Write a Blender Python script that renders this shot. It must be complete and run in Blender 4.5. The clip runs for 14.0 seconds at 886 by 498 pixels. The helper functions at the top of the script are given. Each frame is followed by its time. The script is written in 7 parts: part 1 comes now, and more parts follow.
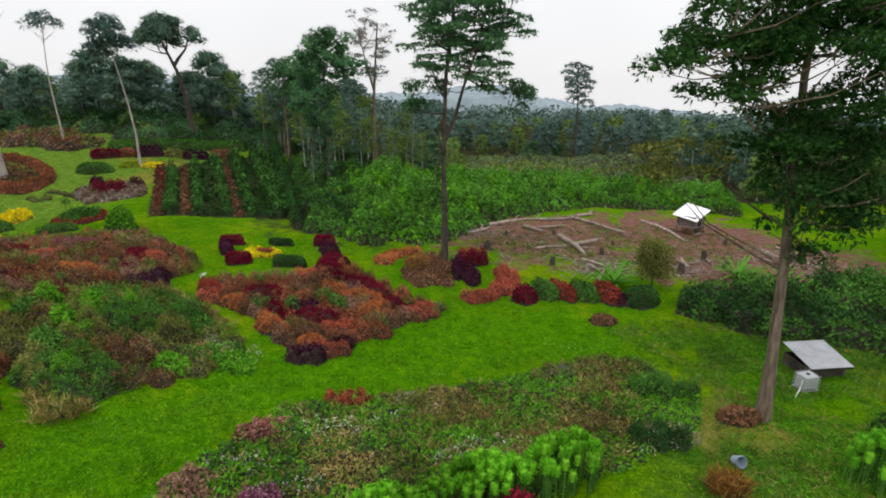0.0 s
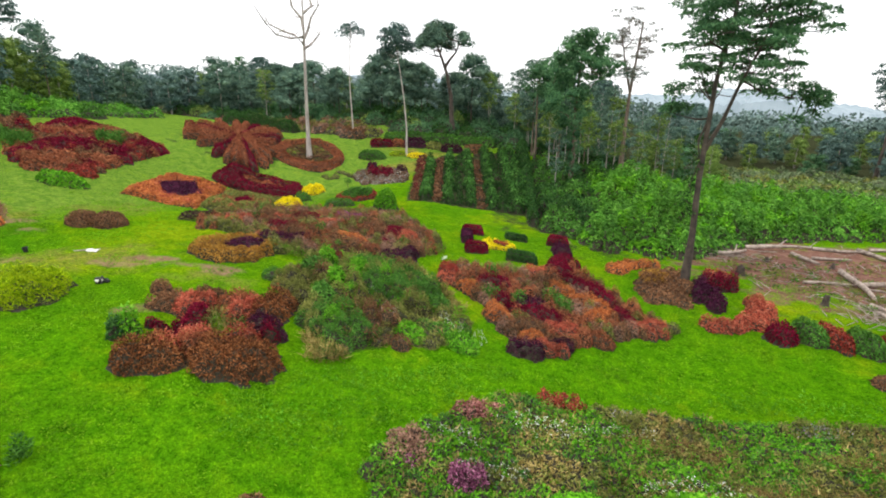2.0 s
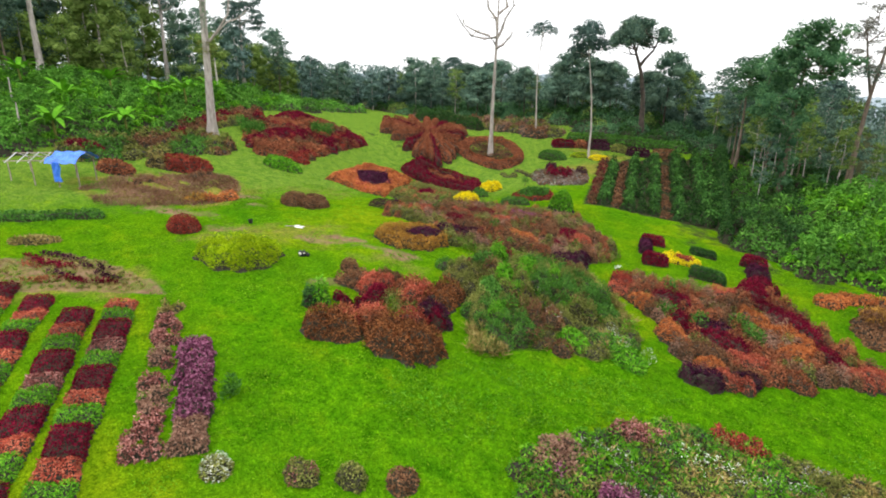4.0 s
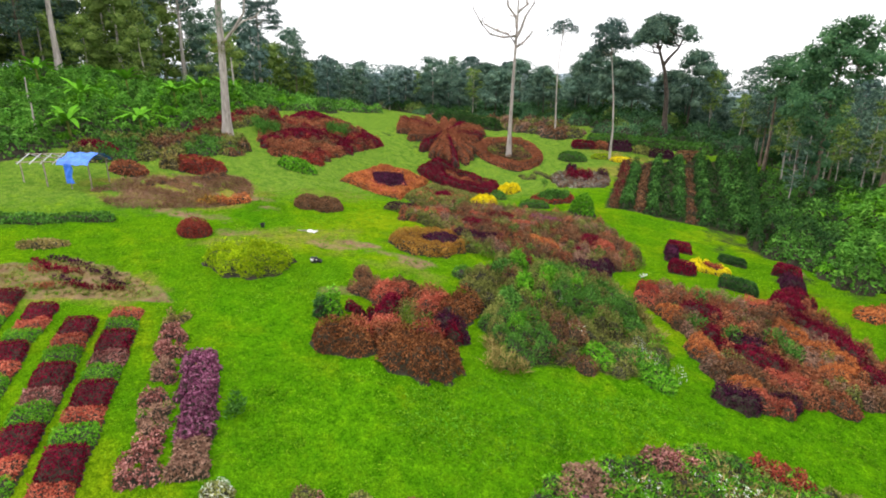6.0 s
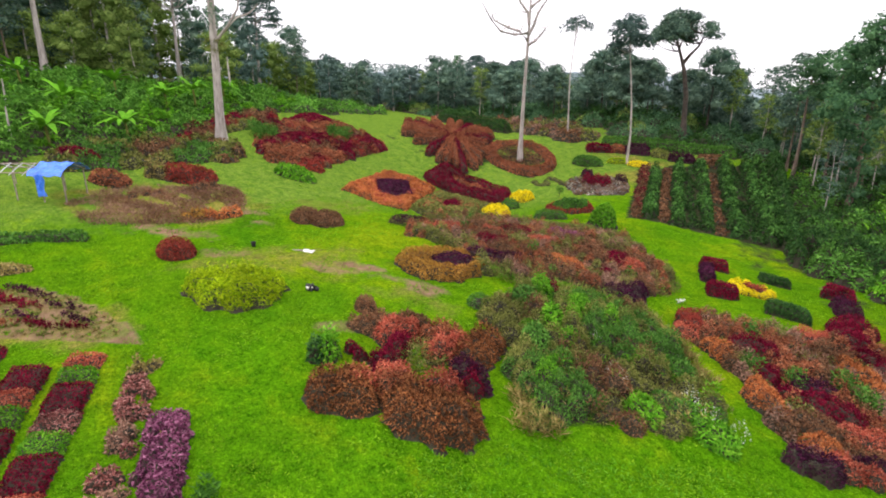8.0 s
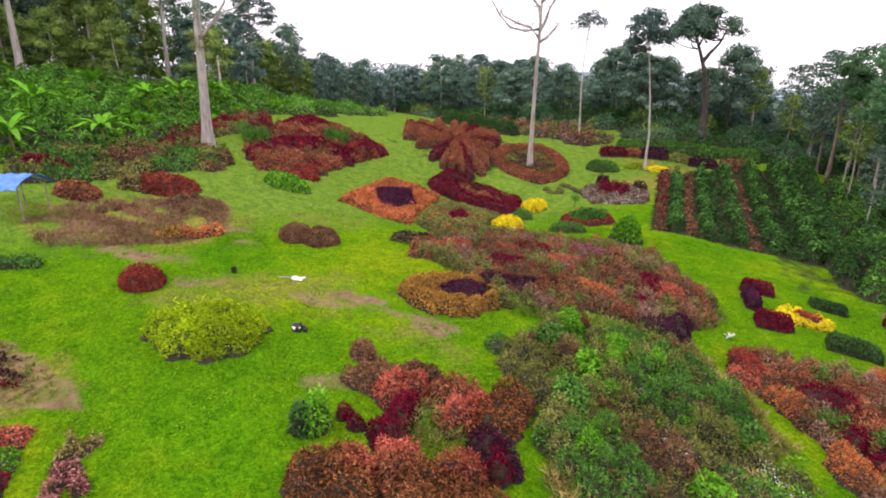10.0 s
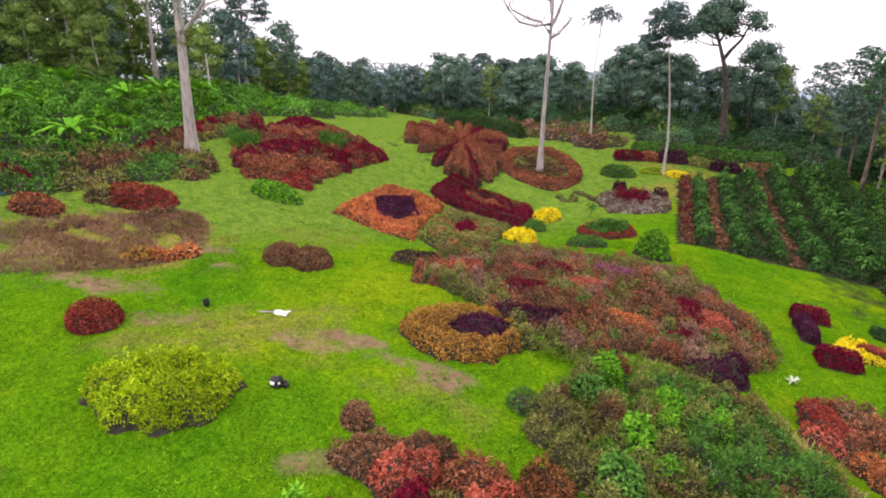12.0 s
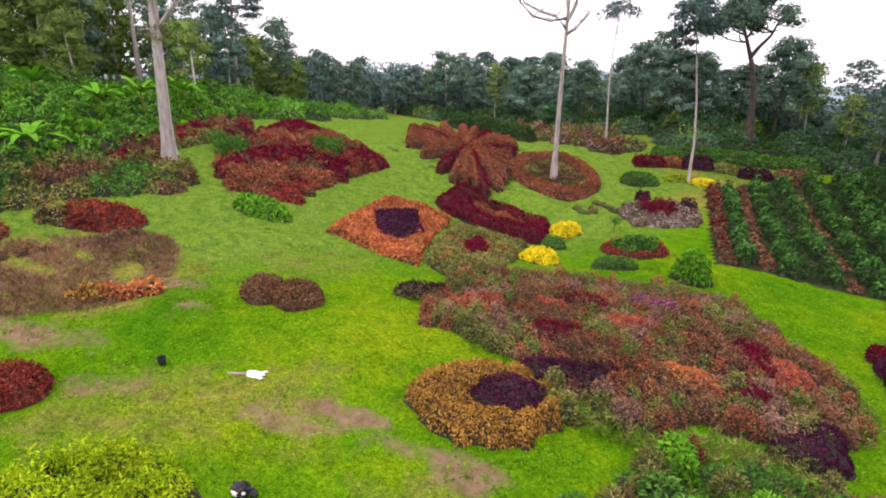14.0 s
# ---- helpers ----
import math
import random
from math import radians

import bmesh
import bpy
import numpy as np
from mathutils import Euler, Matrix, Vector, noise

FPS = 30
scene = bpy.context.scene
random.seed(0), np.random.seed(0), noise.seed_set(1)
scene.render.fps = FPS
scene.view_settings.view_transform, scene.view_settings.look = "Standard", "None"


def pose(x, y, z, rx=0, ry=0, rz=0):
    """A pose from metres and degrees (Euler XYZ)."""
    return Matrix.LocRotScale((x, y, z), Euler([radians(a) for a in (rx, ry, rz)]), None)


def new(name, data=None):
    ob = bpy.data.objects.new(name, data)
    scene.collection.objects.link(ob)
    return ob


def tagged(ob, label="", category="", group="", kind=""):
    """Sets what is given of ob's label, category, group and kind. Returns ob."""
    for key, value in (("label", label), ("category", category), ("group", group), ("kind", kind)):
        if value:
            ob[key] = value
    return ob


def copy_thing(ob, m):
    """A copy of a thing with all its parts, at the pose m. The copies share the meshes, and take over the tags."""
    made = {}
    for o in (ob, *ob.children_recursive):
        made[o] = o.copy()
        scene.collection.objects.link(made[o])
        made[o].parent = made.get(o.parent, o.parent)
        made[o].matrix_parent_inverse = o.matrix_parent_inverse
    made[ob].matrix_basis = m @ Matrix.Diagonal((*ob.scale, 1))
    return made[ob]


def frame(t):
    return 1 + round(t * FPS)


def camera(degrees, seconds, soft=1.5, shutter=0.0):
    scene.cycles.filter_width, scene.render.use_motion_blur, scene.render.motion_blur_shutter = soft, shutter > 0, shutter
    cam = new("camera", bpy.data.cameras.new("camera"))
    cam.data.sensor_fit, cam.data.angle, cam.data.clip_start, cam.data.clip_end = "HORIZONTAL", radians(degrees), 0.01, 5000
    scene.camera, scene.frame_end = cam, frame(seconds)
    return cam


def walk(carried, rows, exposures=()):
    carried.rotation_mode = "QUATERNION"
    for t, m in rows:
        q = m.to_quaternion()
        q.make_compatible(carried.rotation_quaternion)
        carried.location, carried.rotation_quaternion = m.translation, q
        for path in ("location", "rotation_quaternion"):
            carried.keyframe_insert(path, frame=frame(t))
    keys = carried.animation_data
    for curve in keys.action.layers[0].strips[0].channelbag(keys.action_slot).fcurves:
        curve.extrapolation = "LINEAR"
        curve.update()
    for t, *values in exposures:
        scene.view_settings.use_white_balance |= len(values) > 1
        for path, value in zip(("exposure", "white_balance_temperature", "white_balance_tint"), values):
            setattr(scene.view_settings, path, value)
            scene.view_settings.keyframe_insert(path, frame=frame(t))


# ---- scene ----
cam = camera(79.2, 14.0, soft=1.9)
METRES, EYE, TILT, LEAN, TURN = 21.0, 12.0, -17.4, 0.0, 0.0
ROWS = [
    (0.0, 0.0, 0.0, 0.0, 0.0, 0.0, -0.0),
    (0.5, -0.0036, -0.0031, 0.0, 2.86, 0.0, -0.99),
    (1.0, -0.0063, -0.0053, 0.0002, 9.16, -0.18, -3.04),
    (1.5, -0.0086, -0.0079, 0.0003, 17.26, -0.8, -5.59),
    (2.0, -0.0089, -0.0081, 0.0002, 24.31, -1.61, -7.75),
    (2.5, -0.0093, -0.0086, 0.0003, 30.45, -2.53, -9.51),
    (3.0, -0.0098, -0.0095, 0.0002, 36.27, -3.58, -11.04),
    (3.5, -0.01, -0.0093, 0.0006, 41.31, -4.61, -12.25),
    (6.0, -0.0627, 0.0363, 0.0167, 44.71, -5.46, -12.89),
    (6.5, -0.1016, 0.0642, 0.0256, 44.86, -5.51, -12.88),
    (7.0, -0.1441, 0.0935, 0.0361, 44.95, -5.54, -12.86),
    (7.5, -0.1843, 0.121, 0.0464, 45.0, -5.58, -12.84),
    (8.0, -0.2287, 0.1512, 0.0578, 45.06, -5.62, -12.83),
    (10.5, -0.4558, 0.3178, 0.1071, 45.14, -5.67, -12.73),
    (11.0, -0.4997, 0.3512, 0.1159, 45.16, -5.68, -12.7),
    (11.5, -0.5465, 0.386, 0.1255, 45.14, -5.68, -12.67),
    (12.0, -0.5861, 0.4161, 0.1338, 45.14, -5.68, -12.66),
    (12.5, -0.6401, 0.456, 0.1455, 45.14, -5.7, -12.65),
    (13.0, -0.6911, 0.4923, 0.1562, 45.14, -5.69, -12.65),
    (13.5, -0.7384, 0.5259, 0.1664, 45.11, -5.69, -12.61),
    (14.0, -0.7901, 0.5622, 0.178, 45.1, -5.69, -12.58),
]
EXPOSURES = [(0.0, -0.66, 6500, 10), (0.5, -0.58, 6500, 10), (1.0, -0.30, 6500, 10), (1.5, 0.0, 6500, 10), (3.5, 0.04, 6500, 10), (7.0, 0.02, 6500, 15), (10.5, 0.0, 6500, 27), (14.0, 0.0, 6500, 27)]
walk(cam, [(t, pose(0, 0, EYE, TILT, LEAN, TURN) @ pose(METRES * x, METRES * y, METRES * z, 90 + pitch, roll, yaw)) for t, x, y, z, yaw, pitch, roll in ROWS], EXPOSURES)

# ---- world and light: a bright overcast sky and a weak, wide sun ----
world = bpy.data.worlds.new("overcast_sky")
scene.world = world
world.use_nodes = True
wn, wl = world.node_tree.nodes, world.node_tree.links
SUN_UP, SUN_TURN = radians(62), radians(35)
sky = wn.new("ShaderNodeTexSky")
sky.sky_type, sky.sun_disc = "NISHITA", False
sky.sun_elevation, sky.sun_rotation = SUN_UP, SUN_TURN
sky_gain = wn.new("ShaderNodeVectorMath")
sky_gain.operation = "SCALE"
sky_gain.inputs["Scale"].default_value = 0.12
wl.new(sky.outputs[0], sky_gain.inputs[0])
coord = wn.new("ShaderNodeTexCoord")
split = wn.new("ShaderNodeSeparateXYZ")
wl.new(coord.outputs["Generated"], split.inputs[0])
lift = wn.new("ShaderNodeMapRange")
lift.inputs["From Max"].default_value, lift.inputs["To Min"].default_value, lift.inputs["To Max"].default_value = 0.9, 1.5, 2.3
wl.new(split.outputs["Z"], lift.inputs["Value"])
cloud = wn.new("ShaderNodeTexNoise")
cloud.inputs["Scale"].default_value, cloud.inputs["Detail"].default_value = 2.2, 5
wl.new(coord.outputs["Generated"], cloud.inputs["Vector"])
cloud_tone = wn.new("ShaderNodeMapRange")
cloud_tone.inputs["To Min"].default_value, cloud_tone.inputs["To Max"].default_value = 0.90, 1.10
wl.new(cloud.outputs["Fac"], cloud_tone.inputs["Value"])
cloud_mul = wn.new("ShaderNodeMath")
cloud_mul.operation = "MULTIPLY"
wl.new(lift.outputs[0], cloud_mul.inputs[0])
wl.new(cloud_tone.outputs[0], cloud_mul.inputs[1])
cloud_col = wn.new("ShaderNodeVectorMath")
cloud_col.operation = "SCALE"
cloud_col.inputs[0].default_value = (0.985, 0.985, 1.0)
wl.new(cloud_mul.outputs[0], cloud_col.inputs["Scale"])
cover = wn.new("ShaderNodeMixRGB")
cover.inputs[0].default_value = 0.92
wl.new(sky_gain.outputs[0], cover.inputs[1])
wl.new(cloud_col.outputs[0], cover.inputs[2])
back = wn["Background"]
wl.new(cover.outputs[0], back.inputs["Color"])
back.inputs["Strength"].default_value = 1.0
sun = new("sun", bpy.data.lights.new("sun", "SUN"))
sun.data.energy, sun.data.angle, sun.data.color = 1.5, radians(12), (1.0, 0.96, 0.9)
sun.matrix_world = Matrix.Rotation(-SUN_TURN, 4, "Z") @ Matrix.Rotation(radians(90) - SUN_UP, 4, "X") @ pose(0, 0, 0)


# ---- materials ----
def nodes_of(name):
    m = bpy.data.materials.new(name)
    m.use_nodes = True
    return m, m.node_tree.nodes, m.node_tree.links, m.node_tree.nodes["Principled BSDF"]


def noise_node(n, l, scale, detail=3, rough=0.6):
    where = n.new("ShaderNodeNewGeometry")
    t = n.new("ShaderNodeTexNoise")
    t.inputs["Scale"].default_value, t.inputs["Detail"].default_value, t.inputs["Roughness"].default_value = scale, detail, rough
    l.new(where.outputs["Position"], t.inputs["Vector"])
    return t


def ramp(n, l, src, stops):
    r = n.new("ShaderNodeValToRGB")
    e = r.color_ramp.elements
    while len(e) < len(stops):
        e.new(0.5)
    for el, (p, c) in zip(e, stops):
        el.position, el.color = p, (*c, 1)
    l.new(src, r.inputs[0])
    return r


def mixed(n, l, fac, a, b, kind="MIX"):
    x = n.new("ShaderNodeMixRGB")
    x.blend_type = kind
    for i, v in enumerate((fac, a, b)):
        if isinstance(v, (int, float)):
            x.inputs[i].default_value = v
        elif isinstance(v, tuple):
            x.inputs[i].default_value = (*v, 1)
        else:
            l.new(v, x.inputs[i])
    return x.outputs[0]


def leaf_material(name, stops, rough=0.8, glow=0.13, patch=0.35):
    """Foliage: each leaf takes its own tone, drifting over the plant, and lets some light through."""
    m, n, l, b = nodes_of(name)
    geo = n.new("ShaderNodeNewGeometry")
    fine = noise_node(n, l, 2.3, 3)
    add = n.new("ShaderNodeMath")
    add.operation = "MULTIPLY_ADD"
    add.inputs[1].default_value, add.inputs[2].default_value = 0.60, -0.12
    l.new(geo.outputs["Random Per Island"], add.inputs[0])
    tot = n.new("ShaderNodeMath")
    tot.operation = "MULTIPLY_ADD"
    tot.inputs[1].default_value = 0.68
    l.new(fine.outputs["Fac"], tot.inputs[0])
    l.new(add.outputs[0], tot.inputs[2])
    k = len(stops) - 1
    col = ramp(n, l, tot.outputs[0], [(0.13 + 0.74 * i / k, c) for i, c in enumerate(stops)])
    big = noise_node(n, l, patch, 2)
    tone = ramp(n, l, big.outputs["Fac"], [(0.3, (0.66, 0.66, 0.66)), (0.7, (1.28, 1.28, 1.28))])
    out = mixed(n, l, 1.0, col.outputs[0], tone.outputs[0], "MULTIPLY")
    l.new(out, b.inputs["Base Color"])
    b.inputs["Roughness"].default_value = rough
    b.inputs["Specular IOR Level"].default_value = 0.06
    if glow:
        tr = n.new("ShaderNodeBsdfTranslucent")
        l.new(out, tr.inputs["Color"])
        mx = n.new("ShaderNodeMixShader")
        mx.inputs[0].default_value = glow
        l.new(b.outputs[0], mx.inputs[1])
        l.new(tr.outputs[0], mx.inputs[2])
        l.new(mx.outputs[0], n["Material Output"].inputs["Surface"])
    return m


def rough_material(name, stops, scale=1.0, rough=0.85, bump=0.4, bump_scale=None, metal=0.0, stretch=None):
    m, n, l, b = nodes_of(name)
    t = noise_node(n, l, scale, 5, 0.65)
    if stretch:
        mp = n.new("ShaderNodeMapping")
        mp.inputs["Scale"].default_value = stretch
        tc = n.new("ShaderNodeTexCoord")
        l.new(tc.outputs["Object"], mp.inputs["Vector"])
        l.new(mp.outputs[0], t.inputs["Vector"])
    k = len(stops) - 1
    c = ramp(n, l, t.outputs["Fac"], [(0.3 + 0.4 * i / max(k, 1), s) for i, s in enumerate(stops)])
    info = n.new("ShaderNodeObjectInfo")
    vary = n.new("ShaderNodeMapRange")
    vary.inputs["To Min"].default_value, vary.inputs["To Max"].default_value = 0.85, 1.12
    l.new(info.outputs["Random"], vary.inputs["Value"])
    l.new(mixed(n, l, 1.0, c.outputs[0], vary.outputs[0], "MULTIPLY"), b.inputs["Base Color"])
    b.inputs["Roughness"].default_value, b.inputs["Metallic"].default_value = rough, metal
    f = noise_node(n, l, bump_scale or scale * 6, 4)
    bp = n.new("ShaderNodeBump")
    bp.inputs["Strength"].default_value, bp.inputs["Distance"].default_value = bump, 0.05
    l.new(f.outputs["Fac"], bp.inputs["Height"])
    l.new(bp.outputs[0], b.inputs["Normal"])
    return m


GREEN = leaf_material("leaf_green", [(0.022, 0.070, 0.012), (0.058, 0.170, 0.024), (0.13, 0.30, 0.045)])
BRIGHT = leaf_material("leaf_bright_green", [(0.035, 0.13, 0.007), (0.085, 0.29, 0.012), (0.20, 0.44, 0.03)])
DARK = leaf_material("leaf_dark_green", [(0.012, 0.038, 0.012), (0.030, 0.090, 0.022), (0.075, 0.17, 0.035)], glow=0.25)
SCRUB = leaf_material("leaf_scrub", [(0.030, 0.10, 0.014), (0.092, 0.275, 0.030), (0.20, 0.43, 0.06)], patch=0.15, glow=0.25)
# paler and greyer than the nearer scrub
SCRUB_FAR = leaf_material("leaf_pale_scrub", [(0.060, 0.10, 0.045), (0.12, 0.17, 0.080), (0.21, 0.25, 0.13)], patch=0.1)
LIME = leaf_material("leaf_lime", [(0.07, 0.17, 0.003), (0.24, 0.37, 0.004), (0.46, 0.57, 0.010)])
YELLOW = leaf_material("leaf_yellow", [(0.45, 0.38, 0.006), (0.82, 0.66, 0.008), (0.9, 0.78, 0.02)])
GOLD = leaf_material("leaf_gold", [(0.10, 0.050, 0.012), (0.32, 0.155, 0.026), (0.52, 0.30, 0.06)])
ORANGE = leaf_material("leaf_orange", [(0.13, 0.036, 0.014), (0.44, 0.130, 0.040), (0.68, 0.27, 0.09)])
CORAL = leaf_material("leaf_coral", [(0.16, 0.024, 0.018), (0.44, 0.090, 0.052), (0.62, 0.22, 0.13)])
RED = leaf_material("leaf_red", [(0.065, 0.010, 0.010), (0.23, 0.032, 0.024), (0.42, 0.095, 0.055)])
MAROON = leaf_material("leaf_maroon", [(0.030, 0.002, 0.007), (0.13, 0.004, 0.020), (0.27, 0.014, 0.040)])
PLUM = leaf_material("leaf_plum", [(0.014, 0.005, 0.012), (0.046, 0.009, 0.028), (0.11, 0.022, 0.055)])
MAUVE = leaf_material("leaf_mauve", [(0.035, 0.010, 0.022), (0.17, 0.042, 0.092), (0.46, 0.19, 0.29)])
PINK = leaf_material("leaf_dusty_pink", [(0.060, 0.026, 0.018), (0.23, 0.075, 0.062), (0.58, 0.29, 0.25)])
BROWN = leaf_material("leaf_brown", [(0.045, 0.025, 0.013), (0.165, 0.080, 0.040), (0.32, 0.17, 0.085)])
RUSSET = leaf_material("leaf_russet", [(0.060, 0.018, 0.010), (0.25, 0.082, 0.038), (0.50, 0.19, 0.090)])
RUSSET_BROWN = leaf_material("leaf_russet_brown", [(0.020, 0.011, 0.006), (0.15, 0.056, 0.022), (0.46, 0.185, 0.065)])
OLIVE = leaf_material("leaf_olive", [(0.045, 0.062, 0.012), (0.145, 0.165, 0.036), (0.30, 0.30, 0.085)])
STRAW = leaf_material("dry_grass", [(0.10, 0.085, 0.022), (0.26, 0.20, 0.06), (0.46, 0.36, 0.14)])
MAUVE_STRAW = leaf_material("dry_seed_grass", [(0.090, 0.050, 0.034), (0.25, 0.135, 0.090), (0.44, 0.27, 0.19)])
WHITE_FLOWER = leaf_material("white_flower", [(0.22, 0.26, 0.16), (0.48, 0.51, 0.40), (0.78, 0.78, 0.70)], glow=0.1)
GREY_FLOWER = leaf_material("grey_flower", [(0.08, 0.075, 0.07), (0.22, 0.20, 0.21), (0.48, 0.44, 0.47)], glow=0.1)
# both forest greens have distance haze mixed in as extra blue
FOREST = leaf_material("leaf_forest", [(0.032, 0.068, 0.050), (0.088, 0.160, 0.118), (0.20, 0.30, 0.195)], patch=0.08)
FOREST_B = leaf_material("leaf_forest_hazy_blue", [(0.036, 0.074, 0.070), (0.090, 0.155, 0.135), (0.175, 0.26, 0.21)], patch=0.08)
FOREST_Y = leaf_material("leaf_forest_yellow", [(0.055, 0.10, 0.026), (0.135, 0.22, 0.046), (0.25, 0.34, 0.085)], patch=0.1)
CROP = leaf_material("leaf_crop", [(0.016, 0.055, 0.012), (0.048, 0.145, 0.026), (0.12, 0.27, 0.05)])
TREE = leaf_material("leaf_tree", [(0.030, 0.085, 0.042), (0.080, 0.190, 0.085), (0.17, 0.33, 0.14)], glow=0.4, patch=0.2)
GRASS = leaf_material("grass_blades", [(0.045, 0.150, 0.004), (0.110, 0.27, 0.006), (0.21, 0.40, 0.012)], patch=0.12)
LEAF_GREY = leaf_material("leaf_grey", [(0.075, 0.080, 0.062), (0.17, 0.17, 0.135), (0.29, 0.28, 0.23)])
# twig brown taken near black, to paint the shade inside plantings
INNER_SHADE = rough_material("shaded_inner_twigs", [(0.010, 0.010, 0.004), (0.026, 0.022, 0.009), (0.050, 0.042, 0.018)], 4.0, bump=0.8)
BARK_PALE = rough_material("pale_bark", [(0.17, 0.145, 0.125), (0.40, 0.355, 0.32), (0.55, 0.49, 0.44)], 1.6, bump=0.7, bump_scale=9, stretch=(3, 3, 0.5))
BARK_BROWN = rough_material("brown_bark", [(0.055, 0.038, 0.026), (0.15, 0.108, 0.078), (0.26, 0.20, 0.15)], 1.8, bump=0.8, bump_scale=10, stretch=(3, 3, 0.5))
BARK_DARK = rough_material("dark_bark", [(0.022, 0.017, 0.013), (0.06, 0.045, 0.034), (0.11, 0.085, 0.065)], 1.8, bump=0.7, bump_scale=9)
LOG = rough_material("weathered_log", [(0.11, 0.085, 0.065), (0.28, 0.22, 0.18), (0.44, 0.37, 0.31)], 2.5, bump=0.6)
PLANK = rough_material("grey_plank", [(0.08, 0.062, 0.055), (0.17, 0.135, 0.115), (0.27, 0.22, 0.185)], 2.2, bump=0.5, stretch=(1, 1, 8))
ZINC = rough_material("pale_zinc_sheet", [(0.62, 0.63, 0.66), (0.76, 0.77, 0.80), (0.85, 0.85, 0.87)], 1.4, rough=0.42, bump=0.15)
ZINC_GREY = rough_material("dull_zinc_sheet", [(0.34, 0.35, 0.37), (0.44, 0.45, 0.48), (0.52, 0.53, 0.56)], 1.4, rough=0.5, bump=0.15)
BLUE = rough_material("blue_tarpaulin", [(0.02, 0.10, 0.52), (0.035, 0.17, 0.72), (0.07, 0.26, 0.85)], 1.8, rough=0.45, bump=0.5)
TANK = rough_material("milky_plastic", [(0.42, 0.45, 0.47), (0.58, 0.61, 0.62)], 2.0, rough=0.4, bump=0.1)
STEEL = rough_material("galvanised_steel", [(0.40, 0.41, 0.42), (0.55, 0.56, 0.57)], 4, rough=0.4, bump=0.1, metal=0.6)
BUCKET = rough_material("grey_blue_plastic", [(0.16, 0.21, 0.26), (0.28, 0.34, 0.40)], 4, rough=0.5, bump=0.1)
BLACK = rough_material("black_plastic", [(0.006, 0.006, 0.007), (0.02, 0.02, 0.021)], 5, rough=0.6, bump=0.3)
PALE = rough_material("pale_cloth", [(0.55, 0.52, 0.46), (0.74, 0.71, 0.65)], 3, rough=0.8, bump=0.4)


def ground_material():
    """Lawn with two scales of tone, worn earth, dry turf, red clay, and a dark litter tint that also paints shade,
    where the plan puts them.
    """
    m, n, l, b = nodes_of("lawn_and_earth")
    wide, mid, fine = noise_node(n, l, 0.13, 5, 0.65), noise_node(n, l, 1.1, 6, 0.72), noise_node(n, l, 6.0, 5, 0.78)
    lawn = ramp(n, l, wide.outputs["Fac"], [(0.33, (0.046, 0.155, 0.004)), (0.5, (0.080, 0.195, 0.004)), (0.66, (0.155, 0.235, 0.006))])
    tone = ramp(n, l, mid.outputs["Fac"], [(0.30, (0.58, 0.68, 0.6)), (0.5, (1, 1, 1)), (0.72, (1.35, 1.16, 1.0))])
    grain = ramp(n, l, fine.outputs["Fac"], [(0.32, (0.42, 0.50, 0.48)), (0.68, (1.48, 1.40, 1.2))])
    blade = noise_node(n, l, 19.0, 3, 0.7)
    blades = ramp(n, l, blade.outputs["Fac"], [(0.33, (0.5, 0.56, 0.52)), (0.67, (1.48, 1.42, 1.25))])
    earth_n = noise_node(n, l, 1.7, 5, 0.7)

    def spread(c, name, lo, hi):
        """Lay a tint over c where the named share of the plan asks for it, with a broken edge."""
        at = n.new("ShaderNodeAttribute")
        at.attribute_name = name
        edge = n.new("ShaderNodeMath")
        edge.operation = "MULTIPLY_ADD"
        edge.inputs[1].default_value = 2.4
        l.new(at.outputs["Fac"], edge.inputs[0])
        sub = n.new("ShaderNodeMath")
        sub.operation = "MULTIPLY_ADD"
        sub.inputs[1].default_value, sub.inputs[2].default_value = -2.2, 0.35
        l.new(mid.outputs["Fac"], sub.inputs[0])
        l.new(sub.outputs[0], edge.inputs[2])
        edge.use_clamp = True
        tint = ramp(n, l, earth_n.outputs["Fac"], [(0.3, lo), (0.7, hi)])
        return mixed(n, l, edge.outputs[0], c, tint.outputs[0])

    c = lawn.outputs[0]
    # upper: drier pale turf with distance haze mixed into its tint
    for name, lo, hi in (("upper", (0.070, 0.160, 0.018), (0.155, 0.240, 0.042)), ("lush", (0.036, 0.135, 0.003), (0.085, 0.235, 0.004)), ("rough", (0.030, 0.095, 0.007), (0.080, 0.175, 0.018)), ("dry", (0.125, 0.165, 0.018), (0.25, 0.205, 0.07))):
        c = spread(c, name, lo, hi)
    for layer in (tone, grain, blades):
        c = mixed(n, l, 1.0, c, layer.outputs[0], "MULTIPLY")
    # the last tint, near black, is litter plus shade painted between plants
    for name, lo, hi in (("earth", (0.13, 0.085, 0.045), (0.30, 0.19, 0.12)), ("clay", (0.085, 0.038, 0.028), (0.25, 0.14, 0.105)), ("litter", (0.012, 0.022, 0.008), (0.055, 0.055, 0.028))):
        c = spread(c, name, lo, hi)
    l.new(c, b.inputs["Base Color"])
    b.inputs["Roughness"].default_value = 0.9
    b.inputs["Specular IOR Level"].default_value = 0.0
    bp = n.new("ShaderNodeBump")
    bp.inputs["Strength"].default_value, bp.inputs["Distance"].default_value = 0.9, 0.10
    both = n.new("ShaderNodeMath")
    both.operation = "ADD"
    l.new(fine.outputs["Fac"], both.inputs[0])
    l.new(mid.outputs["Fac"], both.inputs[1])
    l.new(both.outputs[0], bp.inputs["Height"])
    l.new(bp.outputs[0], b.inputs["Normal"])
    return m


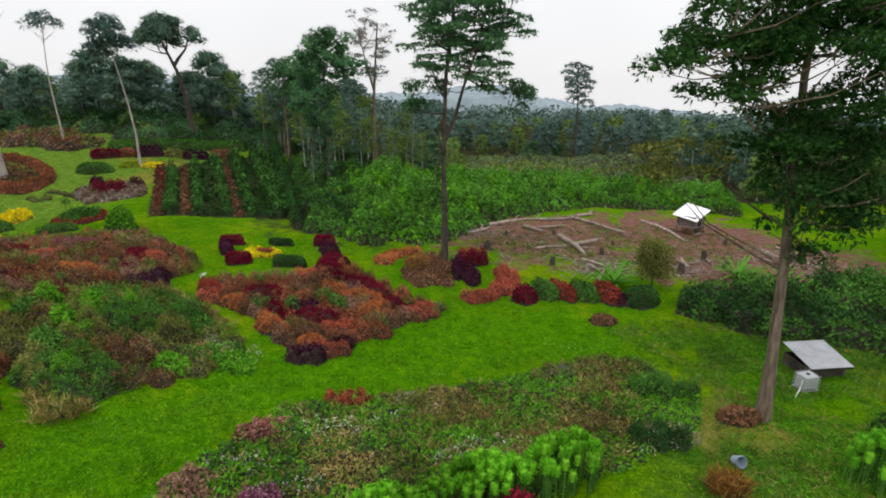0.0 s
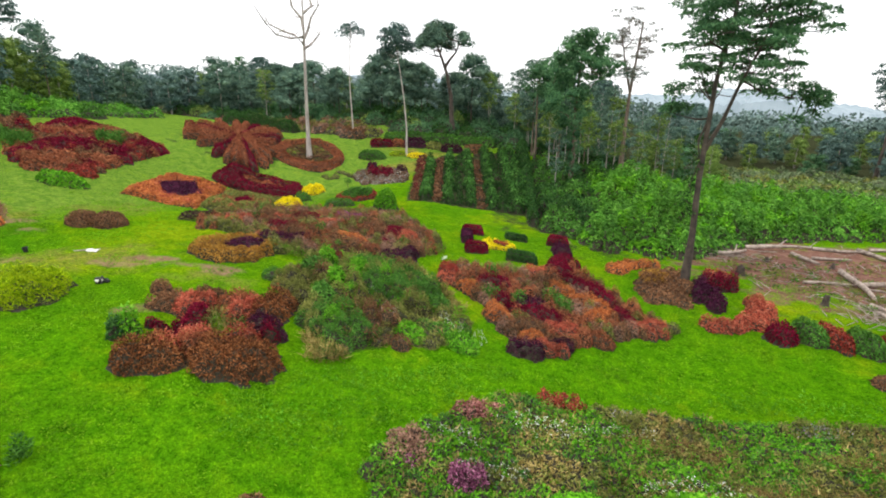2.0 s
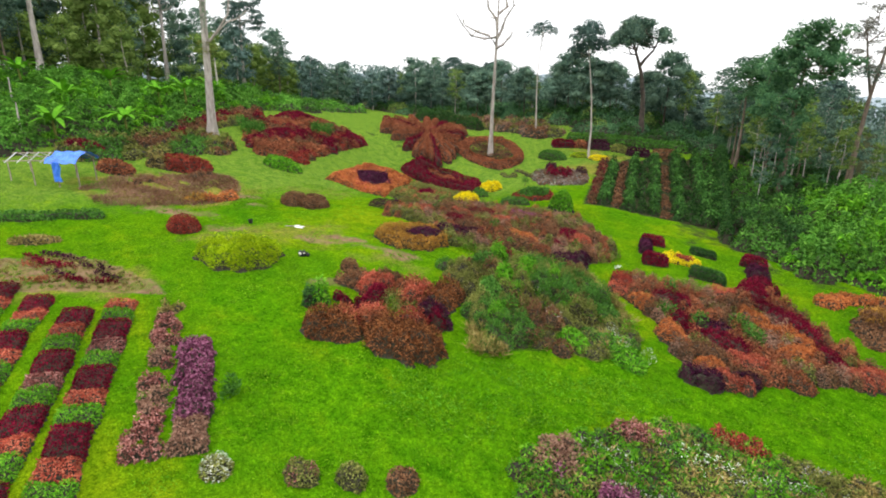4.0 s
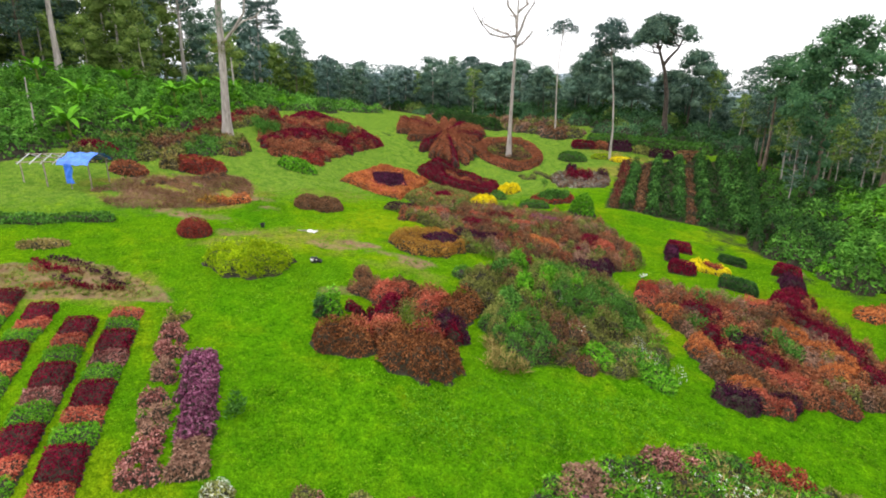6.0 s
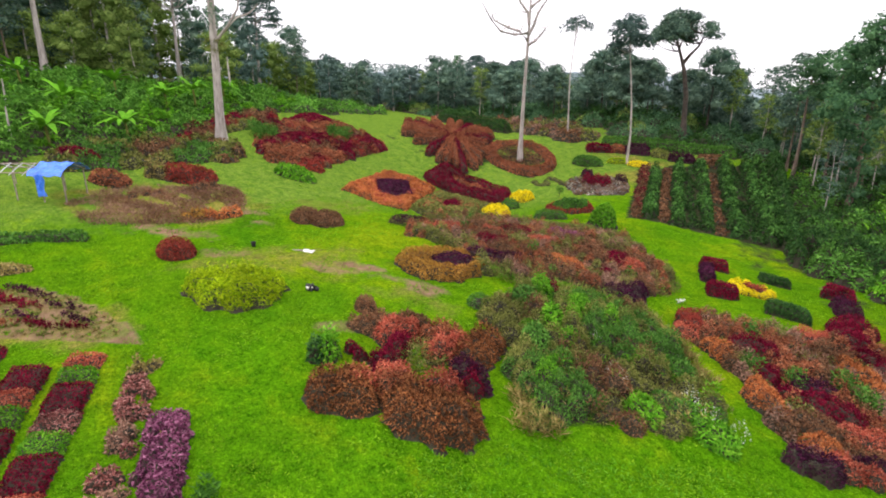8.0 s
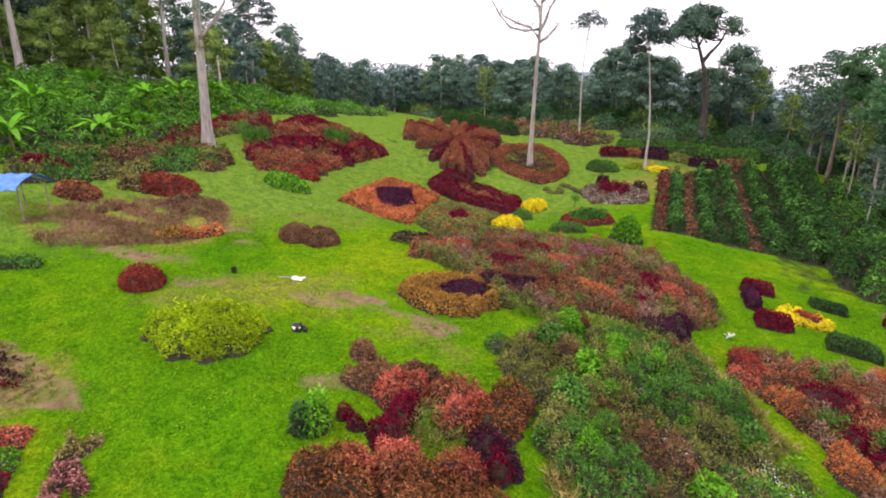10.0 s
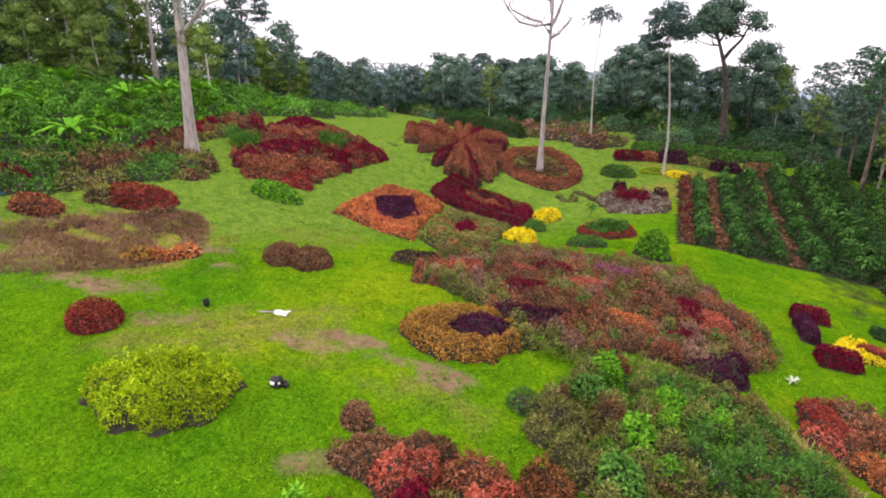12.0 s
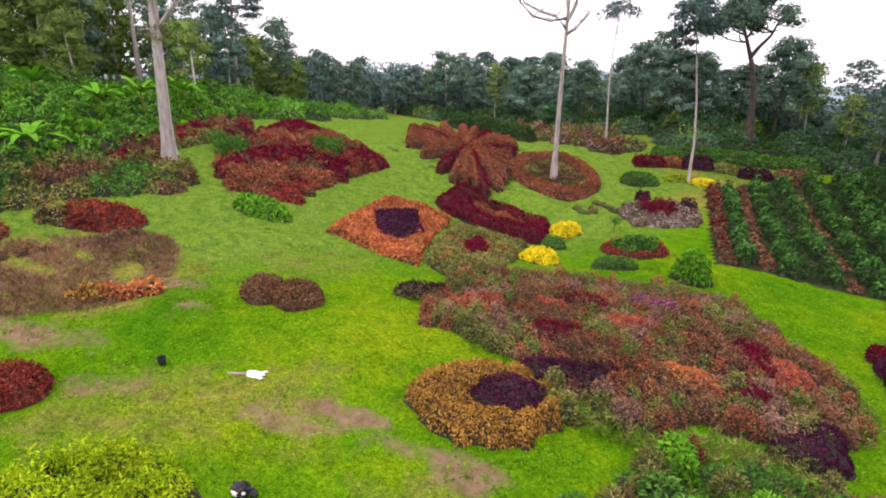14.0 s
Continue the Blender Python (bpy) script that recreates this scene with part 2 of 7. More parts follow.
# ---- the ground: a slope that falls from a hill towards a valley ----
HILLS = [(-110, 4, 40, 13.05), (-47, 95, 18, 6.94), (-26, 18, 12, 1.27), (-110, 81, 28, 1.33), (-47, 46, 8, -2.73), (-54, 53, 18, 0.8),
         (2, 25, 8, -1.35), (-26, 32, 8, 0.45), (-19, 81, 8, 1.54), (-110, 88, 40, 4.24), (-5, 4, 8, -0.83), (-8, 70, 6, 1.6)]


def ground(x, y):
    x, y = np.asarray(x, float), np.asarray(y, float)
    far = np.hypot(x + 25, y - 40)
    near = 1 / (1 + np.exp((far - 130) / 22))
    cx, cy = np.clip(x, -140, 90), np.clip(y, -40, 150)
    z = -1.671 - 0.02394 * cx - 0.03092 * cy
    for a, b, r, h in HILLS:
        z = z + h * np.exp(-((cx - a) ** 2 + (cy - b) ** 2) / (2 * r * r))
    left = 1 / (1 + np.exp((x * 0.82 + y * 0.25 + 75) / 30))
    side = np.arctan2(x, y)
    away = -4 + 13 * left - 40 * np.clip((far - 150) / 500, 0, 1) * (1 - left) - 0.085 * np.clip(far - 1150, 0, None)
    crest = -8 - 40 * np.clip((side + 0.05) / 0.5, 0, 1) + 3.5 * np.sin(side * 23) + 2.5 * np.sin(side * 61 + 1)
    ridge = np.exp(-((far - 1050) / 240) ** 2) * (crest + 34) * (1 - left)
    roll = 0.06 * np.sin(x * 0.9 + 1.3 * np.sin(y * 0.37)) + 0.05 * np.sin(y * 1.1 + x * 0.31)
    return z * near + (away + ridge) * (1 - near) + roll * near


def gz(x, y):
    return float(ground(x, y))


def drift(x, y, size, seed=0):
    """Smooth random values from -1 to 1 over the plan, with lumps of the given size."""
    u, v = np.asarray(x) / size + 91.7 * seed, np.asarray(y) / size - 37.3 * seed
    i, j = np.floor(u), np.floor(v)
    fu, fv = u - i, v - j
    fu, fv = fu * fu * (3 - 2 * fu), fv * fv * (3 - 2 * fv)

    def corner(a, b):
        h = np.sin(a * 127.1 + b * 311.7 + seed * 17.3) * 43758.5453
        return 2 * (h - np.floor(h)) - 1
    return (corner(i, j) * (1 - fu) + corner(i + 1, j) * fu) * (1 - fv) + (corner(i, j + 1) * (1 - fu) + corner(i + 1, j + 1) * fu) * fv


def blob(x, y, cx, cy, rx, ry, turn=0.0, soft=0.35):
    """1 inside an ellipse of the plan, 0 outside, soft at the rim."""
    c, s = math.cos(radians(turn)), math.sin(radians(turn))
    u, v = ((x - cx) * c + (y - cy) * s) / rx, (-(x - cx) * s + (y - cy) * c) / ry
    ragged = 0.35 * drift(x, y, 1.6, 3) + 0.25 * drift(x, y, 0.7, 4)
    return np.clip((1 + soft - np.hypot(u, v) + ragged) / (2 * soft + 0.3), 0, 1)


def inside(poly, x, y):
    """Which points lie in the polygon, and how far they are from its edge."""
    hit, dist = np.zeros(len(x), bool), np.full(len(x), 1e9)
    for (ax, ay), (bx, by) in zip(poly, poly[1:] + poly[:1]):
        with np.errstate(divide="ignore", invalid="ignore"):
            hit ^= ((ay > y) != (by > y)) & (x < (bx - ax) * (y - ay) / (by - ay + 1e-12) + ax)
        t = np.clip(((x - ax) * (bx - ax) + (y - ay) * (by - ay)) / ((bx - ax) ** 2 + (by - ay) ** 2 + 1e-9), 0, 1)
        dist = np.minimum(dist, np.hypot(x - ax - t * (bx - ax), y - ay - t * (by - ay)))
    return hit, dist


def grid_line(lo, hi, step, reach, grow):
    out, a, s = list(np.arange(lo, hi + step / 2, step)), lo, step
    while a > -reach:
        s *= grow
        a -= s
        out.insert(0, a)
    a, s = hi, step
    while a < reach:
        s *= grow
        a += s
        out.append(a)
    return np.array(out)


# ---- outlines of the large beds in the plan ----
eye = [(-61.5, 28.5), (-70.5, 35.0), (-75.5, 41.6), (-71.5, 47.8), (-60.3, 46.4), (-57.5, 39.3), (-52.1, 31.2), (-56.0, 27.7)]
big = [(-35.6, 28.4), (-37.0, 32.2), (-36.3, 36.9), (-29.6, 44.4), (-26.0, 45.0), (-22.3, 42.2), (-18.8, 39.6), (-17.6, 35.5), (-18.4, 32.2), (-21.0, 30.6), (-23.0, 27.8), (-25.0, 26.6), (-29.6, 27.4), (-33.0, 26.6)]
weed = [(-23.0, 22.4), (-22.4, 27.4), (-18.4, 31.6), (-16.4, 30.4), (-13.0, 28.0), (-9.9, 25.5), (-10.3, 23.1), (-12.4, 20.5), (-14.7, 16.9), (-16.8, 18.6), (-19.0, 20.4)]
tri = [(-16.0, 31.9), (-15.7, 34.0), (-10.4, 38.0), (-9.4, 40.6), (-7.6, 40.4), (-1.8, 35.3), (1.2, 34.2), (-1.6, 31.7), (-4.8, 28.6), (-5.6, 26.0), (-7.1, 24.9), (-8.6, 26.0), (-12.0, 29.4)]
fore = [(-10.2, 13.4), (-9.4, 15.6), (-8.4, 19.4), (-5.2, 22.8), (-2.2, 23.6), (4.6, 26.6), (9.0, 28.0), (11.6, 27.2), (13.2, 23.6), (11.4, 20.4), (8.0, 18.2), (2.0, 15.0), (-3.0, 12.0), (-8.0, 11.4)]
dry = [(-51.8, 12.4), (-51.2, 17.0), (-50.0, 21.6), (-46.5, 21.3), (-43.2, 19.5), (-42.0, 17.0), (-42.8, 13.5), (-45.0, 9.5), (-49.5, 9.4)]
fan = [(-38.8, 2.0), (-37.6, 5.4), (-34.6, 7.2), (-31.0, 8.2), (-28.3, 8.2), (-31.0, 5.6), (-33.5, 2.2), (-36.0, -1.0)]


def build_ground():
    gx, gy = grid_line(-52, 22, 0.36, 3000, 1.12), grid_line(1, 58, 0.36, 3000, 1.12)
    X, Y = np.meshgrid(gx, gy)
    x, y = X.ravel(), Y.ravel()
    V = np.stack([x, y, ground(x, y) + 0.045 * drift(x, y, 1.3, 1) + 0.04 * drift(x, y, 0.6, 2)], 1)
    w, h = len(gx), len(gy)
    i = (np.arange(h - 1)[:, None] * w + np.arange(w - 1)[None]).ravel()
    me = bpy.data.meshes.new("ground")
    me.from_pydata(V, [], np.stack([i, i + 1, i + w + 1, i + w], 1))
    far = np.hypot(x + 25, y - 40)
    top = np.maximum.reduce
    masks = {
        "upper": np.clip((-34 - x + 0.2 * (y - 30)) / 14, 0, 0.75),
        "lush": top([blob(x, y, -11.5, 17.0, 8, 3.2, 50, 0.5), blob(x, y, -4, 26, 16, 5, 42, 0.6), blob(x, y, -15, 11, 9, 6, 30, 0.6) * 0.9, blob(x, y, -24, 11, 6, 3, 20, 0.6) * 0.8, blob(x, y, 8, 31, 9, 5, 10, 0.5) * 0.8]),
        "dry": top([blob(x, y, -33, 17, 7, 3.5, 60) * 0.58, blob(x, y, -42, 27, 6, 4, 60) * 0.45, blob(x, y, -37, 33, 5, 3, 50) * 0.3, blob(x, y, -46.5, 16, 5, 7, -30) * 0.95, blob(x, y, -24.5, 20.5, 3.5, 1.6, 20) * 0.55, blob(x, y, 9, 24, 6, 2.2, -10) * 0.7, blob(x, y, -33, 5.5, 5, 2.4, 35) * 0.85,
                    blob(x, y, 13.5, 20.5, 2.6, 1.8) * 0.9, blob(x, y, -37, 66, 3, 4) * 0.7, blob(x, y, -39, 72, 7, 2, 20) * 0.8]),
        "earth": top([inside(fan, x, y)[0] * 0.62, blob(x, y, -30.9, 18.4, 1.6, 0.6, 40) * 0.7, blob(x, y, -27.2, 20.9, 1.8, 0.7, 30) * 0.7, blob(x, y, -25.3, 22.2, 1.4, 0.6, 20) * 0.7, blob(x, y, -40.3, 19.3, 1.6, 0.8, 60) * 0.5, blob(x, y, -24.6, 15.6, 2.2, 0.7, 60) * 0.55, blob(x, y, -31, 18.5, 1.6, 0.8, 30) * 0.7, blob(x, y, -41.5, 13.6, 3.2, 1.4, 30) * 0.8, blob(x, y, -43, 19.5, 2.4, 1.0, 60) * 0.7,
                      blob(x, y, -29.5, 20.5, 1.8, 0.7, 25) * 0.7, blob(x, y, -26, 21.5, 2.0, 0.8, 0) * 0.7, blob(x, y, -36, 15.2, 2.0, 0.8, 40) * 0.55, blob(x, y, -11, 48.5, 1.5, 0.8) * 0.8]),
        "clay": top([blob(x, y, 11.5, 54, 12, 10, 25) * 1.2, blob(x, y, 26, 55, 11, 14, 0) * 1.2, blob(x, y, 21, 43, 5, 4, 0), blob(x, y, 33, 46, 9, 7, 0), blob(x, y, 30, 112, 12, 7, 0) * 0.9]),
        # dark floor of beds and woods, with the shade of their gaps painted in
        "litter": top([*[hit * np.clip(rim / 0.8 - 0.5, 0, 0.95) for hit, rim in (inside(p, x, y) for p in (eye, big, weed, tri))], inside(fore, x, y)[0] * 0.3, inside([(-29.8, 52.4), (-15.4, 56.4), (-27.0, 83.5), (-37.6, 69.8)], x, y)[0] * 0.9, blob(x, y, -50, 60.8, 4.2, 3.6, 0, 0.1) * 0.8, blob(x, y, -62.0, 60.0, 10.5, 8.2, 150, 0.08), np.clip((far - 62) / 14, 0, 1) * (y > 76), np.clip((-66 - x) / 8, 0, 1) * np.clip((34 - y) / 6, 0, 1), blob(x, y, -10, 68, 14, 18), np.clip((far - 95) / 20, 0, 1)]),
        "rough": top([blob(x, y, 16, 16, 9, 8, 0), blob(x, y, 19, 28, 7, 4, 0)]),
    }
    for key, val in masks.items():
        me.attributes.new(key, "FLOAT", "POINT").data.foreach_set("value", np.clip(val, 0, 1).astype(np.float32))
    me.polygons.foreach_set("use_smooth", np.ones(len(me.polygons), bool))
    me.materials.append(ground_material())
    return tagged(new("ground", me), "mown green lawn with worn earth on a garden slope", "ground", kind="structure")


build_ground()
rng = np.random.default_rng(5)


# ---- helpers for parts and leaves ----
def link(name, V, F, mat, parent=None, label="", smooth=False):
    me = bpy.data.meshes.new(name)
    me.from_pydata(V, [], F)
    if smooth:
        me.polygons.foreach_set("use_smooth", np.ones(len(me.polygons), bool))
    me.materials.append(mat)
    ob = new(name, me)
    ob.parent = parent
    if label:
        tagged(ob, label)
    return ob


def part(name, bm, mat, parent=None, label="", smooth=False):
    me = bpy.data.meshes.new(name)
    bm.to_mesh(me)
    bm.free()
    if smooth:
        me.polygons.foreach_set("use_smooth", np.ones(len(me.polygons), bool))
    me.materials.append(mat)
    ob = new(name, me)
    ob.parent = parent
    if label:
        tagged(ob, label)
    return ob


def thing(name, m, label, category, group="", kind=""):
    ob = new(name)
    ob.empty_display_size = 0.3
    ob.matrix_world = m
    return tagged(ob, label, category, group, kind)


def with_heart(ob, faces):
    """Give the first faces of a planting, its dense inside, the near-black twig colour that paints its inner shade."""
    ob.data.materials.append(INNER_SHADE)
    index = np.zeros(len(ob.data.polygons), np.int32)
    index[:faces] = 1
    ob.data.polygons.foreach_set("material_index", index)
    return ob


def unit(a):
    return a / np.maximum(np.linalg.norm(a, axis=1, keepdims=True), 1e-6)


def leaf_quads(P, N, size, slim=0.5, spread=0.8, droop=0.15, narrow=False):
    """A pointed leaf for each point, leaning out along its normal."""
    n = len(P)
    d = unit(N + spread * rng.normal(size=(n, 3)))
    w = unit(np.cross(d, rng.normal(size=(n, 3))))
    s = (size * rng.uniform(0.6, 1.35, n))[:, None]
    tip = P + d * s
    tip[:, 2] -= droop * s[:, 0]
    if narrow:
        V = np.stack([P + w * s * slim * 0.5, tip, P - w * s * slim * 0.5], 1).reshape(-1, 3)
        return V, np.arange(3 * n).reshape(n, 3)
    mid = P + d * s * 0.5
    V = np.stack([P, mid + w * s * slim * 0.5, tip, mid - w * s * slim * 0.5], 1).reshape(-1, 3)
    return V, np.arange(4 * n).reshape(n, 4)


def lying_leaves(P, N, size, slim=0.6, lift=0.5, droop=0.1):
    """A pointed leaf for each point, lying along the surface of its plant with its tip lifted."""
    n = len(P)
    d = unit(unit(np.cross(N, rng.normal(size=(n, 3)))) + N * (lift * rng.uniform(0.2, 1.6, n))[:, None])
    w = unit(np.cross(N, d) + 0.35 * rng.normal(size=(n, 3)))
    s = (size * rng.uniform(0.6, 1.35, n))[:, None]
    tip = P + d * s
    tip[:, 2] -= droop * s[:, 0]
    low = P + d * s * 0.12
    V = np.stack([low + w * s * slim * 0.5, tip, low - w * s * slim * 0.5], 1).reshape(-1, 3)
    return V, np.arange(3 * n).reshape(n, 3)


def join(*pieces):
    Vs, Fs, k = [], [], 0
    for V, F in pieces:
        Vs.append(np.asarray(V))
        Fs += (np.asarray(F) + k).tolist()
        k += len(V)
    return np.concatenate(Vs), Fs


def oval(cx, cy, rx, ry, turn=0, k=20):
    c, s = math.cos(radians(turn)), math.sin(radians(turn))
    return [(cx + rx * math.cos(a) * c - ry * math.sin(a) * s, cy + rx * math.cos(a) * s + ry * math.sin(a) * c) for a in (2 * math.pi * i / k for i in range(k))]


def rounded(poly, times=2):
    """The same outline with its corners cut off."""
    for _ in range(times):
        poly = [q for (ax, ay), (bx, by) in zip(poly, poly[1:] + poly[:1]) for q in ((0.75 * ax + 0.25 * bx, 0.75 * ay + 0.25 * by), (0.25 * ax + 0.75 * bx, 0.25 * ay + 0.75 * by))]
    return poly


def box4(ax, ay, bx, by, width):
    """A strip of the plan from a to b."""
    dx, dy = bx - ax, by - ay
    q = width / 2 / math.hypot(dx, dy)
    return [(ax - dy * q, ay + dx * q), (bx - dy * q, by + dx * q), (bx + dy * q, by - dx * q), (ax + dy * q, ay - dx * q)]


def dome_field(x, y, C):
    """Height over the ground of many rounded plants C (x, y, radius, height)."""
    z = np.zeros(len(x))
    for cx, cy, r, h in C:
        near = np.abs(x - cx) < r
        q = 1 - ((x[near] - cx) ** 2 + (y[near] - cy) ** 2) / (r * r)
        z[near] = np.maximum(z[near], h * np.sqrt(np.clip(q, 0, 1)))
    return z


def plant_centres(poly, gap, keep_out=(), rim=0.55):
    xs, ys = [p[0] for p in poly], [p[1] for p in poly]
    gx, gy = np.meshgrid(np.arange(min(xs), max(xs), gap), np.arange(min(ys), max(ys), gap * 0.87))
    gx[1::2] += gap / 2
    x, y = gx.ravel() + rng.uniform(-0.3, 0.3, gx.size) * gap, gy.ravel() + rng.uniform(-0.3, 0.3, gx.size) * gap
    ok, dist = inside(poly, x, y)
    ok &= dist > rim * gap
    if not ok.any():
        ok, dist = inside(poly, x, y)
    for other in keep_out:
        ok &= ~inside(other, x, y)[0]
    return np.stack([x[ok], y[ok]], 1)


def bushes(name, C, mat, parent, leaf=0.12, density=120, slim=0.56, label="", spread=0.9, cell=None, body=True):
    """One part: low rounded plants C (x, y, radius, height) as a lumpy body covered with leaves."""
    if len(C) == 0:
        return None
    C = np.asarray(C)
    r = C[:, 2].max()
    x0, x1, y0, y1 = C[:, 0].min() - r, C[:, 0].max() + r, C[:, 1].min() - r, C[:, 1].max() + r
    cell = cell or max(0.16, C[:, 2].mean() * 0.42)
    gx, gy = np.arange(x0, x1 + cell, cell), np.arange(y0, y1 + cell, cell)
    X, Y = np.meshgrid(gx, gy)
    x, y = X.ravel() + rng.uniform(-0.2, 0.2, X.size) * cell, Y.ravel() + rng.uniform(-0.2, 0.2, X.size) * cell
    f = dome_field(x, y, C)
    lump = f * (0.56 + 0.10 * rng.normal(size=len(f)))
    z = ground(x, y) + np.where(f > 0, np.clip(lump, 0, None) - 0.02, -0.12)
    w = len(gx)
    i = (np.arange(len(gy) - 1)[:, None] * w + np.arange(w - 1)[None]).ravel()
    Q = np.stack([i, i + 1, i + w + 1, i + w], 1)
    Q = Q[(f[Q] > 0).any(1)]
    used, Q2 = np.unique(Q, return_inverse=True)
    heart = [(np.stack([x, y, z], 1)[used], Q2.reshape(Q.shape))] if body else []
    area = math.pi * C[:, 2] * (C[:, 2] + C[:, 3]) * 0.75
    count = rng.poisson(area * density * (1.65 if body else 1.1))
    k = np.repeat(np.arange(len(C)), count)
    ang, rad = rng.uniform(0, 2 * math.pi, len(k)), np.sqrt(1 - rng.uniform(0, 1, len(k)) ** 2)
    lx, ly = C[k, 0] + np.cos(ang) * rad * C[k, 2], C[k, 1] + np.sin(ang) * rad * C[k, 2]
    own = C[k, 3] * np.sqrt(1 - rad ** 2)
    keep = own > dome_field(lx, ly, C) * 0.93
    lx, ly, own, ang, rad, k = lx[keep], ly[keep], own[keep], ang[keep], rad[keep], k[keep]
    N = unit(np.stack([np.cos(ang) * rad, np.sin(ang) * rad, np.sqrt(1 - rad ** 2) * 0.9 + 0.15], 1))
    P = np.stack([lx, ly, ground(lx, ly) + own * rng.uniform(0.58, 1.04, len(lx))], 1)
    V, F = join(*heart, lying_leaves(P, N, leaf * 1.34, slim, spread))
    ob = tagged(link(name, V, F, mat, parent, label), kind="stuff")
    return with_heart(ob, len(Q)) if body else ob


def mounds(x, y, gap, seed=0):
    """1 at the crown of each plant of a loose grid, falling to 0 in the creases between them."""
    u, v = x / gap + 31.7 * seed, y / gap - 17.9 * seed
    i, j = np.floor(u), np.floor(v)
    best = np.full(len(x), 9.0)
    for a in (-1, 0, 1):
        for c in (-1, 0, 1):
            h1, h2 = np.sin((i + a) * 127.1 + (j + c) * 311.7) * 43758.5453, np.sin((i + a) * 269.5 + (j + c) * 183.3) * 28001.8384
            best = np.minimum(best, np.hypot(i + a + 0.15 + 0.7 * (h1 - np.floor(h1)) - u, j + c + 0.15 + 0.7 * (h2 - np.floor(h2)) - v))
    return np.sqrt(np.clip(1 - (best / 0.86) ** 2, 0, 1))


def mass(name, poly, mat, parent, h, round_by=0.8, rough=0.16, lump=0.6, leaf=0.1, density=200, holes=(), ragged=0.1, label="", lift=0.8, slim=0.56):
    """One part: a closed planting that fills an outline of the plan, with sides that curve up to a lumpy top."""
    xs, ys = [p[0] for p in poly], [p[1] for p in poly]
    x0, x1, y0, y1 = min(xs) - 0.3, max(xs) + 0.3, min(ys) - 0.3, max(ys) + 0.3
    seed = int(abs(x0 * 13 + y0 * 7)) % 90
    px, py = rng.uniform(x0, x1, 400), rng.uniform(y0, y1, 400)
    hit, dist = inside(poly, px, py)
    for o in holes:
        dist = np.where(inside(o, px, py)[0], 0, np.minimum(dist, inside(o, px, py)[1]))
    reach = max(0.12, round_by * (dist[hit].max() if hit.any() else 0.3))

    def top(x, y):
        hit, dist = inside(poly, x, y)
        for o in holes:
            there, gap = inside(o, x, y)
            hit, dist = hit & ~there, np.minimum(dist, gap)
        dist = np.where(hit, dist, -dist) + ragged * (drift(x, y, 0.45, seed + 1) + 0.3)
        q = np.clip(dist / reach, 0, 1)
        return h * np.sqrt(1 - (1 - q) ** 2) * (1 + rough * 0.8 * drift(x, y, lump * 1.6, seed + 2) - rough * 1.9 * (1 - mounds(x, y, lump, seed)) + rough * 0.5)

    cell = max(0.14, min(0.3, reach * 0.4))
    gx, gy = np.arange(x0, x1 + cell, cell), np.arange(y0, y1 + cell, cell)
    X, Y = np.meshgrid(gx, gy)
    x, y = X.ravel(), Y.ravel()
    f = top(x, y)
    z = ground(x, y) + np.where(f > 0, f * 0.66 - 0.02, -0.12)
    w = len(gx)
    i = (np.arange(len(gy) - 1)[:, None] * w + np.arange(w - 1)[None]).ravel()
    Q = np.stack([i, i + 1, i + w + 1, i + w], 1)
    Q = Q[(f[Q] > 0).any(1)]
    used, Q2 = np.unique(Q, return_inverse=True)
    n = int((x1 - x0) * (y1 - y0) * density * 4.6)
    lx, ly = rng.uniform(x0, x1, n), rng.uniform(y0, y1, n)
    lf, e = top(lx, ly), 0.05
    keep = lf > 0.02
    lx, ly, lf = lx[keep], ly[keep], lf[keep]
    gx, gy = (top(lx + e, ly) - lf) / e, (top(lx, ly + e) - lf) / e
    steep = np.sqrt(1 + gx * gx + gy * gy)
    keep = rng.uniform(0, 2.6, len(lx)) < steep
    lx, ly, lf, gx, gy, steep = lx[keep], ly[keep], lf[keep], gx[keep], gy[keep], steep[keep]
    N = np.stack([-gx, -gy, np.ones(len(lx))], 1) / steep[:, None]
    side = np.clip(1 - 1 / steep, 0, 1)
    P = np.stack([lx, ly, ground(lx, ly) + lf * (1 - side * rng.uniform(0, 0.75, len(lx))) * (1.04 - 0.30 * rng.uniform(0, 1, len(lx)) ** 2)], 1)
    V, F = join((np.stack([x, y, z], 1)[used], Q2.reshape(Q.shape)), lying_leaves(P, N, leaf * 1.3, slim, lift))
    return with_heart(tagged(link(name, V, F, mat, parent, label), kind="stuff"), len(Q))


def whorls(name, C, mat, parent, per=24, slim=0.3, droop=0.45, label=""):
    """One part: plants C (x, y, radius, height) whose long leaves spread from the top in two tiers and hang over."""
    C = np.asarray(C)
    k = np.repeat(np.arange(len(C)), per)
    n = len(k)
    a, low = rng.uniform(0, 2 * math.pi, n), rng.uniform(0, 1, n)
    out = np.stack([np.cos(a), np.sin(a)], 1)
    xy = C[k, :2] + out * (C[k, 2] * 0.25 * low)[:, None]
    P = np.column_stack([xy, ground(xy[:, 0], xy[:, 1]) + C[k, 3] * (1 - 0.38 * low)])
    V, F = leaf_quads(P, np.column_stack([out, np.full(n, 0.55) - 0.5 * low]), 1.0, slim, 0.25, droop)
    V = V.reshape(-1, 4, 3)
    V = (P[:, None] + (V - P[:, None]) * C[k, 2][:, None, None]).reshape(-1, 3)
    return tagged(link(name, V, F, mat, parent, label), kind="stuff")


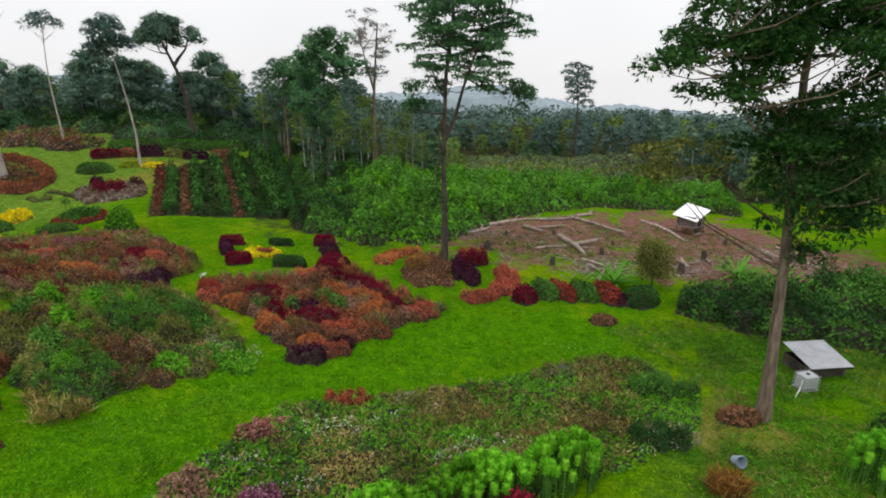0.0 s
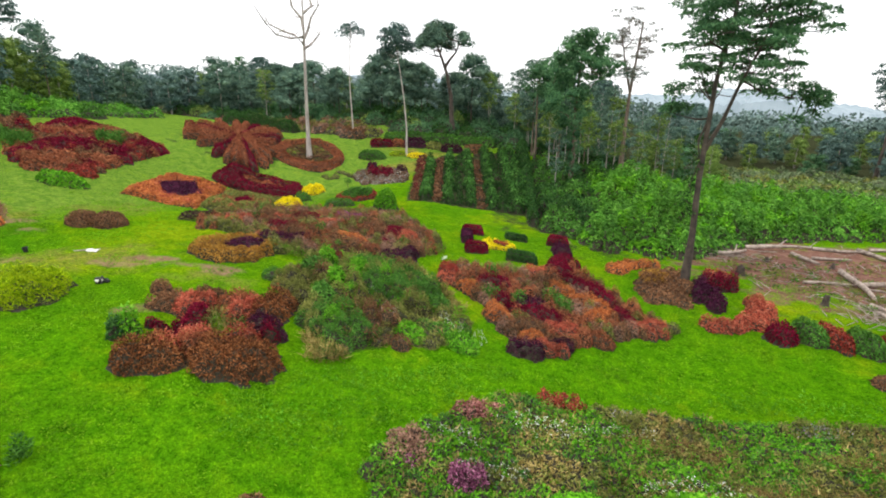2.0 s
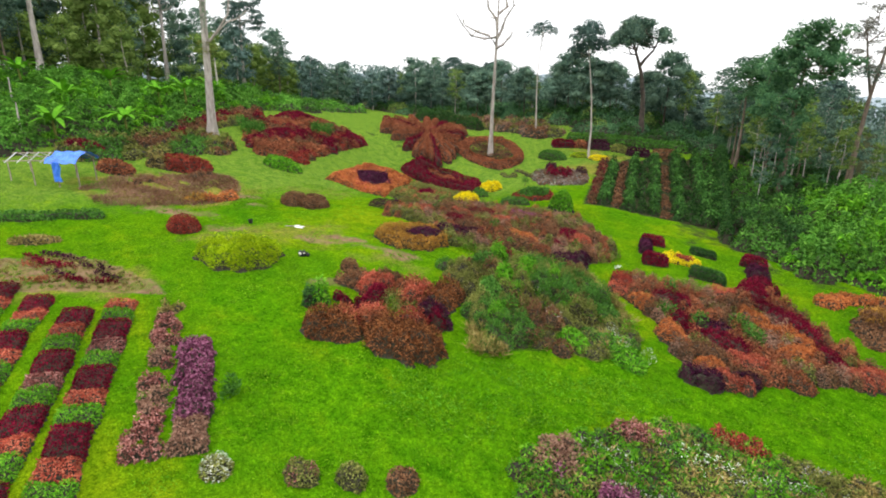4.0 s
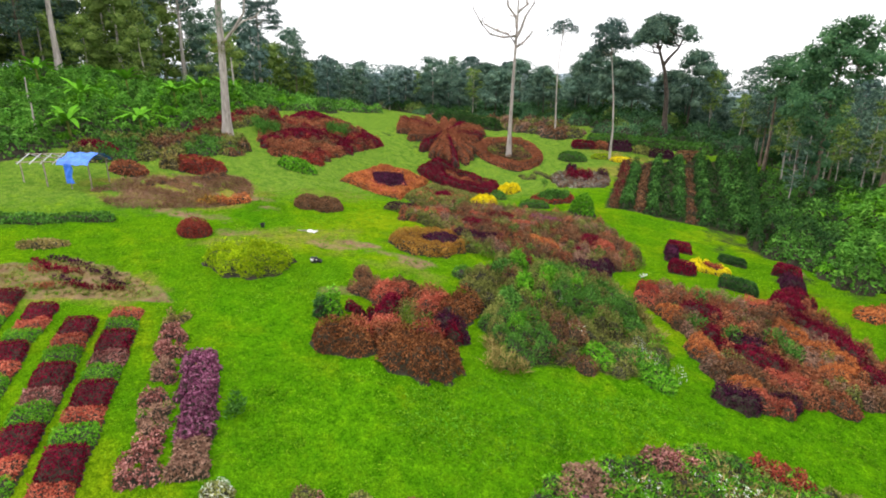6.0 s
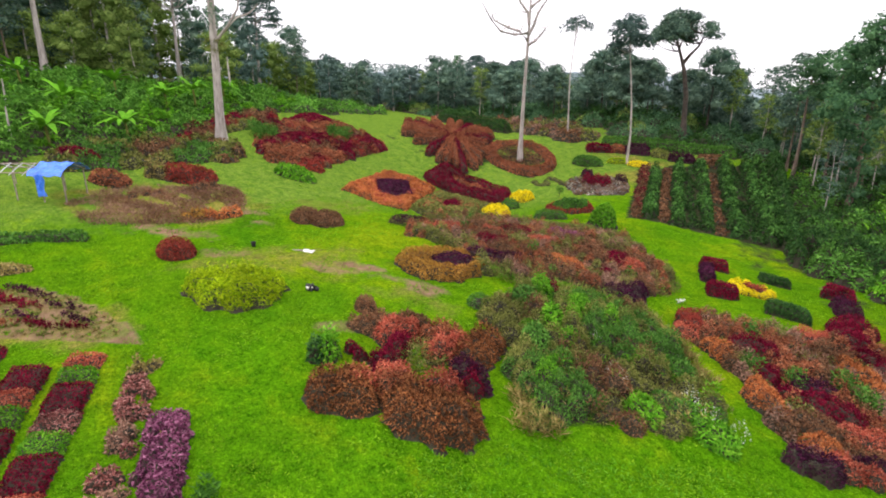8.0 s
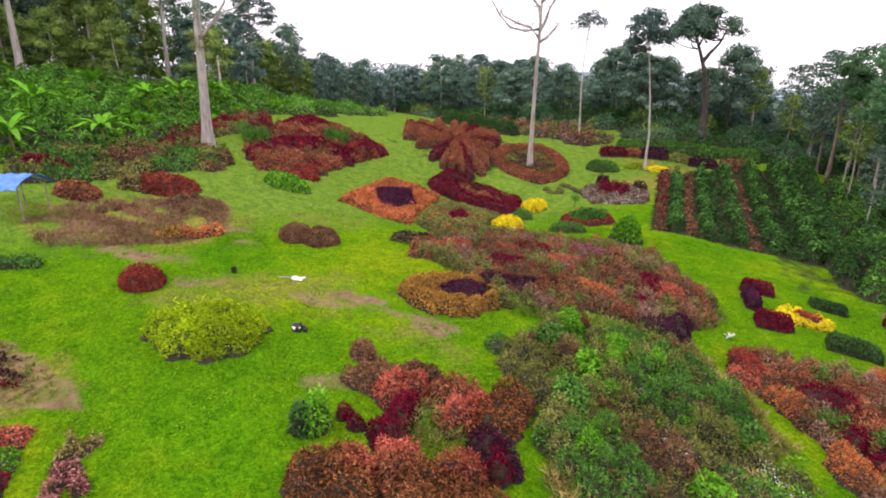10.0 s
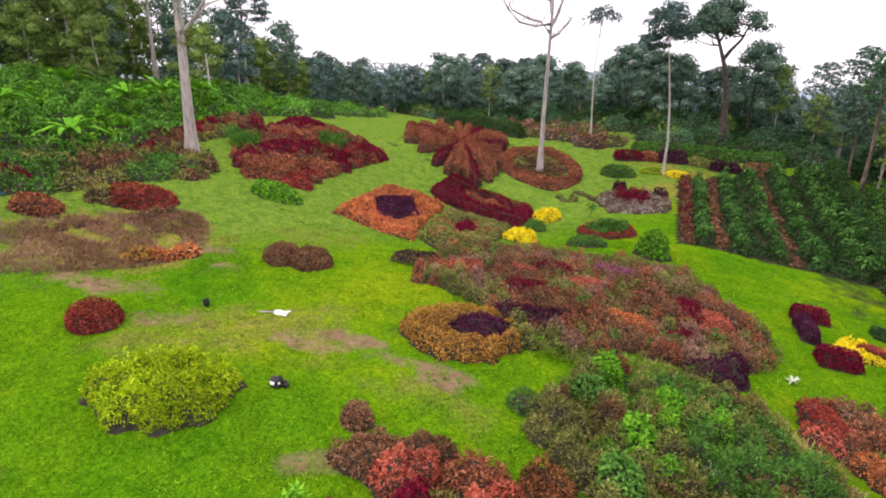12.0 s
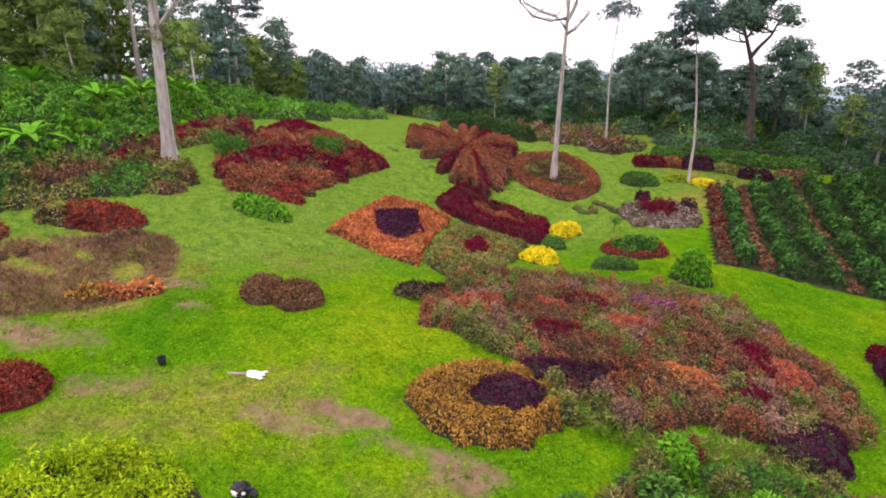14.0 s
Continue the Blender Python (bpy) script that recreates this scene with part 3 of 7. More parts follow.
def tufts(name, C, mat, parent, leaf=0.3, per=26, slim=0.14, out=0.5, label=""):
    """One part: upright tufts C (x, y, radius, height) of narrow leaves, with no solid body."""
    C = np.asarray(C)
    if len(C) == 0:
        return None
    k = np.repeat(np.arange(len(C)), per)
    n = len(k)
    a, q, u = rng.uniform(0, 2 * math.pi, n), np.sqrt(rng.uniform(0, 1, n)), rng.uniform(0, 1, n) ** 0.7
    x, y = C[k, 0] + np.cos(a) * q * C[k, 2] * (1 - 0.5 * u), C[k, 1] + np.sin(a) * q * C[k, 2] * (1 - 0.5 * u)
    P = np.stack([x, y, ground(x, y) - 0.02 + u * np.maximum(C[k, 3] - leaf * 0.5, 0)], 1)
    N = np.stack([np.cos(a) * out, np.sin(a) * out, np.full(n, 0.85)], 1)
    V, F = leaf_quads(P, N, leaf, slim, 0.3, 0.25, True)
    return tagged(link(name, V, F, mat, parent, label), kind="stuff")


def at_ground(x, y, turn=0.0):
    return pose(x, y, gz(x, y), 0, 0, turn)


def flat_parent(name, label, category, group="", kind=""):
    """The root of a bed whose parts are given in the plan's own coordinates."""
    return thing(name, Matrix(), label, category, group, kind)


def plants(poly, gap, height, keep_out=(), vary=0.3, fat=0.78, rim=0.55):
    c = plant_centres(poly, gap, keep_out, rim)
    n = len(c)
    return np.column_stack([c, gap * fat * rng.uniform(1 - vary * 0.5, 1 + vary * 0.5, n), height * rng.uniform(1 - vary, 1 + vary, n)])


def share(C, weights):
    """Deal plants out in drifts, one list for each weight."""
    n = len(C)
    key = np.sin(C[:, 0] * 0.9 + 1.7 * np.sin(C[:, 1] * 0.6)) + np.cos(C[:, 1] * 0.8 + C[:, 0] * 0.35) + rng.normal(0, 0.7, n)
    rank = np.argsort(np.argsort(key)) / max(n, 1)
    edges = np.cumsum([0] + list(weights)) / sum(weights)
    return [C[(rank >= a) & (rank < b)] for a, b in zip(edges, edges[1:])]


# ---- trees ----
def tube(points, radii, sides=7):
    P = [Vector(p) for p in points]
    V, F = [], []
    for i, p in enumerate(P):
        d = (P[min(i + 1, len(P) - 1)] - P[max(i - 1, 0)]).normalized()
        a = d.orthogonal().normalized()
        b = d.cross(a)
        for k in range(sides):
            t = 2 * math.pi * k / sides
            V.append(tuple(p + (a * math.cos(t) + b * math.sin(t)) * radii[i]))
    for i in range(len(P) - 1):
        for k in range(sides):
            j = (k + 1) % sides
            F.append((i * sides + k, i * sides + j, (i + 1) * sides + j, (i + 1) * sides + k))
    return V, F


def trunk_line(h, lean, wobble, k=9):
    u = np.linspace(0, 1, k)
    a, b = rng.uniform(0, 6, 2)
    return [(lean[0] * s + wobble * math.sin(a + 5 * s) * s, lean[1] * s + wobble * math.cos(b + 4 * s) * s, h * s - 0.25 * (s == 0)) for s in u]


def along(line, s):
    s = min(max(s, 0), 0.9999) * (len(line) - 1)
    i = int(s)
    return Vector(line[i]).lerp(Vector(line[i + 1]), s - i)


def limb(start, end, r, sag=0.12):
    start, end = Vector(start), Vector(end)
    n = (end - start).length
    mids = [start.lerp(end, t) + Vector((rng.normal(), rng.normal(), rng.normal())) * n * 0.05 + Vector((0, 0, n * sag * math.sin(math.pi * t) * -0.6)) for t in (0.33, 0.66)]
    return tube([start, *mids, end], [r, r * 0.75, r * 0.5, r * 0.2], 5)


def clump_leaves(clumps, per, leaf, slim=0.55):
    """Leaves on the outer shell of flattened clumps (centre, radius, flatness)."""
    Ps, Ns = [], []
    for (cx, cy, cz), r, flat in clumps:
        n = max(12, int(per * r * r))
        d = unit(rng.normal(size=(n, 3)))
        d[:, 2] = np.where(rng.uniform(size=n) < 0.7, np.abs(d[:, 2]), d[:, 2])
        q = r * rng.uniform(0.45, 1.05, n) ** 0.6
        bump = 1 + 0.22 * np.sin(d[:, 0] * 5 + cx) * np.cos(d[:, 1] * 6 + cy)
        Ps.append(np.array([cx, cy, cz]) + d * (q * bump)[:, None] * np.array([1, 1, flat]))
        Ns.append(unit(d * 0.7 + np.array([0, 0, 0.45])))
    return leaf_quads(np.concatenate(Ps), np.concatenate(Ns), leaf, slim, 0.7, 0.3, True)


def core_lumps(clumps, q=0.72):
    """Uneven solid hearts of the clumps, under the leaves."""
    bm = bmesh.new()
    bmesh.ops.create_icosphere(bm, subdivisions=1, radius=1)
    T, F = np.array([v.co[:] for v in bm.verts]), np.array([[v.index for v in f.verts] for f in bm.faces])
    bm.free()
    out = []
    for c, r, flat in clumps:
        out.append((np.array(c) + T * (r * q * rng.uniform(0.75, 1.1, (len(T), 1))) * np.array([1, 1, flat * 1.1]), F))
    return out


def crown_clumps(h, low, R, count, shape, size, line):
    """Clump centres for a crown between low * h and h, of radius R."""
    out = []
    for i in range(count):
        u = (i + 0.5) / count
        a = i * 2.399 + rng.uniform(-0.4, 0.4)
        if shape == "umbrella":
            q = math.sqrt(u)
            z = h * (low + (1 - low) * (1 - 0.75 * q * q)) - size * 0.4
        elif shape == "cone":
            q = 1 - 0.8 * u
            z = h * (low + (1 - low) * u)
        else:
            q = math.sin(math.pi * (0.12 + 0.8 * u)) ** 0.7 * rng.uniform(0.45, 1)
            z = h * (low + (1 - low) * u) - size * 0.3
        c = along(line, min(z / h, 1))
        out.append(((c.x + R * q * math.cos(a), c.y + R * q * math.sin(a), z + rng.uniform(-0.3, 0.3) * size * 0.5), size * rng.uniform(0.7, 1.25), rng.uniform(0.5, 0.75)))
    return out


def make_tree(name, label, h, r, bark, leafmat, clumps=None, low=0.5, R=4, count=12, shape="oval", size=1.7, per=90, leaf=0.34, lean=(0, 0), wobble=0.25,
              flare=1.6, limbs=True, sides=9, group="", category="tree", top=1.0, core=0.0, slim=0.65, rise=0.95, fork=0.3):
    line = trunk_line(h * top, lean, wobble)
    radii = [r * (flare if i == 0 else 1 + (flare - 1) * 0.25 if i == 1 else 1) * (1 - 0.78 * i / (len(line) - 1)) for i in range(len(line))]
    root = thing(name, Matrix(), label, category, group)
    clumps = clumps or crown_clumps(h, low, R, count, shape, size, line)
    pieces = [tube(line, radii, sides)]
    link("trunk", *join(*pieces), bark, root, smooth=True)
    if limbs:
        for (cx, cy, cz), q, f in clumps:
            s = max(fork, min(0.97, (cz - rise * math.hypot(cx, cy)) / (h * top)))
            st = along(line, s)
            link("limb", *limb(st, (cx, cy, cz - 0.1), max(0.035, r * 0.34 * (1 - 0.5 * s))), bark, root, smooth=True)
    V, F = clump_leaves(clumps, per, leaf, slim)
    if core:
        hearts = core_lumps(clumps, core)
        hv, hf = join(*hearts)
        V, F = np.concatenate([V, hv]), F.tolist() + [[i + len(V) for i in f] for f in hf]
    tagged(link("crown", V, F, leafmat, root), kind="stuff")
    return root


def stand(tree, x, y, turn=0, scale=1.0, sink=0.0):
    tree.matrix_world = pose(x, y, gz(x, y) - sink, 0, 0, turn) @ Matrix.Diagonal((scale, scale, scale, 1))
    return tree


def cloud(cx, cy, cz, rx, ry, rz, n, r0, r1, flat=0.6, low=-0.7, shell=0.45):
    """Clumps spread through an ellipsoid, most of them near its skin."""
    out = []
    while len(out) < n:
        d = rng.normal(size=3)
        d /= np.linalg.norm(d)
        if d[2] < low:
            continue
        q = rng.uniform(shell, 1.0) ** 0.6 * rng.uniform(0.86, 1.06)
        out.append(((cx + rx * q * d[0], cy + ry * q * d[1], cz + rz * q * d[2]), rng.uniform(r0, r1), flat * rng.uniform(0.8, 1.2)))
    return out


def grown_tree(name, label, stems, r, bark, crowns, mains=8, rise=0.8, fork=0.45, per=150, leaf=0.3, core=0.5, slim=0.6, group="", sides=9, thick=0.4):
    """A tree with one or more stems (lists of points), main limbs and thin twigs that carry clumps of leaves. crowns: (part name, leaf material, clumps)."""
    root = thing(name, Matrix(), label, "tree", group)
    for k, line in enumerate(stems):
        n = len(line) - 1
        link("trunk", *tube(line, [r * (0.62 if k else 1) * ((1.45 if i == 0 and not k else 1.0) - 0.68 * i / n) for i in range(n + 1)], sides), bark, root, smooth=True)
    lead = stems[0]
    twigs = []
    for nm, mat, clumps in crowns:
        k = max(1, len(clumps) // max(1, min(mains, len(clumps) // 5)))
        anchors = [along(line, q) for line in stems for q in (0.6, 0.75, 0.9, 1.0)]
        for i, ((cx, cy, cz), q, f) in enumerate(clumps):
            end = Vector((cx, cy, cz - 0.1))
            if i % k == 0:
                line = min(stems, key=lambda p: (along(p, 0.8) - end).length)
                base, tip = line[0][2], line[-1][2]
                st = along(line, max(fork, min(0.97, (cz - rise * math.hypot(cx - line[-1][0], cy - line[-1][1]) - base) / (tip - base))))
                mids = [st.lerp(end, t) + Vector((rng.normal() * 0.05, rng.normal() * 0.05, -0.10 * math.sin(math.pi * t))) * (end - st).length for t in (0.3, 0.6, 0.85)]
                w = r * thick * rng.uniform(0.7, 1.1)
                link("limb", *tube([st, *mids, end], [w, w * 0.8, w * 0.6, w * 0.4, w * 0.2], 6), bark, root, smooth=True)
                anchors += [*mids, end]
        for (cx, cy, cz), q, f in clumps:
            end = Vector((cx, cy, cz - 0.1))
            near = min(anchors, key=lambda p: (p - end).length + 1.5 * max(0, p.z - end.z))
            if 0.3 < (near - end).length < 7:
                twigs.append(tube([near, near.lerp(end, 0.5) + Vector((0, 0, -0.08 * (near - end).length)), end], [r * 0.12 + 0.015, r * 0.09 + 0.01, 0.012], 4))
        V, F = clump_leaves(clumps, per, leaf, slim)
        if core:
            hv, hf = join(*core_lumps(clumps, core))
            V, F = np.concatenate([V, hv]), F.tolist() + [[i + len(V) for i in f] for f in hf]
        tagged(link(nm, V, F, mat, root), kind="stuff")
    if twigs:
        tagged(link("twig_growth", *join(*twigs), bark, root), kind="stuff")
    return root


# single trees that stand over the garden
def tall_tree():
    """A tall fluted trunk that forks into two bare limbs, with a nest of ferns half way up."""
    root = thing("tall_tree", Matrix(), "tall pale fluted tree with a fern nest beside a maroon bed", "tree")
    rings, k = 26, 20
    V, F = [], []
    for i in range(rings):
        t = i / (rings - 1)
        cx, cy, cz = 0.5 * t + 0.1 * math.sin(5 * t), 0.6 * t, -0.4 + 17.4 * t
        for a in range(k):
            th = 2 * math.pi * a / k
            flute = 1 + (0.34 * math.exp(-t * 7) + 0.05) * math.cos(5 * th + 1.3 * math.sin(3 * t)) + 0.03 * math.sin(9 * th + 11 * t)
            q = (0.26 * math.exp(-t * 11) + 0.41 - 0.10 * t) * flute
            V.append((cx + q * math.cos(th), cy + q * math.sin(th), cz))
    for i in range(rings - 1):
        for a in range(k):
            F.append((i * k + a, i * k + (a + 1) % k, (i + 1) * k + (a + 1) % k, (i + 1) * k + a))
    link("trunk", V, F, BARK_PALE, root, smooth=True)
    top, right = Vector((0.5, 0.6, 16.8)), Vector((0.71, 0.71, 0))
    for w, pts in ((0.30, ((-0.5, 1.6), (-1.0, 3.4), (-1.2, 5.4), (-1.8, 8.0))), (0.2, ((0.3, -6.4), (1.3, -5.4), (2.6, -3.8), (3.0, -1.6))), (0.13, ((0.9, -5.9), (2.4, -4.6), (3.8, -4.2), (4.8, -3.4))), (0.10, ((-1.4, 0.6), (-2.6, 1.6), (-3.4, 1.8), (-4.2, 2.8)))):
        link("limb", *tube([top if pts[0][1] > 0 else top + Vector((-0.2, -0.2, -6.9))] + [top + right * a + Vector((0.1 * a, -0.1 * a, b)) for a, b in pts], [w, w * 0.85, w * 0.7, w * 0.55, w * 0.35], 8), BARK_PALE, root, smooth=True)
    crown = [((0.5 + 0.71 * a, 0.6 + 0.71 * a + e, z), q, 0.5) for a, e, z, q in ((-2.2, 0.6, 22.6, 1.6), (-0.6, -0.8, 23.6, 1.7), (3.6, 0.4, 21.8, 1.6), (5.0, -0.6, 22.6, 1.5), (1.6, 0.4, 23.4, 1.7), (-4.4, 0.2, 18.2, 0.9), (5.0, 0.5, 16.4, 0.8))]
    tagged(link("crown", *clump_leaves(crown, 130, 0.32), FOREST_B, root), kind="stuff")
    nest = [((0.35 + 0.5 * math.cos(a), 0.4 + 0.5 * math.sin(a), 9.4 + 0.5 * math.sin(2 * a)), 0.55, 0.9) for a in (0.4, 1.6, 2.7, 3.9, 5.2)]
    tagged(link("fern_nest", *clump_leaves(nest, 260, 0.34, 0.25), OLIVE, root, "brownish fern nest"), kind="stuff")
    tagged(link("creeper", *clump_leaves([((0.6 + 0.3 * (i % 2), 0.4, 11.5 + 0.7 * i), 0.5, 1.2) for i in range(5)], 160, 0.26), TREE, root, "dark green creeper"), kind="stuff")
    return root


stand(tall_tree(), -63.8, 26.4)


def dead_tree():
    """A bare pale tree with forked, leafless limbs."""
    root = thing("bare_tree", Matrix(), "bare pale grey dead tree with forked limbs in a ring bed", "tree")
    line = trunk_line(24, (0.4, 0.2), 0.2)
    link("trunk", *tube(line, [0.46, 0.27, 0.235, 0.21, 0.19, 0.17, 0.13, 0.09, 0.04], 9), BARK_PALE, root, smooth=True)
    right = Vector((0.71, 0.71, 0))
    for start, pts in ((0.66, ((-1.5, -0.2), (-3.1, 0.1), (-4.5, 1.5), (-6.0, 3.4))), (0.62, ((-1.0, 1.2), (-2.2, 1.6), (-4.0, 2.4), (-4.6, 3.0))), (0.65, ((0.7, 1.0), (1.3, 2.6), (1.5, 4.2), (1.9, 5.6))),
                       (0.70, ((-0.6, 1.4), (-1.3, 2.6), (-1.5, 4.4), (-2.0, 5.6))), (0.60, ((0.8, 0.5), (1.5, 1.2), (2.0, 1.8), (2.3, 2.0))), (0.78, ((0.5, 1.0), (0.8, 2.2), (1.4, 3.2), (1.6, 4.0)))):
        s = along(line, start)
        chain = [s] + [s + right * a + Vector((rng.normal() * 0.3, -rng.normal() * 0.3, b)) for a, b in pts]
        link("limb", *tube(chain, [0.21, 0.17, 0.13, 0.09, 0.05], 6), BARK_PALE, root, smooth=True)
        for i in range(6):
            a = chain[1 + i % 4]
            link("twig", *limb(a, a + right * rng.uniform(-1.1, 1.1) + Vector((rng.normal() * 0.4, 0, rng.uniform(0.2, 1.5))), 0.06), BARK_PALE, root)
    return root


stand(dead_tree(), -49.9, 60.5)
stand(make_tree("slender_tree", "slender tall tree with a small flat umbrella crown", 16.8, 0.13, BARK_PALE, FOREST_B, low=0.88, R=2.1, count=16, shape="umbrella", size=0.75, per=150, leaf=0.26, wobble=0.35), -52.7, 75.5)
stand(grown_tree("slim_tree", "slim pale-trunked tree with a dense broken crown", [[(0, 0, -0.3), (0.1, 0, 4), (-0.2, -0.1, 8), (-0.6, -0.5, 12), (-1.0, -0.8, 15.5)]], 0.14, BARK_PALE,
                 [("crown", FOREST_B, cloud(-1.1, -0.9, 16.0, 2.0, 2.0, 1.9, 20, 0.7, 1.05, 0.75) + cloud(-1.6, -1.4, 14.0, 1.5, 1.4, 1.0, 8, 0.6, 0.85, 0.75) + cloud(0.2, 0.4, 14.9, 1.0, 1.0, 0.8, 5, 0.6, 0.8, 0.75))], 8, 0.7, 0.75, 190, 0.3, 0.5), -39.4, 69.8)
stand(grown_tree("umbrella_tree", "broad round-crowned tree with a forked dark trunk", [[(0, 0, -0.4), (-0.2, -0.1, 3), (-0.3, -0.3, 6.5), (-0.9, -0.7, 10), (-1.5, -1.1, 12), (-2.3, -1.7, 14.6)], [(-1.2, -0.9, 10.8), (-0.6, -0.3, 12.0), (0.2, 0.4, 13.2), (0.8, 0.8, 15.0)]], 0.46, BARK_DARK,
                 [("crown", FOREST, cloud(-1.6, -1.0, 14.3, 4.6, 4.5, 3.6, 60, 0.75, 1.25, 0.75, -0.12, 0.5))], 12, 0.55, 0.75, 190, 0.3, 0.5, thick=0.3), -38.8, 85.0)
garden_clumps = [c for c in cloud(1.7, 0.6, 18.6, 4.9, 4.6, 6.2, 230, 0.45, 0.85, 0.4, -0.85, 0.2) if c[0][2] > 13.4 + 0.25 * abs(c[0][0] - 1)]
stand(grown_tree("garden_tree", "tall green tree with layered airy branches by an orange bed", [[(0, 0, -0.3), (0.05, 0, 4), (-0.05, 0.05, 8), (0, 0, 11.5), (0.1, 0, 15), (0.6, 0.2, 19), (0.9, 0.3, 23)], [(0, 0, 10.2), (0.9, 0.2, 12.4), (1.5, 0.3, 14.5), (2.6, 0.6, 17.5), (3.2, 0.8, 20)]], 0.27, BARK_DARK,
                 [("crown", TREE, garden_clumps + cloud(5.9, 1.2, 13.4, 1.1, 0.9, 1.5, 11, 0.55, 0.85, 0.7) + cloud(-2.2, 0.2, 13.6, 0.8, 0.8, 1.3, 8, 0.55, 0.8, 0.7)),
                  ("trunk_foliage", DARK, [((-0.35 - 0.35 * (i % 3), 0.2 * (i % 2), 5.6 + 0.6 * i), 0.42, 1.0) for i in range(10)])], 18, 0.75, 0.55, 300, 0.23, 0.0, thick=0.3), 0.1, 43.1)
stand(grown_tree("leaning_tree", "great brown-trunked tree with a dark crown beside a shed", [[(0, 0, -0.3), (-0.05, 0.1, 3), (-0.2, 0.3, 7), (-0.35, 0.6, 11), (-0.5, 0.9, 15), (-0.4, 1.1, 20), (-0.3, 1.2, 24)]], 0.27, BARK_BROWN,
                 [("crown", DARK, cloud(0.6, 1.2, 17.8, 6.4, 6.0, 6.2, 165, 0.7, 1.25, 0.55, -0.9, 0.1) + cloud(-4.4, 0.4, 15.2, 2.5, 1.9, 1.7, 20, 0.6, 1.0, 0.5)),
                  ("hanging_foliage", DARK, cloud(1.0, 0.6, 11.2, 3.2, 2.6, 4.2, 90, 0.55, 0.95, 0.85, -1.0, 0.1)),
                  ("low_foliage", OLIVE, cloud(-3.7, 2.6, 11.3, 2.5, 1.8, 1.4, 13, 0.5, 0.85, 0.5))], 12, 0.6, 0.3, 300, 0.19, 0.3, thick=0.26), 14.7, 21.2)


stand(grown_tree("airy_tree", "tall airy forest tree above hillside scrub", [[(0, 0, -0.3), (0.1, 0, 5), (0, 0.2, 10), (0.3, 0.3, 15)]], 0.3, BARK_PALE, [("crown", FOREST_B, cloud(0.8, 0.8, 13.6, 3.9, 3.9, 4.2, 44, 0.7, 1.2, 0.42, -0.8, 0.3))], 10, 0.7, 0.4, 130, 0.34, 0.35), -96.5, 47.0)
stand(grown_tree("airy_tree", "tall forest tree with spreading airy branches above scrub", [[(0, 0, -0.3), (0, 0.1, 6), (0.2, 0.2, 11), (0.1, 0.3, 17)]], 0.32, BARK_PALE, [("crown", FOREST_B, cloud(-0.6, -0.6, 15.4, 5.0, 5.0, 3.8, 46, 0.8, 1.3, 0.42, -0.8, 0.3))], 10, 0.7, 0.45, 130, 0.34, 0.35), -98.0, 34.5)
stand(grown_tree("dark_tree", "tall dark broken-crowned tree at the forest edge", [[(0, 0, -0.3), (0.1, 0, 5), (-0.1, 0.2, 10), (0.2, 0.2, 15), (0.3, 0.2, 18)]], 0.28, BARK_BROWN,
                 [("crown", TREE, cloud(0.3, 0.3, 15.6, 4.6, 4.4, 3.8, 70, 0.7, 1.15, 0.75, -0.8, 0.25) + cloud(-1.2, -1.0, 10.0, 2.8, 2.6, 3.6, 34, 0.7, 1.1, 0.8)), ("creeper", TREE, [((0.5 * math.sin(i * 2), 0.4 * math.cos(i * 3), 1.6 + 0.75 * i), 0.95, 0.9) for i in range(9)])], 10, 0.7, 0.45, 130, 0.32, 0.5), -15.0, 70.0)
stand(grown_tree("dark_tree", "narrow dark tree at the forest edge", [[(0, 0, -0.3), (0.1, 0, 5), (-0.1, 0.2, 10), (0.1, 0, 14)]], 0.2, BARK_BROWN, [("crown", TREE, cloud(0, 0, 12.2, 2.1, 2.1, 3.4, 22, 0.8, 1.25, 0.7))], 8, 0.7, 0.45, 130, 0.32, 0.5), -22.0, 77.0)
stand(make_tree("pale_trunk_tree", "pale pinkish trunk rising from hillside scrub", 22, 0.42, BARK_PALE, FOREST, low=0.66, R=4.6, count=18, size=1.5, per=100, leaf=0.4, wobble=0.3), -89.0, 15.8)
stand(grown_tree("sparse_tree", "sparse greyish tree with thin branches at the forest edge", [[(0, 0, -0.3), (0, 0, 7), (0.2, 0.1, 13), (0.6, 0.3, 18), (1.0, 0.5, 23)], [(0.2, 0.1, 13), (-0.8, -0.6, 17), (-1.6, -1.0, 21)]], 0.34, BARK_BROWN,
                 [("crown", LEAF_GREY, cloud(0, 0, 20.0, 4.3, 4.3, 5.6, 60, 0.6, 1.0, 0.5, -1.0, 0.2)), ("lower_crown", FOREST, cloud(-0.4, -0.2, 15.4, 3.2, 3.2, 1.6, 14, 0.6, 1.0, 0.5))], 14, 0.9, 0.5, 120, 0.24, 0.0, thick=0.35), -11.2, 89.0)
stand(make_tree("lone_tree", "lone tree standing over the far valley woods", 22, 0.3, BARK_DARK, FOREST_B, low=0.6, R=4.4, count=16, size=1.5, per=90, leaf=0.45, wobble=0.4), 31.0, 128.0)
sn = thing("snag", at_ground(-82.5, 36.0), "thin bare pale tree snag above the scrub", "snag")
link("trunk", *tube([(0, 0, -0.3), (-0.1, 0, 2.6), (-0.45, 0.1, 6.4)], [0.17, 0.14, 0.07], 7), BARK_PALE, sn, smooth=True)
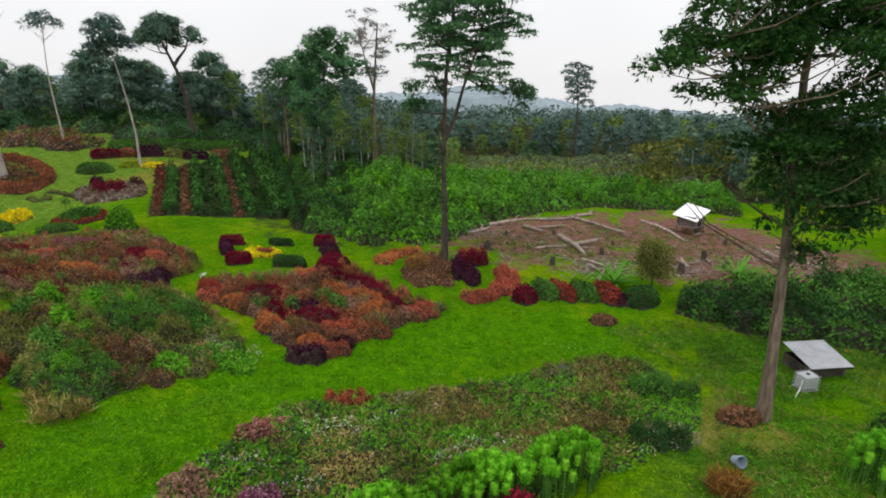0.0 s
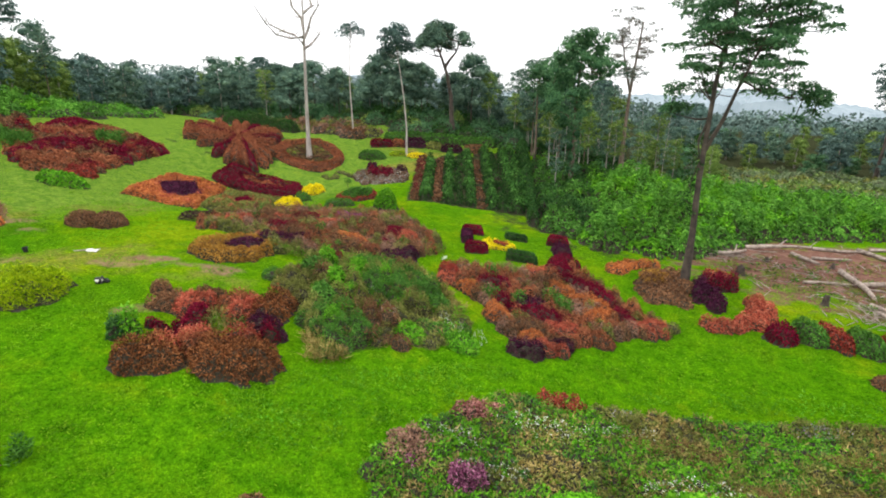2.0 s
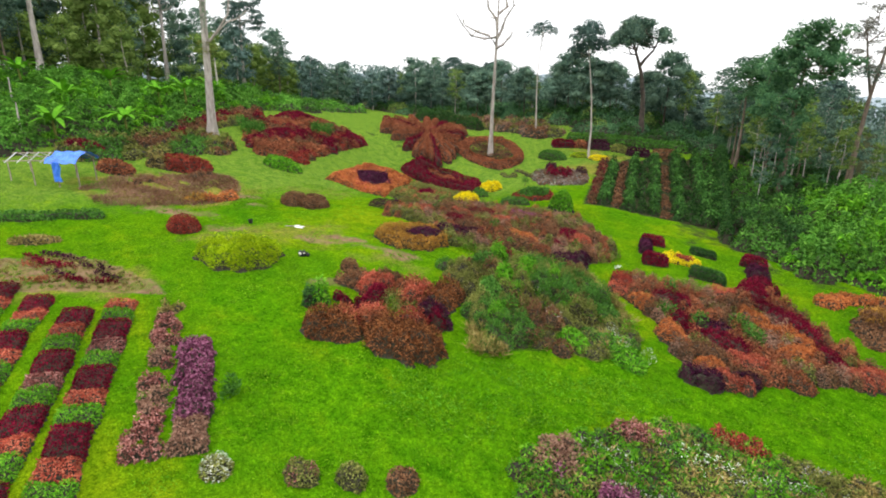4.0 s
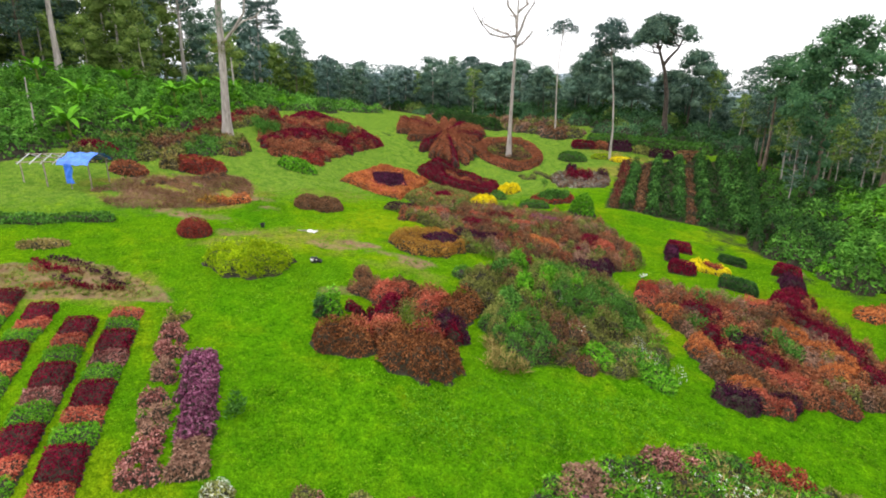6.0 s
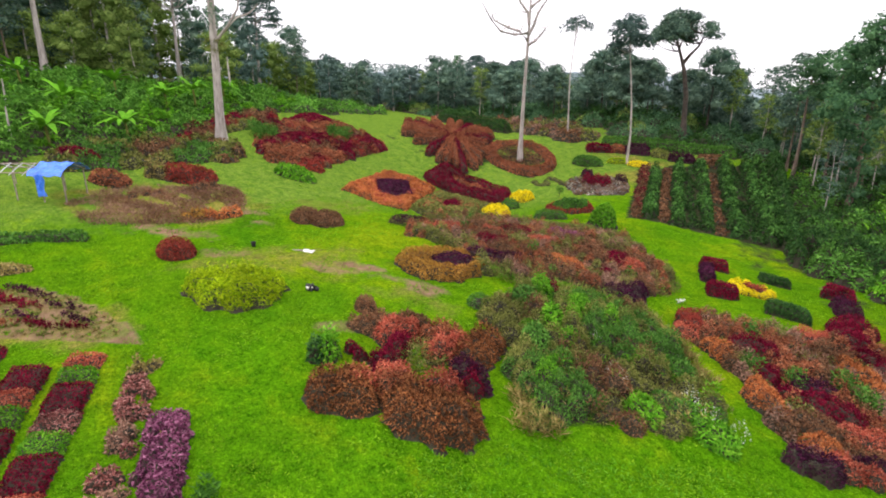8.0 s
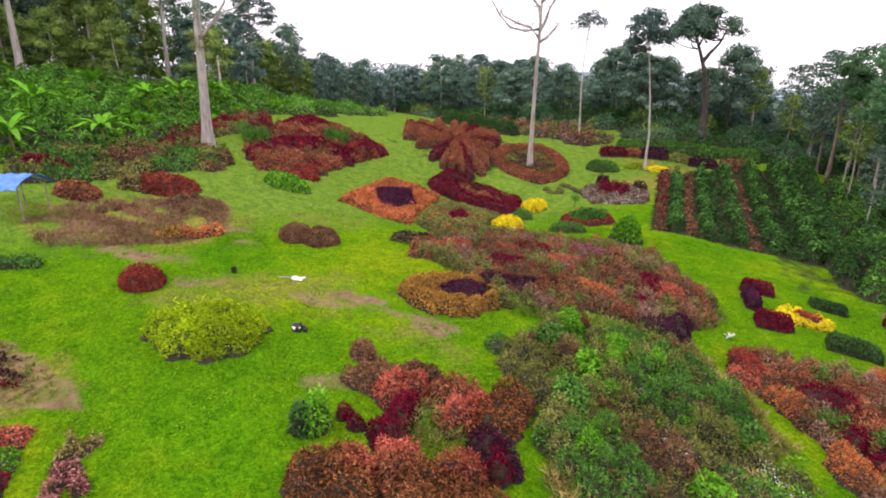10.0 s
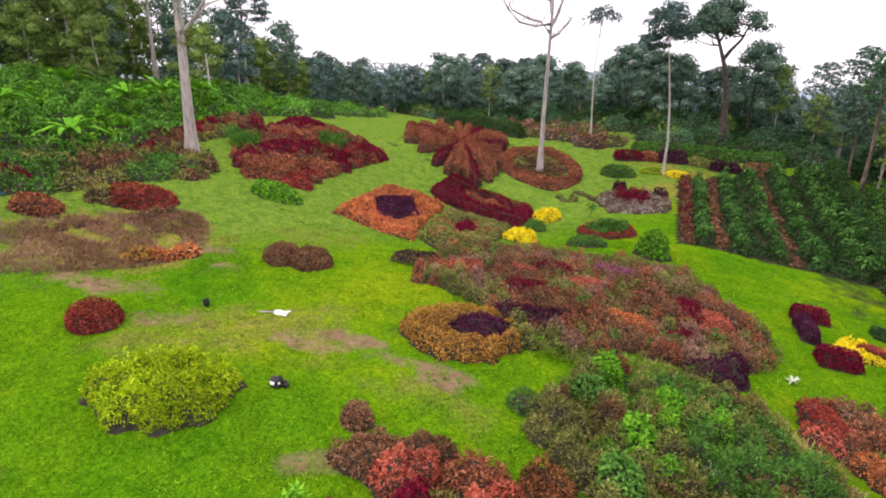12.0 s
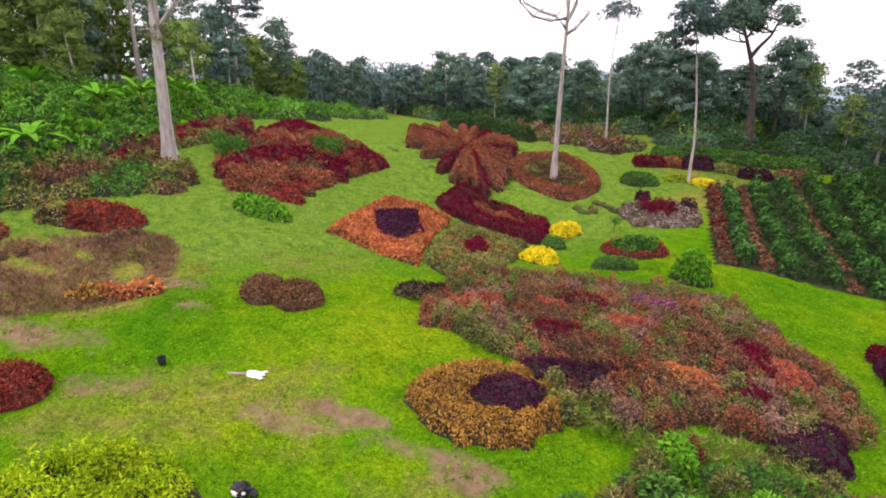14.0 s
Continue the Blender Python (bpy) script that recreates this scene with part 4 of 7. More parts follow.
for sx, sy, sh in ((-63.0, 8.6, 3.4), (-70.5, 9.5, 4.0)):
    sn = thing("snag", at_ground(sx, sy), "short pale dead stem standing in scrub", "snag")
    link("trunk", *tube([(0, 0, -0.3), (0.05, 0, sh * 0.5), (-0.2, 0.1, sh)], [0.11, 0.09, 0.05], 7), BARK_PALE, sn, smooth=True)


# forest: a few tree forms, copied
def form(label, h, mat, low, R, count, size, shape="oval", bark=BARK_PALE, per=72, leaf=0.37):
    return make_tree("forest_tree", label, h, 0.2, bark, mat, low=low, R=R, count=count, size=size, shape=shape, per=per, leaf=leaf, group="forest", limbs=False, core=0.62, sides=6, slim=0.6)


FORMS = [
    form("rounded dark green forest tree", 13, FOREST, 0.16, 3.2, 18, 1.8),
    form("broad bluish green forest tree", 14, FOREST, 0.22, 3.8, 20, 1.9, "umbrella", BARK_DARK),
    form("yellowish green forest tree", 10, FOREST_Y, 0.15, 2.8, 16, 1.5),
    form("narrow dark forest tree", 15, FOREST, 0.14, 2.0, 17, 1.5),
    form("low spreading forest tree", 7, TREE, 0.08, 3.0, 14, 1.7, "oval", BARK_DARK),
    make_tree("forest_tree", "emergent forest tree with a bare pale trunk", 18, 0.24, BARK_PALE, FOREST_B, low=0.72, R=2.8, count=14, shape="umbrella", size=1.4, per=80, leaf=0.5, group="forest"),
    form("rounded tree of the far forest", 13, FOREST_B, 0.14, 3.2, 14, 1.9, per=40, leaf=0.6),
    form("dark tree of the far forest", 12, FOREST, 0.14, 3.6, 14, 1.9, per=40, leaf=0.6),
    make_tree("forest_tree", "tall pale-trunked forest tree with an airy crown", 16, 0.15, BARK_BROWN, FOREST, low=0.42, R=3.0, count=32, size=1.05, per=120, leaf=0.34, group="forest", core=0.35, rise=0.6),
    make_tree("forest_tree", "leafy green tree with a thin pale trunk", 13, 0.12, BARK_PALE, FOREST, low=0.34, R=1.7, count=16, size=0.9, per=110, leaf=0.3, group="forest", core=0.3, rise=0.6),
    make_tree("forest_tree", "slim dark tree clothed in leaves to the foot", 17, 0.17, BARK_BROWN, TREE, low=0.36, R=3.0, count=46, size=1.05, per=120, leaf=0.34, group="forest", core=0.35, rise=0.6),
    make_tree("forest_tree", "thin pale-stemmed tree with a yellowish green crown", 12, 0.11, BARK_PALE, FOREST_Y, low=0.45, R=1.9, count=15, size=0.95, per=110, leaf=0.3, group="forest", core=0.4, rise=0.6),
]
placed = []


def forest(x0, x1, y0, y1, n, test, kinds, lo=0.8, hi=1.2, gap=3.6):
    for _ in range(n * 6):
        if n <= 0:
            return
        x, y = rng.uniform(x0, x1), rng.uniform(y0, y1)
        if not test(x, y) or any(math.hypot(x - a, y - b) < gap for a, b in placed):
            continue
        placed.append((x, y))
        s = rng.uniform(lo, hi)
        copy_thing(FORMS[kinds[int(rng.integers(len(kinds)))]], at_ground(x, y, rng.uniform(0, 360)) @ Matrix.Diagonal((s, s, s * rng.uniform(0.9, 1.1), 1)))
        n -= 1


def behind(x, y):
    """Beyond the garden's back hedge."""
    return y > 84 + 0.10 * (x + 40) + 6 * math.sin(x * 0.12) and not (4 < x < 36 and y < 128)


forest(-104, -18, 84, 104, 56, behind, (1, 0, 1, 3, 11, 4, 8), 0.58, 0.95, 3.2)
forest(-130, 0, 102, 150, 66, behind, (6, 7, 6, 7, 5), 0.62, 0.92, 4.4)
forest(-122, -84, -25, 62, 48, lambda x, y: x < -86 + 0.12 * (y - 20) and not (y > 40 and x > -96), (0, 2, 3, 2, 0, 8), 0.7, 1.1, 4.0)
forest(-112, -90, -14, 34, 26, lambda x, y: True, (0, 2, 3, 2, 8), 1.0, 1.4, 2.6)
forest(-140, -95, 45, 110, 28, lambda x, y: True, (6, 7), 0.6, 0.8, 5)
for x, y, k, s in ((-16.4, 67.4, 9, 0.62), (-24.6, 84.5, 8, 0.9), (-20.6, 86.0, 8, 1.0), (-18.2, 80.4, 9, 0.8), (-17.0, 88.5, 8, 0.8), (-12.4, 82.0, 9, 0.75), (-8.4, 85.0, 9, 0.7), (-9.0, 94.0, 9, 0.9),
                   (-22.4, 90.0, 9, 1.0), (-26.6, 89.0, 9, 0.8), (-14.0, 95.0, 8, 0.85), (-5.0, 90.0, 9, 0.7), (-19.6, 76.0, 11, 0.8), (-14.6, 79.0, 11, 0.75), (-11.0, 78.6, 11, 0.7), (-16.8, 83.6, 11, 0.9), (-7.6, 81.4, 11, 0.65), (-21.4, 83.0, 11, 0.9),
                   (-3.4, 86.6, 11, 0.65), (-6.4, 93.0, 11, 0.9), (-12.6, 91.6, 11, 1.0), (-1.0, 89.4, 9, 0.6), (1.6, 91.6, 11, 0.6)):
    placed.append((x, y))
    copy_thing(FORMS[k], at_ground(x, y, 137 * x) @ Matrix.Scale(s, 4))
forest(-10, 12, 88, 112, 10, lambda x, y: x < 2, (2, 4, 0), 0.55, 0.8, 3)
forest(-8, 80, 124, 180, 62, lambda x, y: True, (6, 7, 6, 4, 2), 0.45, 0.72, 5)
forest(38, 80, 40, 120, 30, lambda x, y: True, (0, 2, 3, 8, 0), 0.55, 0.85, 4)
forest(30, 60, 20, 48, 8, lambda x, y: x > 33, (0, 3, 8, 10), 0.8, 1.0, 4.0)
for i, f in enumerate(FORMS):
    stand(f, -100 - 6 * i, 118 + 4 * i)


def far_woods():
    """Woods on the far slopes: uneven tree crowns, as one mass."""
    a = np.concatenate([rng.uniform(radians(-60), radians(14), 1500), rng.uniform(radians(14), radians(100), 500)])
    d = 165 + 560 * rng.uniform(0, 1, 2000) ** 1.4
    x, y = -25 - d * np.sin(a), 40 + d * np.cos(a)
    n = 44
    s = 2.6 + d * 0.004
    c = np.stack([x, y, ground(x, y) + np.where(a > -0.1, 6.5, 4.0)], 1)
    D = unit(rng.normal(size=(len(x), n, 3)).reshape(-1, 3)).reshape(len(x), n, 3)
    D[:, :, 2] = np.abs(D[:, :, 2])
    P = (c[:, None] + D * (s * rng.uniform(0.8, 1.5, len(x)))[:, None, None] * np.array([1, 1, 1.1])).reshape(-1, 3)
    V, F = leaf_quads(P, D.reshape(-1, 3), 1.0, 0.8, 0.6)
    V = V.reshape(-1, 4, 3)
    mid = V.mean(1, keepdims=True)
    V = (mid + (V - mid) * np.repeat(s, n)[:, None, None] * 0.33).reshape(-1, 3)
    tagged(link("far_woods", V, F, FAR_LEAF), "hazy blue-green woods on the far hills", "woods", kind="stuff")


# haze of the distance is put into these pale blue-green leaf colours
FAR_LEAF = leaf_material("leaf_hazed_woods", [(0.075, 0.125, 0.115), (0.125, 0.19, 0.165), (0.18, 0.25, 0.21)], patch=0.01, glow=0.0)
far_woods()


def far_hills():
    """Misty wooded ridges beyond the valley."""
    k, rows = 420, 14
    az = np.linspace(radians(-62), radians(100), k)
    V = []
    for j in range(rows):
        d = 760 + 30 * j
        x, y = -25 - d * np.sin(az), 40 + d * np.cos(az)
        V.append(np.stack([x, y, ground(x, y) + 20 * np.exp(-((az + radians(7)) / radians(6)) ** 2) + (9 if j else -25) + 3.2 * drift(az * 300, np.full(k, j * 3.1), 1.0, 51) + 2.2 * drift(az * 820, np.full(k, j * 5.3), 1.0, 52)], 1))
    i = (np.arange(rows - 1)[:, None] * k + np.arange(k - 1)[None]).ravel()
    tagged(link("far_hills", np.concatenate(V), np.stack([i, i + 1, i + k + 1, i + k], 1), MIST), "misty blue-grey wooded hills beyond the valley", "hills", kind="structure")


# mist is painted on the ridges as a pale blue-grey colour
MIST = rough_material("mist_tinted_woods", [(0.20, 0.26, 0.29), (0.25, 0.31, 0.34), (0.29, 0.35, 0.38)], 0.05, rough=1.0, bump=0.8, bump_scale=0.12)
far_hills()


# ---- flower beds ----
def bed(name, label, poly, mix, gap, height, leaf=0.12, density=110, keep_out=(), group="", category="flower bed", vary=0.5):
    """A bed whose plants are dealt out in drifts among (part name, material, weight)."""
    root = flat_parent(name, label, category, group)
    C = plants(poly, gap, height * 1.15, keep_out, vary, 0.64)
    for (pn, mat, w), c in zip(mix, share(C, [m[2] for m in mix])):
        bushes(pn, c, mat, root, leaf, density)
    return root


def patch(root, pn, mat, poly, gap, height, leaf=0.12, density=130, vary=0.2, fat=0.85):
    """One planting with a ragged rim: a few of its plants stray past the outline."""
    cx, cy = sum(p[0] for p in poly) / len(poly), sum(p[1] for p in poly) / len(poly)
    C = plants([(cx + (x - cx) * 1.22, cy + (y - cy) * 1.22) for x, y in poly], gap, height * 1.08, (), vary + 0.2, fat * 0.8)
    own, dist = inside(poly, C[:, 0], C[:, 1])
    keep = np.where(own, (dist > 0.3 * gap) | (rng.uniform(size=len(C)) < 0.7), rng.uniform(size=len(C)) < 0.16)
    return bushes(pn, C[keep] if keep.any() else C, mat, root, leaf, density)


def hedge(name, label, poly, mat, height, gap=0.5, leaf=0.09, density=260, group="", category="hedge", round_by=0.85, rough=0.16):
    root = flat_parent(name, label, category, group)
    mass("foliage", poly, mat, root, height, round_by, rough, max(0.5, gap), leaf, density)
    return root


# upper maroon bed and the strip behind the pale tree
b = bed("flower_bed", "wide eye-shaped hillside bed of maroon and russet plants", eye, [("russet_planting", RUSSET, 4), ("brown_planting", BROWN, 4), ("maroon_planting", MAROON, 1.6), ("coral_planting", RED, 1.4)], 0.95, 0.6, 0.17, 80)
mass("maroon_drift", [(-74.3, 40.4), (-76.8, 45.8), (-72.6, 47.0), (-70.5, 42.5), (-70.1, 38.0)], MAROON, b, 0.68, 0.5, 0.45, 0.8, 0.15, 95, (), 0.4)
mass("coral_drift", [(-69.8, 37.0), (-70.0, 42.0), (-72.0, 46.6), (-68.6, 47.4), (-66.8, 42.4), (-66.6, 37.4)], RUSSET, b, 0.66, 0.5, 0.45, 0.8, 0.15, 95, (), 0.4)
mass("maroon_drift", [(-60.9, 29.9), (-65.4, 33.6), (-65.4, 36.8), (-64.6, 40.4), (-61.4, 40.2), (-60.5, 33.3)], MAROON, b, 0.74, 0.5, 0.45, 0.8, 0.15, 95, (), 0.4)
mass("maroon_drift", [(-66.2, 46.9), (-60.0, 46.0), (-59.2, 42.4), (-61.8, 43.0)], MAROON, b, 0.8, 0.6, 0.25, 0.8, 0.15, 90)
mass("maroon_drift", box4(-60.6, 40.4, -57.6, 38.2, 1.8), MAROON, b, 0.8, 0.7, 0.25, 0.8, 0.15, 90)
mass("russet_drift", [(-59.8, 28.8), (-59.2, 33.4), (-58.6, 37.4), (-56.8, 36.8), (-55.4, 32.0), (-56.8, 28.4)], RUSSET, b, 0.7, 0.5, 0.35, 0.8, 0.15, 90)
mass("red_clump", oval(-53.4, 31.6, 0.9, 0.7), RED, b, 0.8, 0.8, 0.2, 0.6, 0.14, 110)
for poly in ([(-67.9, 31.1), (-65.6, 34.6), (-62.9, 32.4), (-62.3, 29.9)], [(-66.6, 41.3), (-65.1, 44.5), (-61.6, 41.2), (-63.2, 39.0)]):
    tufts("green_grass", plants(poly, 0.5, 1.5, (), 0.4, 0.9), GREEN, b, 0.55, 34, 0.16, 0.5)
bed("flower_bed", "patch of dark red and brown plants under a tall tree", [(-61.4, 21.0), (-66.0, 22.5), (-72.0, 28.5), (-78.0, 40.0), (-73.0, 38.5), (-66.5, 29.2), (-63.0, 25.0)],
    [("brown_planting", BROWN, 4), ("maroon_planting", MAROON, 2), ("russet_planting", RED, 1.5), ("green_planting", OLIVE, 2)], 0.95, 0.7, 0.17, 80)
bed("weed_bank", "overgrown bank of olive and green weeds below a scrub slope", [(-57.0, 8.0), (-64.0, 14.0), (-63.5, 25.6), (-60.0, 27.5), (-55.0, 25.0), (-56.5, 19.0), (-55.5, 14.0)],
    [("green_weed_growth", GREEN, 4), ("olive_weed_growth", OLIVE, 4), ("brown_weed_growth", BROWN, 1.5)], 1.0, 0.8, 0.2, 50, category="weeds")
hedge("shrub", "low bright green spreading shrub on the lawn", oval(-51.3, 28.2, 2.0, 1.2, 30), BRIGHT, 0.9, 0.7, 0.2, 90, category="shrub")
b = hedge("flower_bed", "low mound of red foliage plants beside a tan shrub", oval(-52.4, 18.9, 2.2, 1.3, 60), RED, 1.1, 0.7, 0.16, 110, category="flower bed")
patch(b, "tan_shrub", STRAW, oval(-53.2, 16.6, 0.7, 0.7), 0.6, 1.2, 0.14, 110)
hedge("flower_bed", "small brown and red mound of plants", oval(-53.0, 13.2, 1.6, 1.0, 40), RUSSET, 0.8, 0.7, 0.16, 100, category="flower bed")
hedge("flower_bed", "dark red shrubs below the scrub slope", oval(-58.5, 12.2, 1.8, 0.9, 60), MAROON, 1.0, 0.7, 0.16, 100, category="flower bed")
b = flat_parent("dry_bed", "patch of dry pinkish brown seeding grass", "dry grass")
for mat, nm, g, lf, h in ((MAUVE_STRAW, "pink_grass", 0.3, 0.26, 0.2), (BROWN, "brown_grass", 0.42, 0.26, 0.28), (STRAW, "straw_grass", 0.95, 0.28, 0.2), (OLIVE, "green_grass", 0.8, 0.22, 0.2)):
    C = plants(dry, g, h, (), 0.4, 0.9)
    C = C[drift(C[:, 0] * 0.5 + C[:, 1], C[:, 1] * 2 - C[:, 0], 2.6, 9) + 0.6 * drift(C[:, 0], C[:, 1], 1.2, 10) > (-0.7 if g < 0.4 else -0.1 if g < 0.5 else 0.2)]
    tufts(nm, C, mat, b, lf, 20, 0.13)
patch(b, "russet_ridge", BROWN, box4(-49.2, 12.6, -49.9, 21.0, 0.9), 0.6, 0.4, 0.12, 110, 0.4)
b = flat_parent("flower_bed", "little drift of orange and gold flowers in dry grass", "flower bed")
patch(b, "orange_flower_drift", ORANGE, oval(-43.0, 17.5, 1.4, 0.5, 60), 0.5, 0.5, 0.14, 120)
patch(b, "gold_flower_drift", GOLD, oval(-43.6, 16.2, 0.8, 0.6, 60), 0.5, 0.45, 0.14, 120)
hedge("weed_strip", "strip of long green weeds along a lawn edge", box4(-42.5, 9.2, -46.5, 1.0, 0.8), GREEN, 0.5, 0.6, 0.16, 110, category="weeds")

# lawn mounds
for x, y, r, h, mat, text in ((-39.7, 22.6, 1.05, 0.95, BROWN, "rounded brown clipped shrub beside another on the lawn"), (-38.3, 23.6, 1.15, 0.95, BROWN, "rounded tan clipped shrub beside another on the lawn"),
                              (-37.3, 12.7, 1.0, 0.95, RED, "rounded dark red shrub alone on the lawn"), (-25.3, 17.6, 0.5, 0.7, BROWN, "small brown ball-shaped shrub")):
    s = flat_parent("round_shrub", text, "shrub", "round shrubs")
    bushes("foliage", [(x, y, r, h)] + [(x + r * 0.45 * math.cos(a), y + r * 0.45 * math.sin(a), r * 0.62, h * 0.9) for a in (0.3, 1.7, 2.9, 4.1, 5.4)], mat, s, 0.08, 420, cell=0.16)
s = flat_parent("lime_shrub", "broad lime-yellow shrub ring with a green centre on the lawn", "shrub")
mass("foliage", oval(-30.4, 13.3, 2.3, 1.75, 50), LIME, s, 1.0, 0.7, 0.45, 0.7, 0.075, 420, [oval(-31.4, 13.2, 0.55, 0.35, 55)], 0.3)
tufts("sprig_growth", plants(oval(-30.4, 13.3, 2.45, 1.9, 50), 0.42, 1.1, [oval(-31.4, 13.2, 0.8, 0.55, 55)], 0.3, 0.7), LIME, s, 0.18, 50, 0.36, 0.9)
bushes("centre", plants(oval(-31.4, 13.2, 0.7, 0.5, 55), 0.5, 0.5), GREEN, s, 0.12, 150)

# orange lozenge with a plum square, olive lozenge, maroon ribbon
hole = [(-50.8, 37.2), (-51.7, 42.6), (-46.2, 38.6), (-44.5, 34.6), (-45.9, 33.9)]
b = flat_parent("flower_bed", "orange lozenge-shaped bed with a plum square in its middle", "flower bed")
lozenge = [(-46.8, 30.5), (-51.5, 36.5), (-54.3, 41.7), (-52.2, 44.0), (-49.9, 45.2), (-46.7, 39.7), (-39.8, 32.3), (-42.0, 31.6), (-44.3, 31.0)]
mass("orange_planting", lozenge, ORANGE, b, 0.52, 0.45, 0.34, 0.8, 0.14, 120, [hole], 0.2)
bushes("coral_planting", plants(lozenge, 0.8, 0.58, [hole], 0.4, 0.5), CORAL, b, 0.14, 80, body=False)
mass("plum_square", hole, PLUM, b, 0.58, 0.3, 0.2, 0.6, 0.13, 130)
square = [(-44.1, 40.8), (-44.8, 43.4), (-42.2, 41.6), (-40.3, 39.1), (-40.3, 37.4)]
b = flat_parent("flower_bed", "olive lozenge-shaped bed with a dark red square in its middle", "flower bed")
lozenge = [(-40.0, 33.0), (-45.4, 39.4), (-48.8, 44.6), (-46.1, 45.6), (-42.4, 46.2), (-39.0, 40.8), (-37.2, 36.1), (-36.3, 33.6), (-38.1, 32.8)]
mass("olive_planting", lozenge, OLIVE, b, 0.55, 0.4, 0.4, 0.8, 0.14, 120, [square], 0.2)
bushes("brown_planting", plants(lozenge, 0.85, 0.66, [square], 0.4, 0.55), RUSSET, b, 0.14, 60, body=False)
mass("maroon_square", square, MAROON, b, 0.6, 0.4, 0.25, 0.6, 0.13, 130)
b = flat_parent("flower_bed", "long maroon hedge-like ribbon bed with a coral core", "flower bed")
core = [(-51.4, 49.3), (-49.3, 49.6), (-46.6, 49.4), (-44.7, 49.2), (-44.2, 48.6), (-47.2, 48.0), (-49.6, 48.2)]
mass("maroon_hedge", [(-52.6, 45.8), (-53.8, 48.8), (-53.9, 50.5), (-52.1, 50.8), (-50.4, 50.6), (-48.2, 51.1), (-45.5, 50.8), (-43.7, 51.4), (-42.4, 49.6), (-41.6, 46.9), (-44.1, 46.6), (-47.0, 46.9), (-49.7, 46.0), (-51.4, 45.3)], MAROON, b, 1.15, 0.6, 0.12, 0.9, 0.13, 150, [core])
mass("coral_core", core, RUSSET, b, 0.85, 0.6, 0.3, 0.6, 0.13, 130)

# star of hedges and ring round the bare tree
b = flat_parent("star_bed", "star of russet and maroon hedges spreading from one point", "flower bed")
TIPS = ((-65.8, 53.2, 1.9), (-69.8, 56.6, 2.0), (-73.6, 60.6, 2.3), (-75.0, 65.6, 2.4), (-73.0, 70.0, 2.2), (-68.4, 69.4, 2.1), (-64.6, 68.4, 2.0), (-60.6, 67.2, 1.9), (-57.4, 63.4, 1.8), (-55.4, 59.6, 1.5), (-53.2, 57.2, 1.6), (-51.7, 54.4, 1.6), (-51.6, 51.8, 1.7), (-53.4, 51.4, 1.6), (-55.4, 50.6, 1.7), (-59.0, 51.0, 2.1))
for i in range(24):
    k, f = divmod(i * 16 / 24, 1)
    (ax, ay, aw), (bx, by, bw) = TIPS[int(k)], TIPS[(int(k) + 1) % 16]
    f += rng.uniform(-0.08, 0.08)
    tx, ty, w = ax + (bx - ax) * f, ay + (by - ay) * f, (aw + (bw - aw) * f) * 0.74
    q = Vector((tx + 61.4, ty - 59.2))
    u, v = q.normalized(), Vector((-q.y, q.x)).normalized()
    hub, w = Vector((-61.4, 59.2)) + u * 0.9, w * 0.78
    tip = Vector((tx, ty))
    mass("hedge_ray", [tuple(hub + v * 0.25), tuple(tip + v * w * 0.5 - u * 0.5), tuple(tip + v * w * 0.25), tuple(tip - v * w * 0.25), tuple(tip - v * w * 0.5 - u * 0.5), tuple(hub - v * 0.25)],
         MAROON if i in (3, 8, 12, 18, 22) else RUSSET, b, 1.25, 0.8, 0.16, 0.8, 0.14, 110, (), 0.12)
b = flat_parent("ring_bed", "russet ring bed round the foot of a bare tree", "flower bed")
ring_in = rounded([(-54.0, 59.9), (-55.4, 63.5), (-53.6, 65.8), (-49.5, 64.8), (-46.1, 61.5), (-45.9, 59.2), (-47.8, 57.9), (-51.3, 58.4)])
mass("russet_ring", rounded([(-55.0, 58.2), (-57.0, 63.3), (-55.0, 67.2), (-49.1, 66.2), (-44.9, 62.3), (-44.2, 58.4), (-46.3, 56.2), (-50.6, 56.3)]), RUSSET, b, 0.7, 0.7, 0.3, 0.6, 0.15, 110, [ring_in])
tufts("brown_centre", plants(ring_in, 0.6, 0.35, [oval(-50.0, 60.6, 0.6, 0.6)], 0.4, 0.6), BROWN, b, 0.24, 26, 0.3, 0.8)
tufts("olive_centre", plants(ring_in, 1.0, 0.3, [oval(-50.0, 60.6, 0.6, 0.6)], 0.4, 0.5), OLIVE, b, 0.22, 20, 0.3, 0.8)
tufts("dark_centre", plants(ring_in, 1.1, 0.4, [oval(-50.0, 60.6, 0.6, 0.6)], 0.4, 0.5), PLUM, b, 0.24, 24, 0.3, 0.8)
hedge("back_hedge", "dark green hedge along the back of the garden", box4(-79.0, 73.4, -61.0, 71.2, 1.7), DARK, 1.9, 0.9, 0.2, 80)

# small beds on the middle lawn
for x, y, text in ((-41.5, 50.6, "bright yellow shrub on the lawn"), (-38.3, 42.5, "bright yellow shrub beside a green one")):
    s = flat_parent("yellow_shrub", text, "shrub", "yellow shrubs")
    mass("foliage", oval(x, y, 1.3, 1.05, 40), YELLOW, s, 0.95, 0.95, 0.3, 0.6, 0.14, 180, (), 0.15)
hedge("shrub", "small green shrub between yellow ones", oval(-40.1, 46.9, 1.0, 0.8), GREEN, 0.9, 0.5, 0.13, 150, category="shrub")
b = flat_parent("ring_bed", "small clipped olive ring on the lawn", "flower bed")
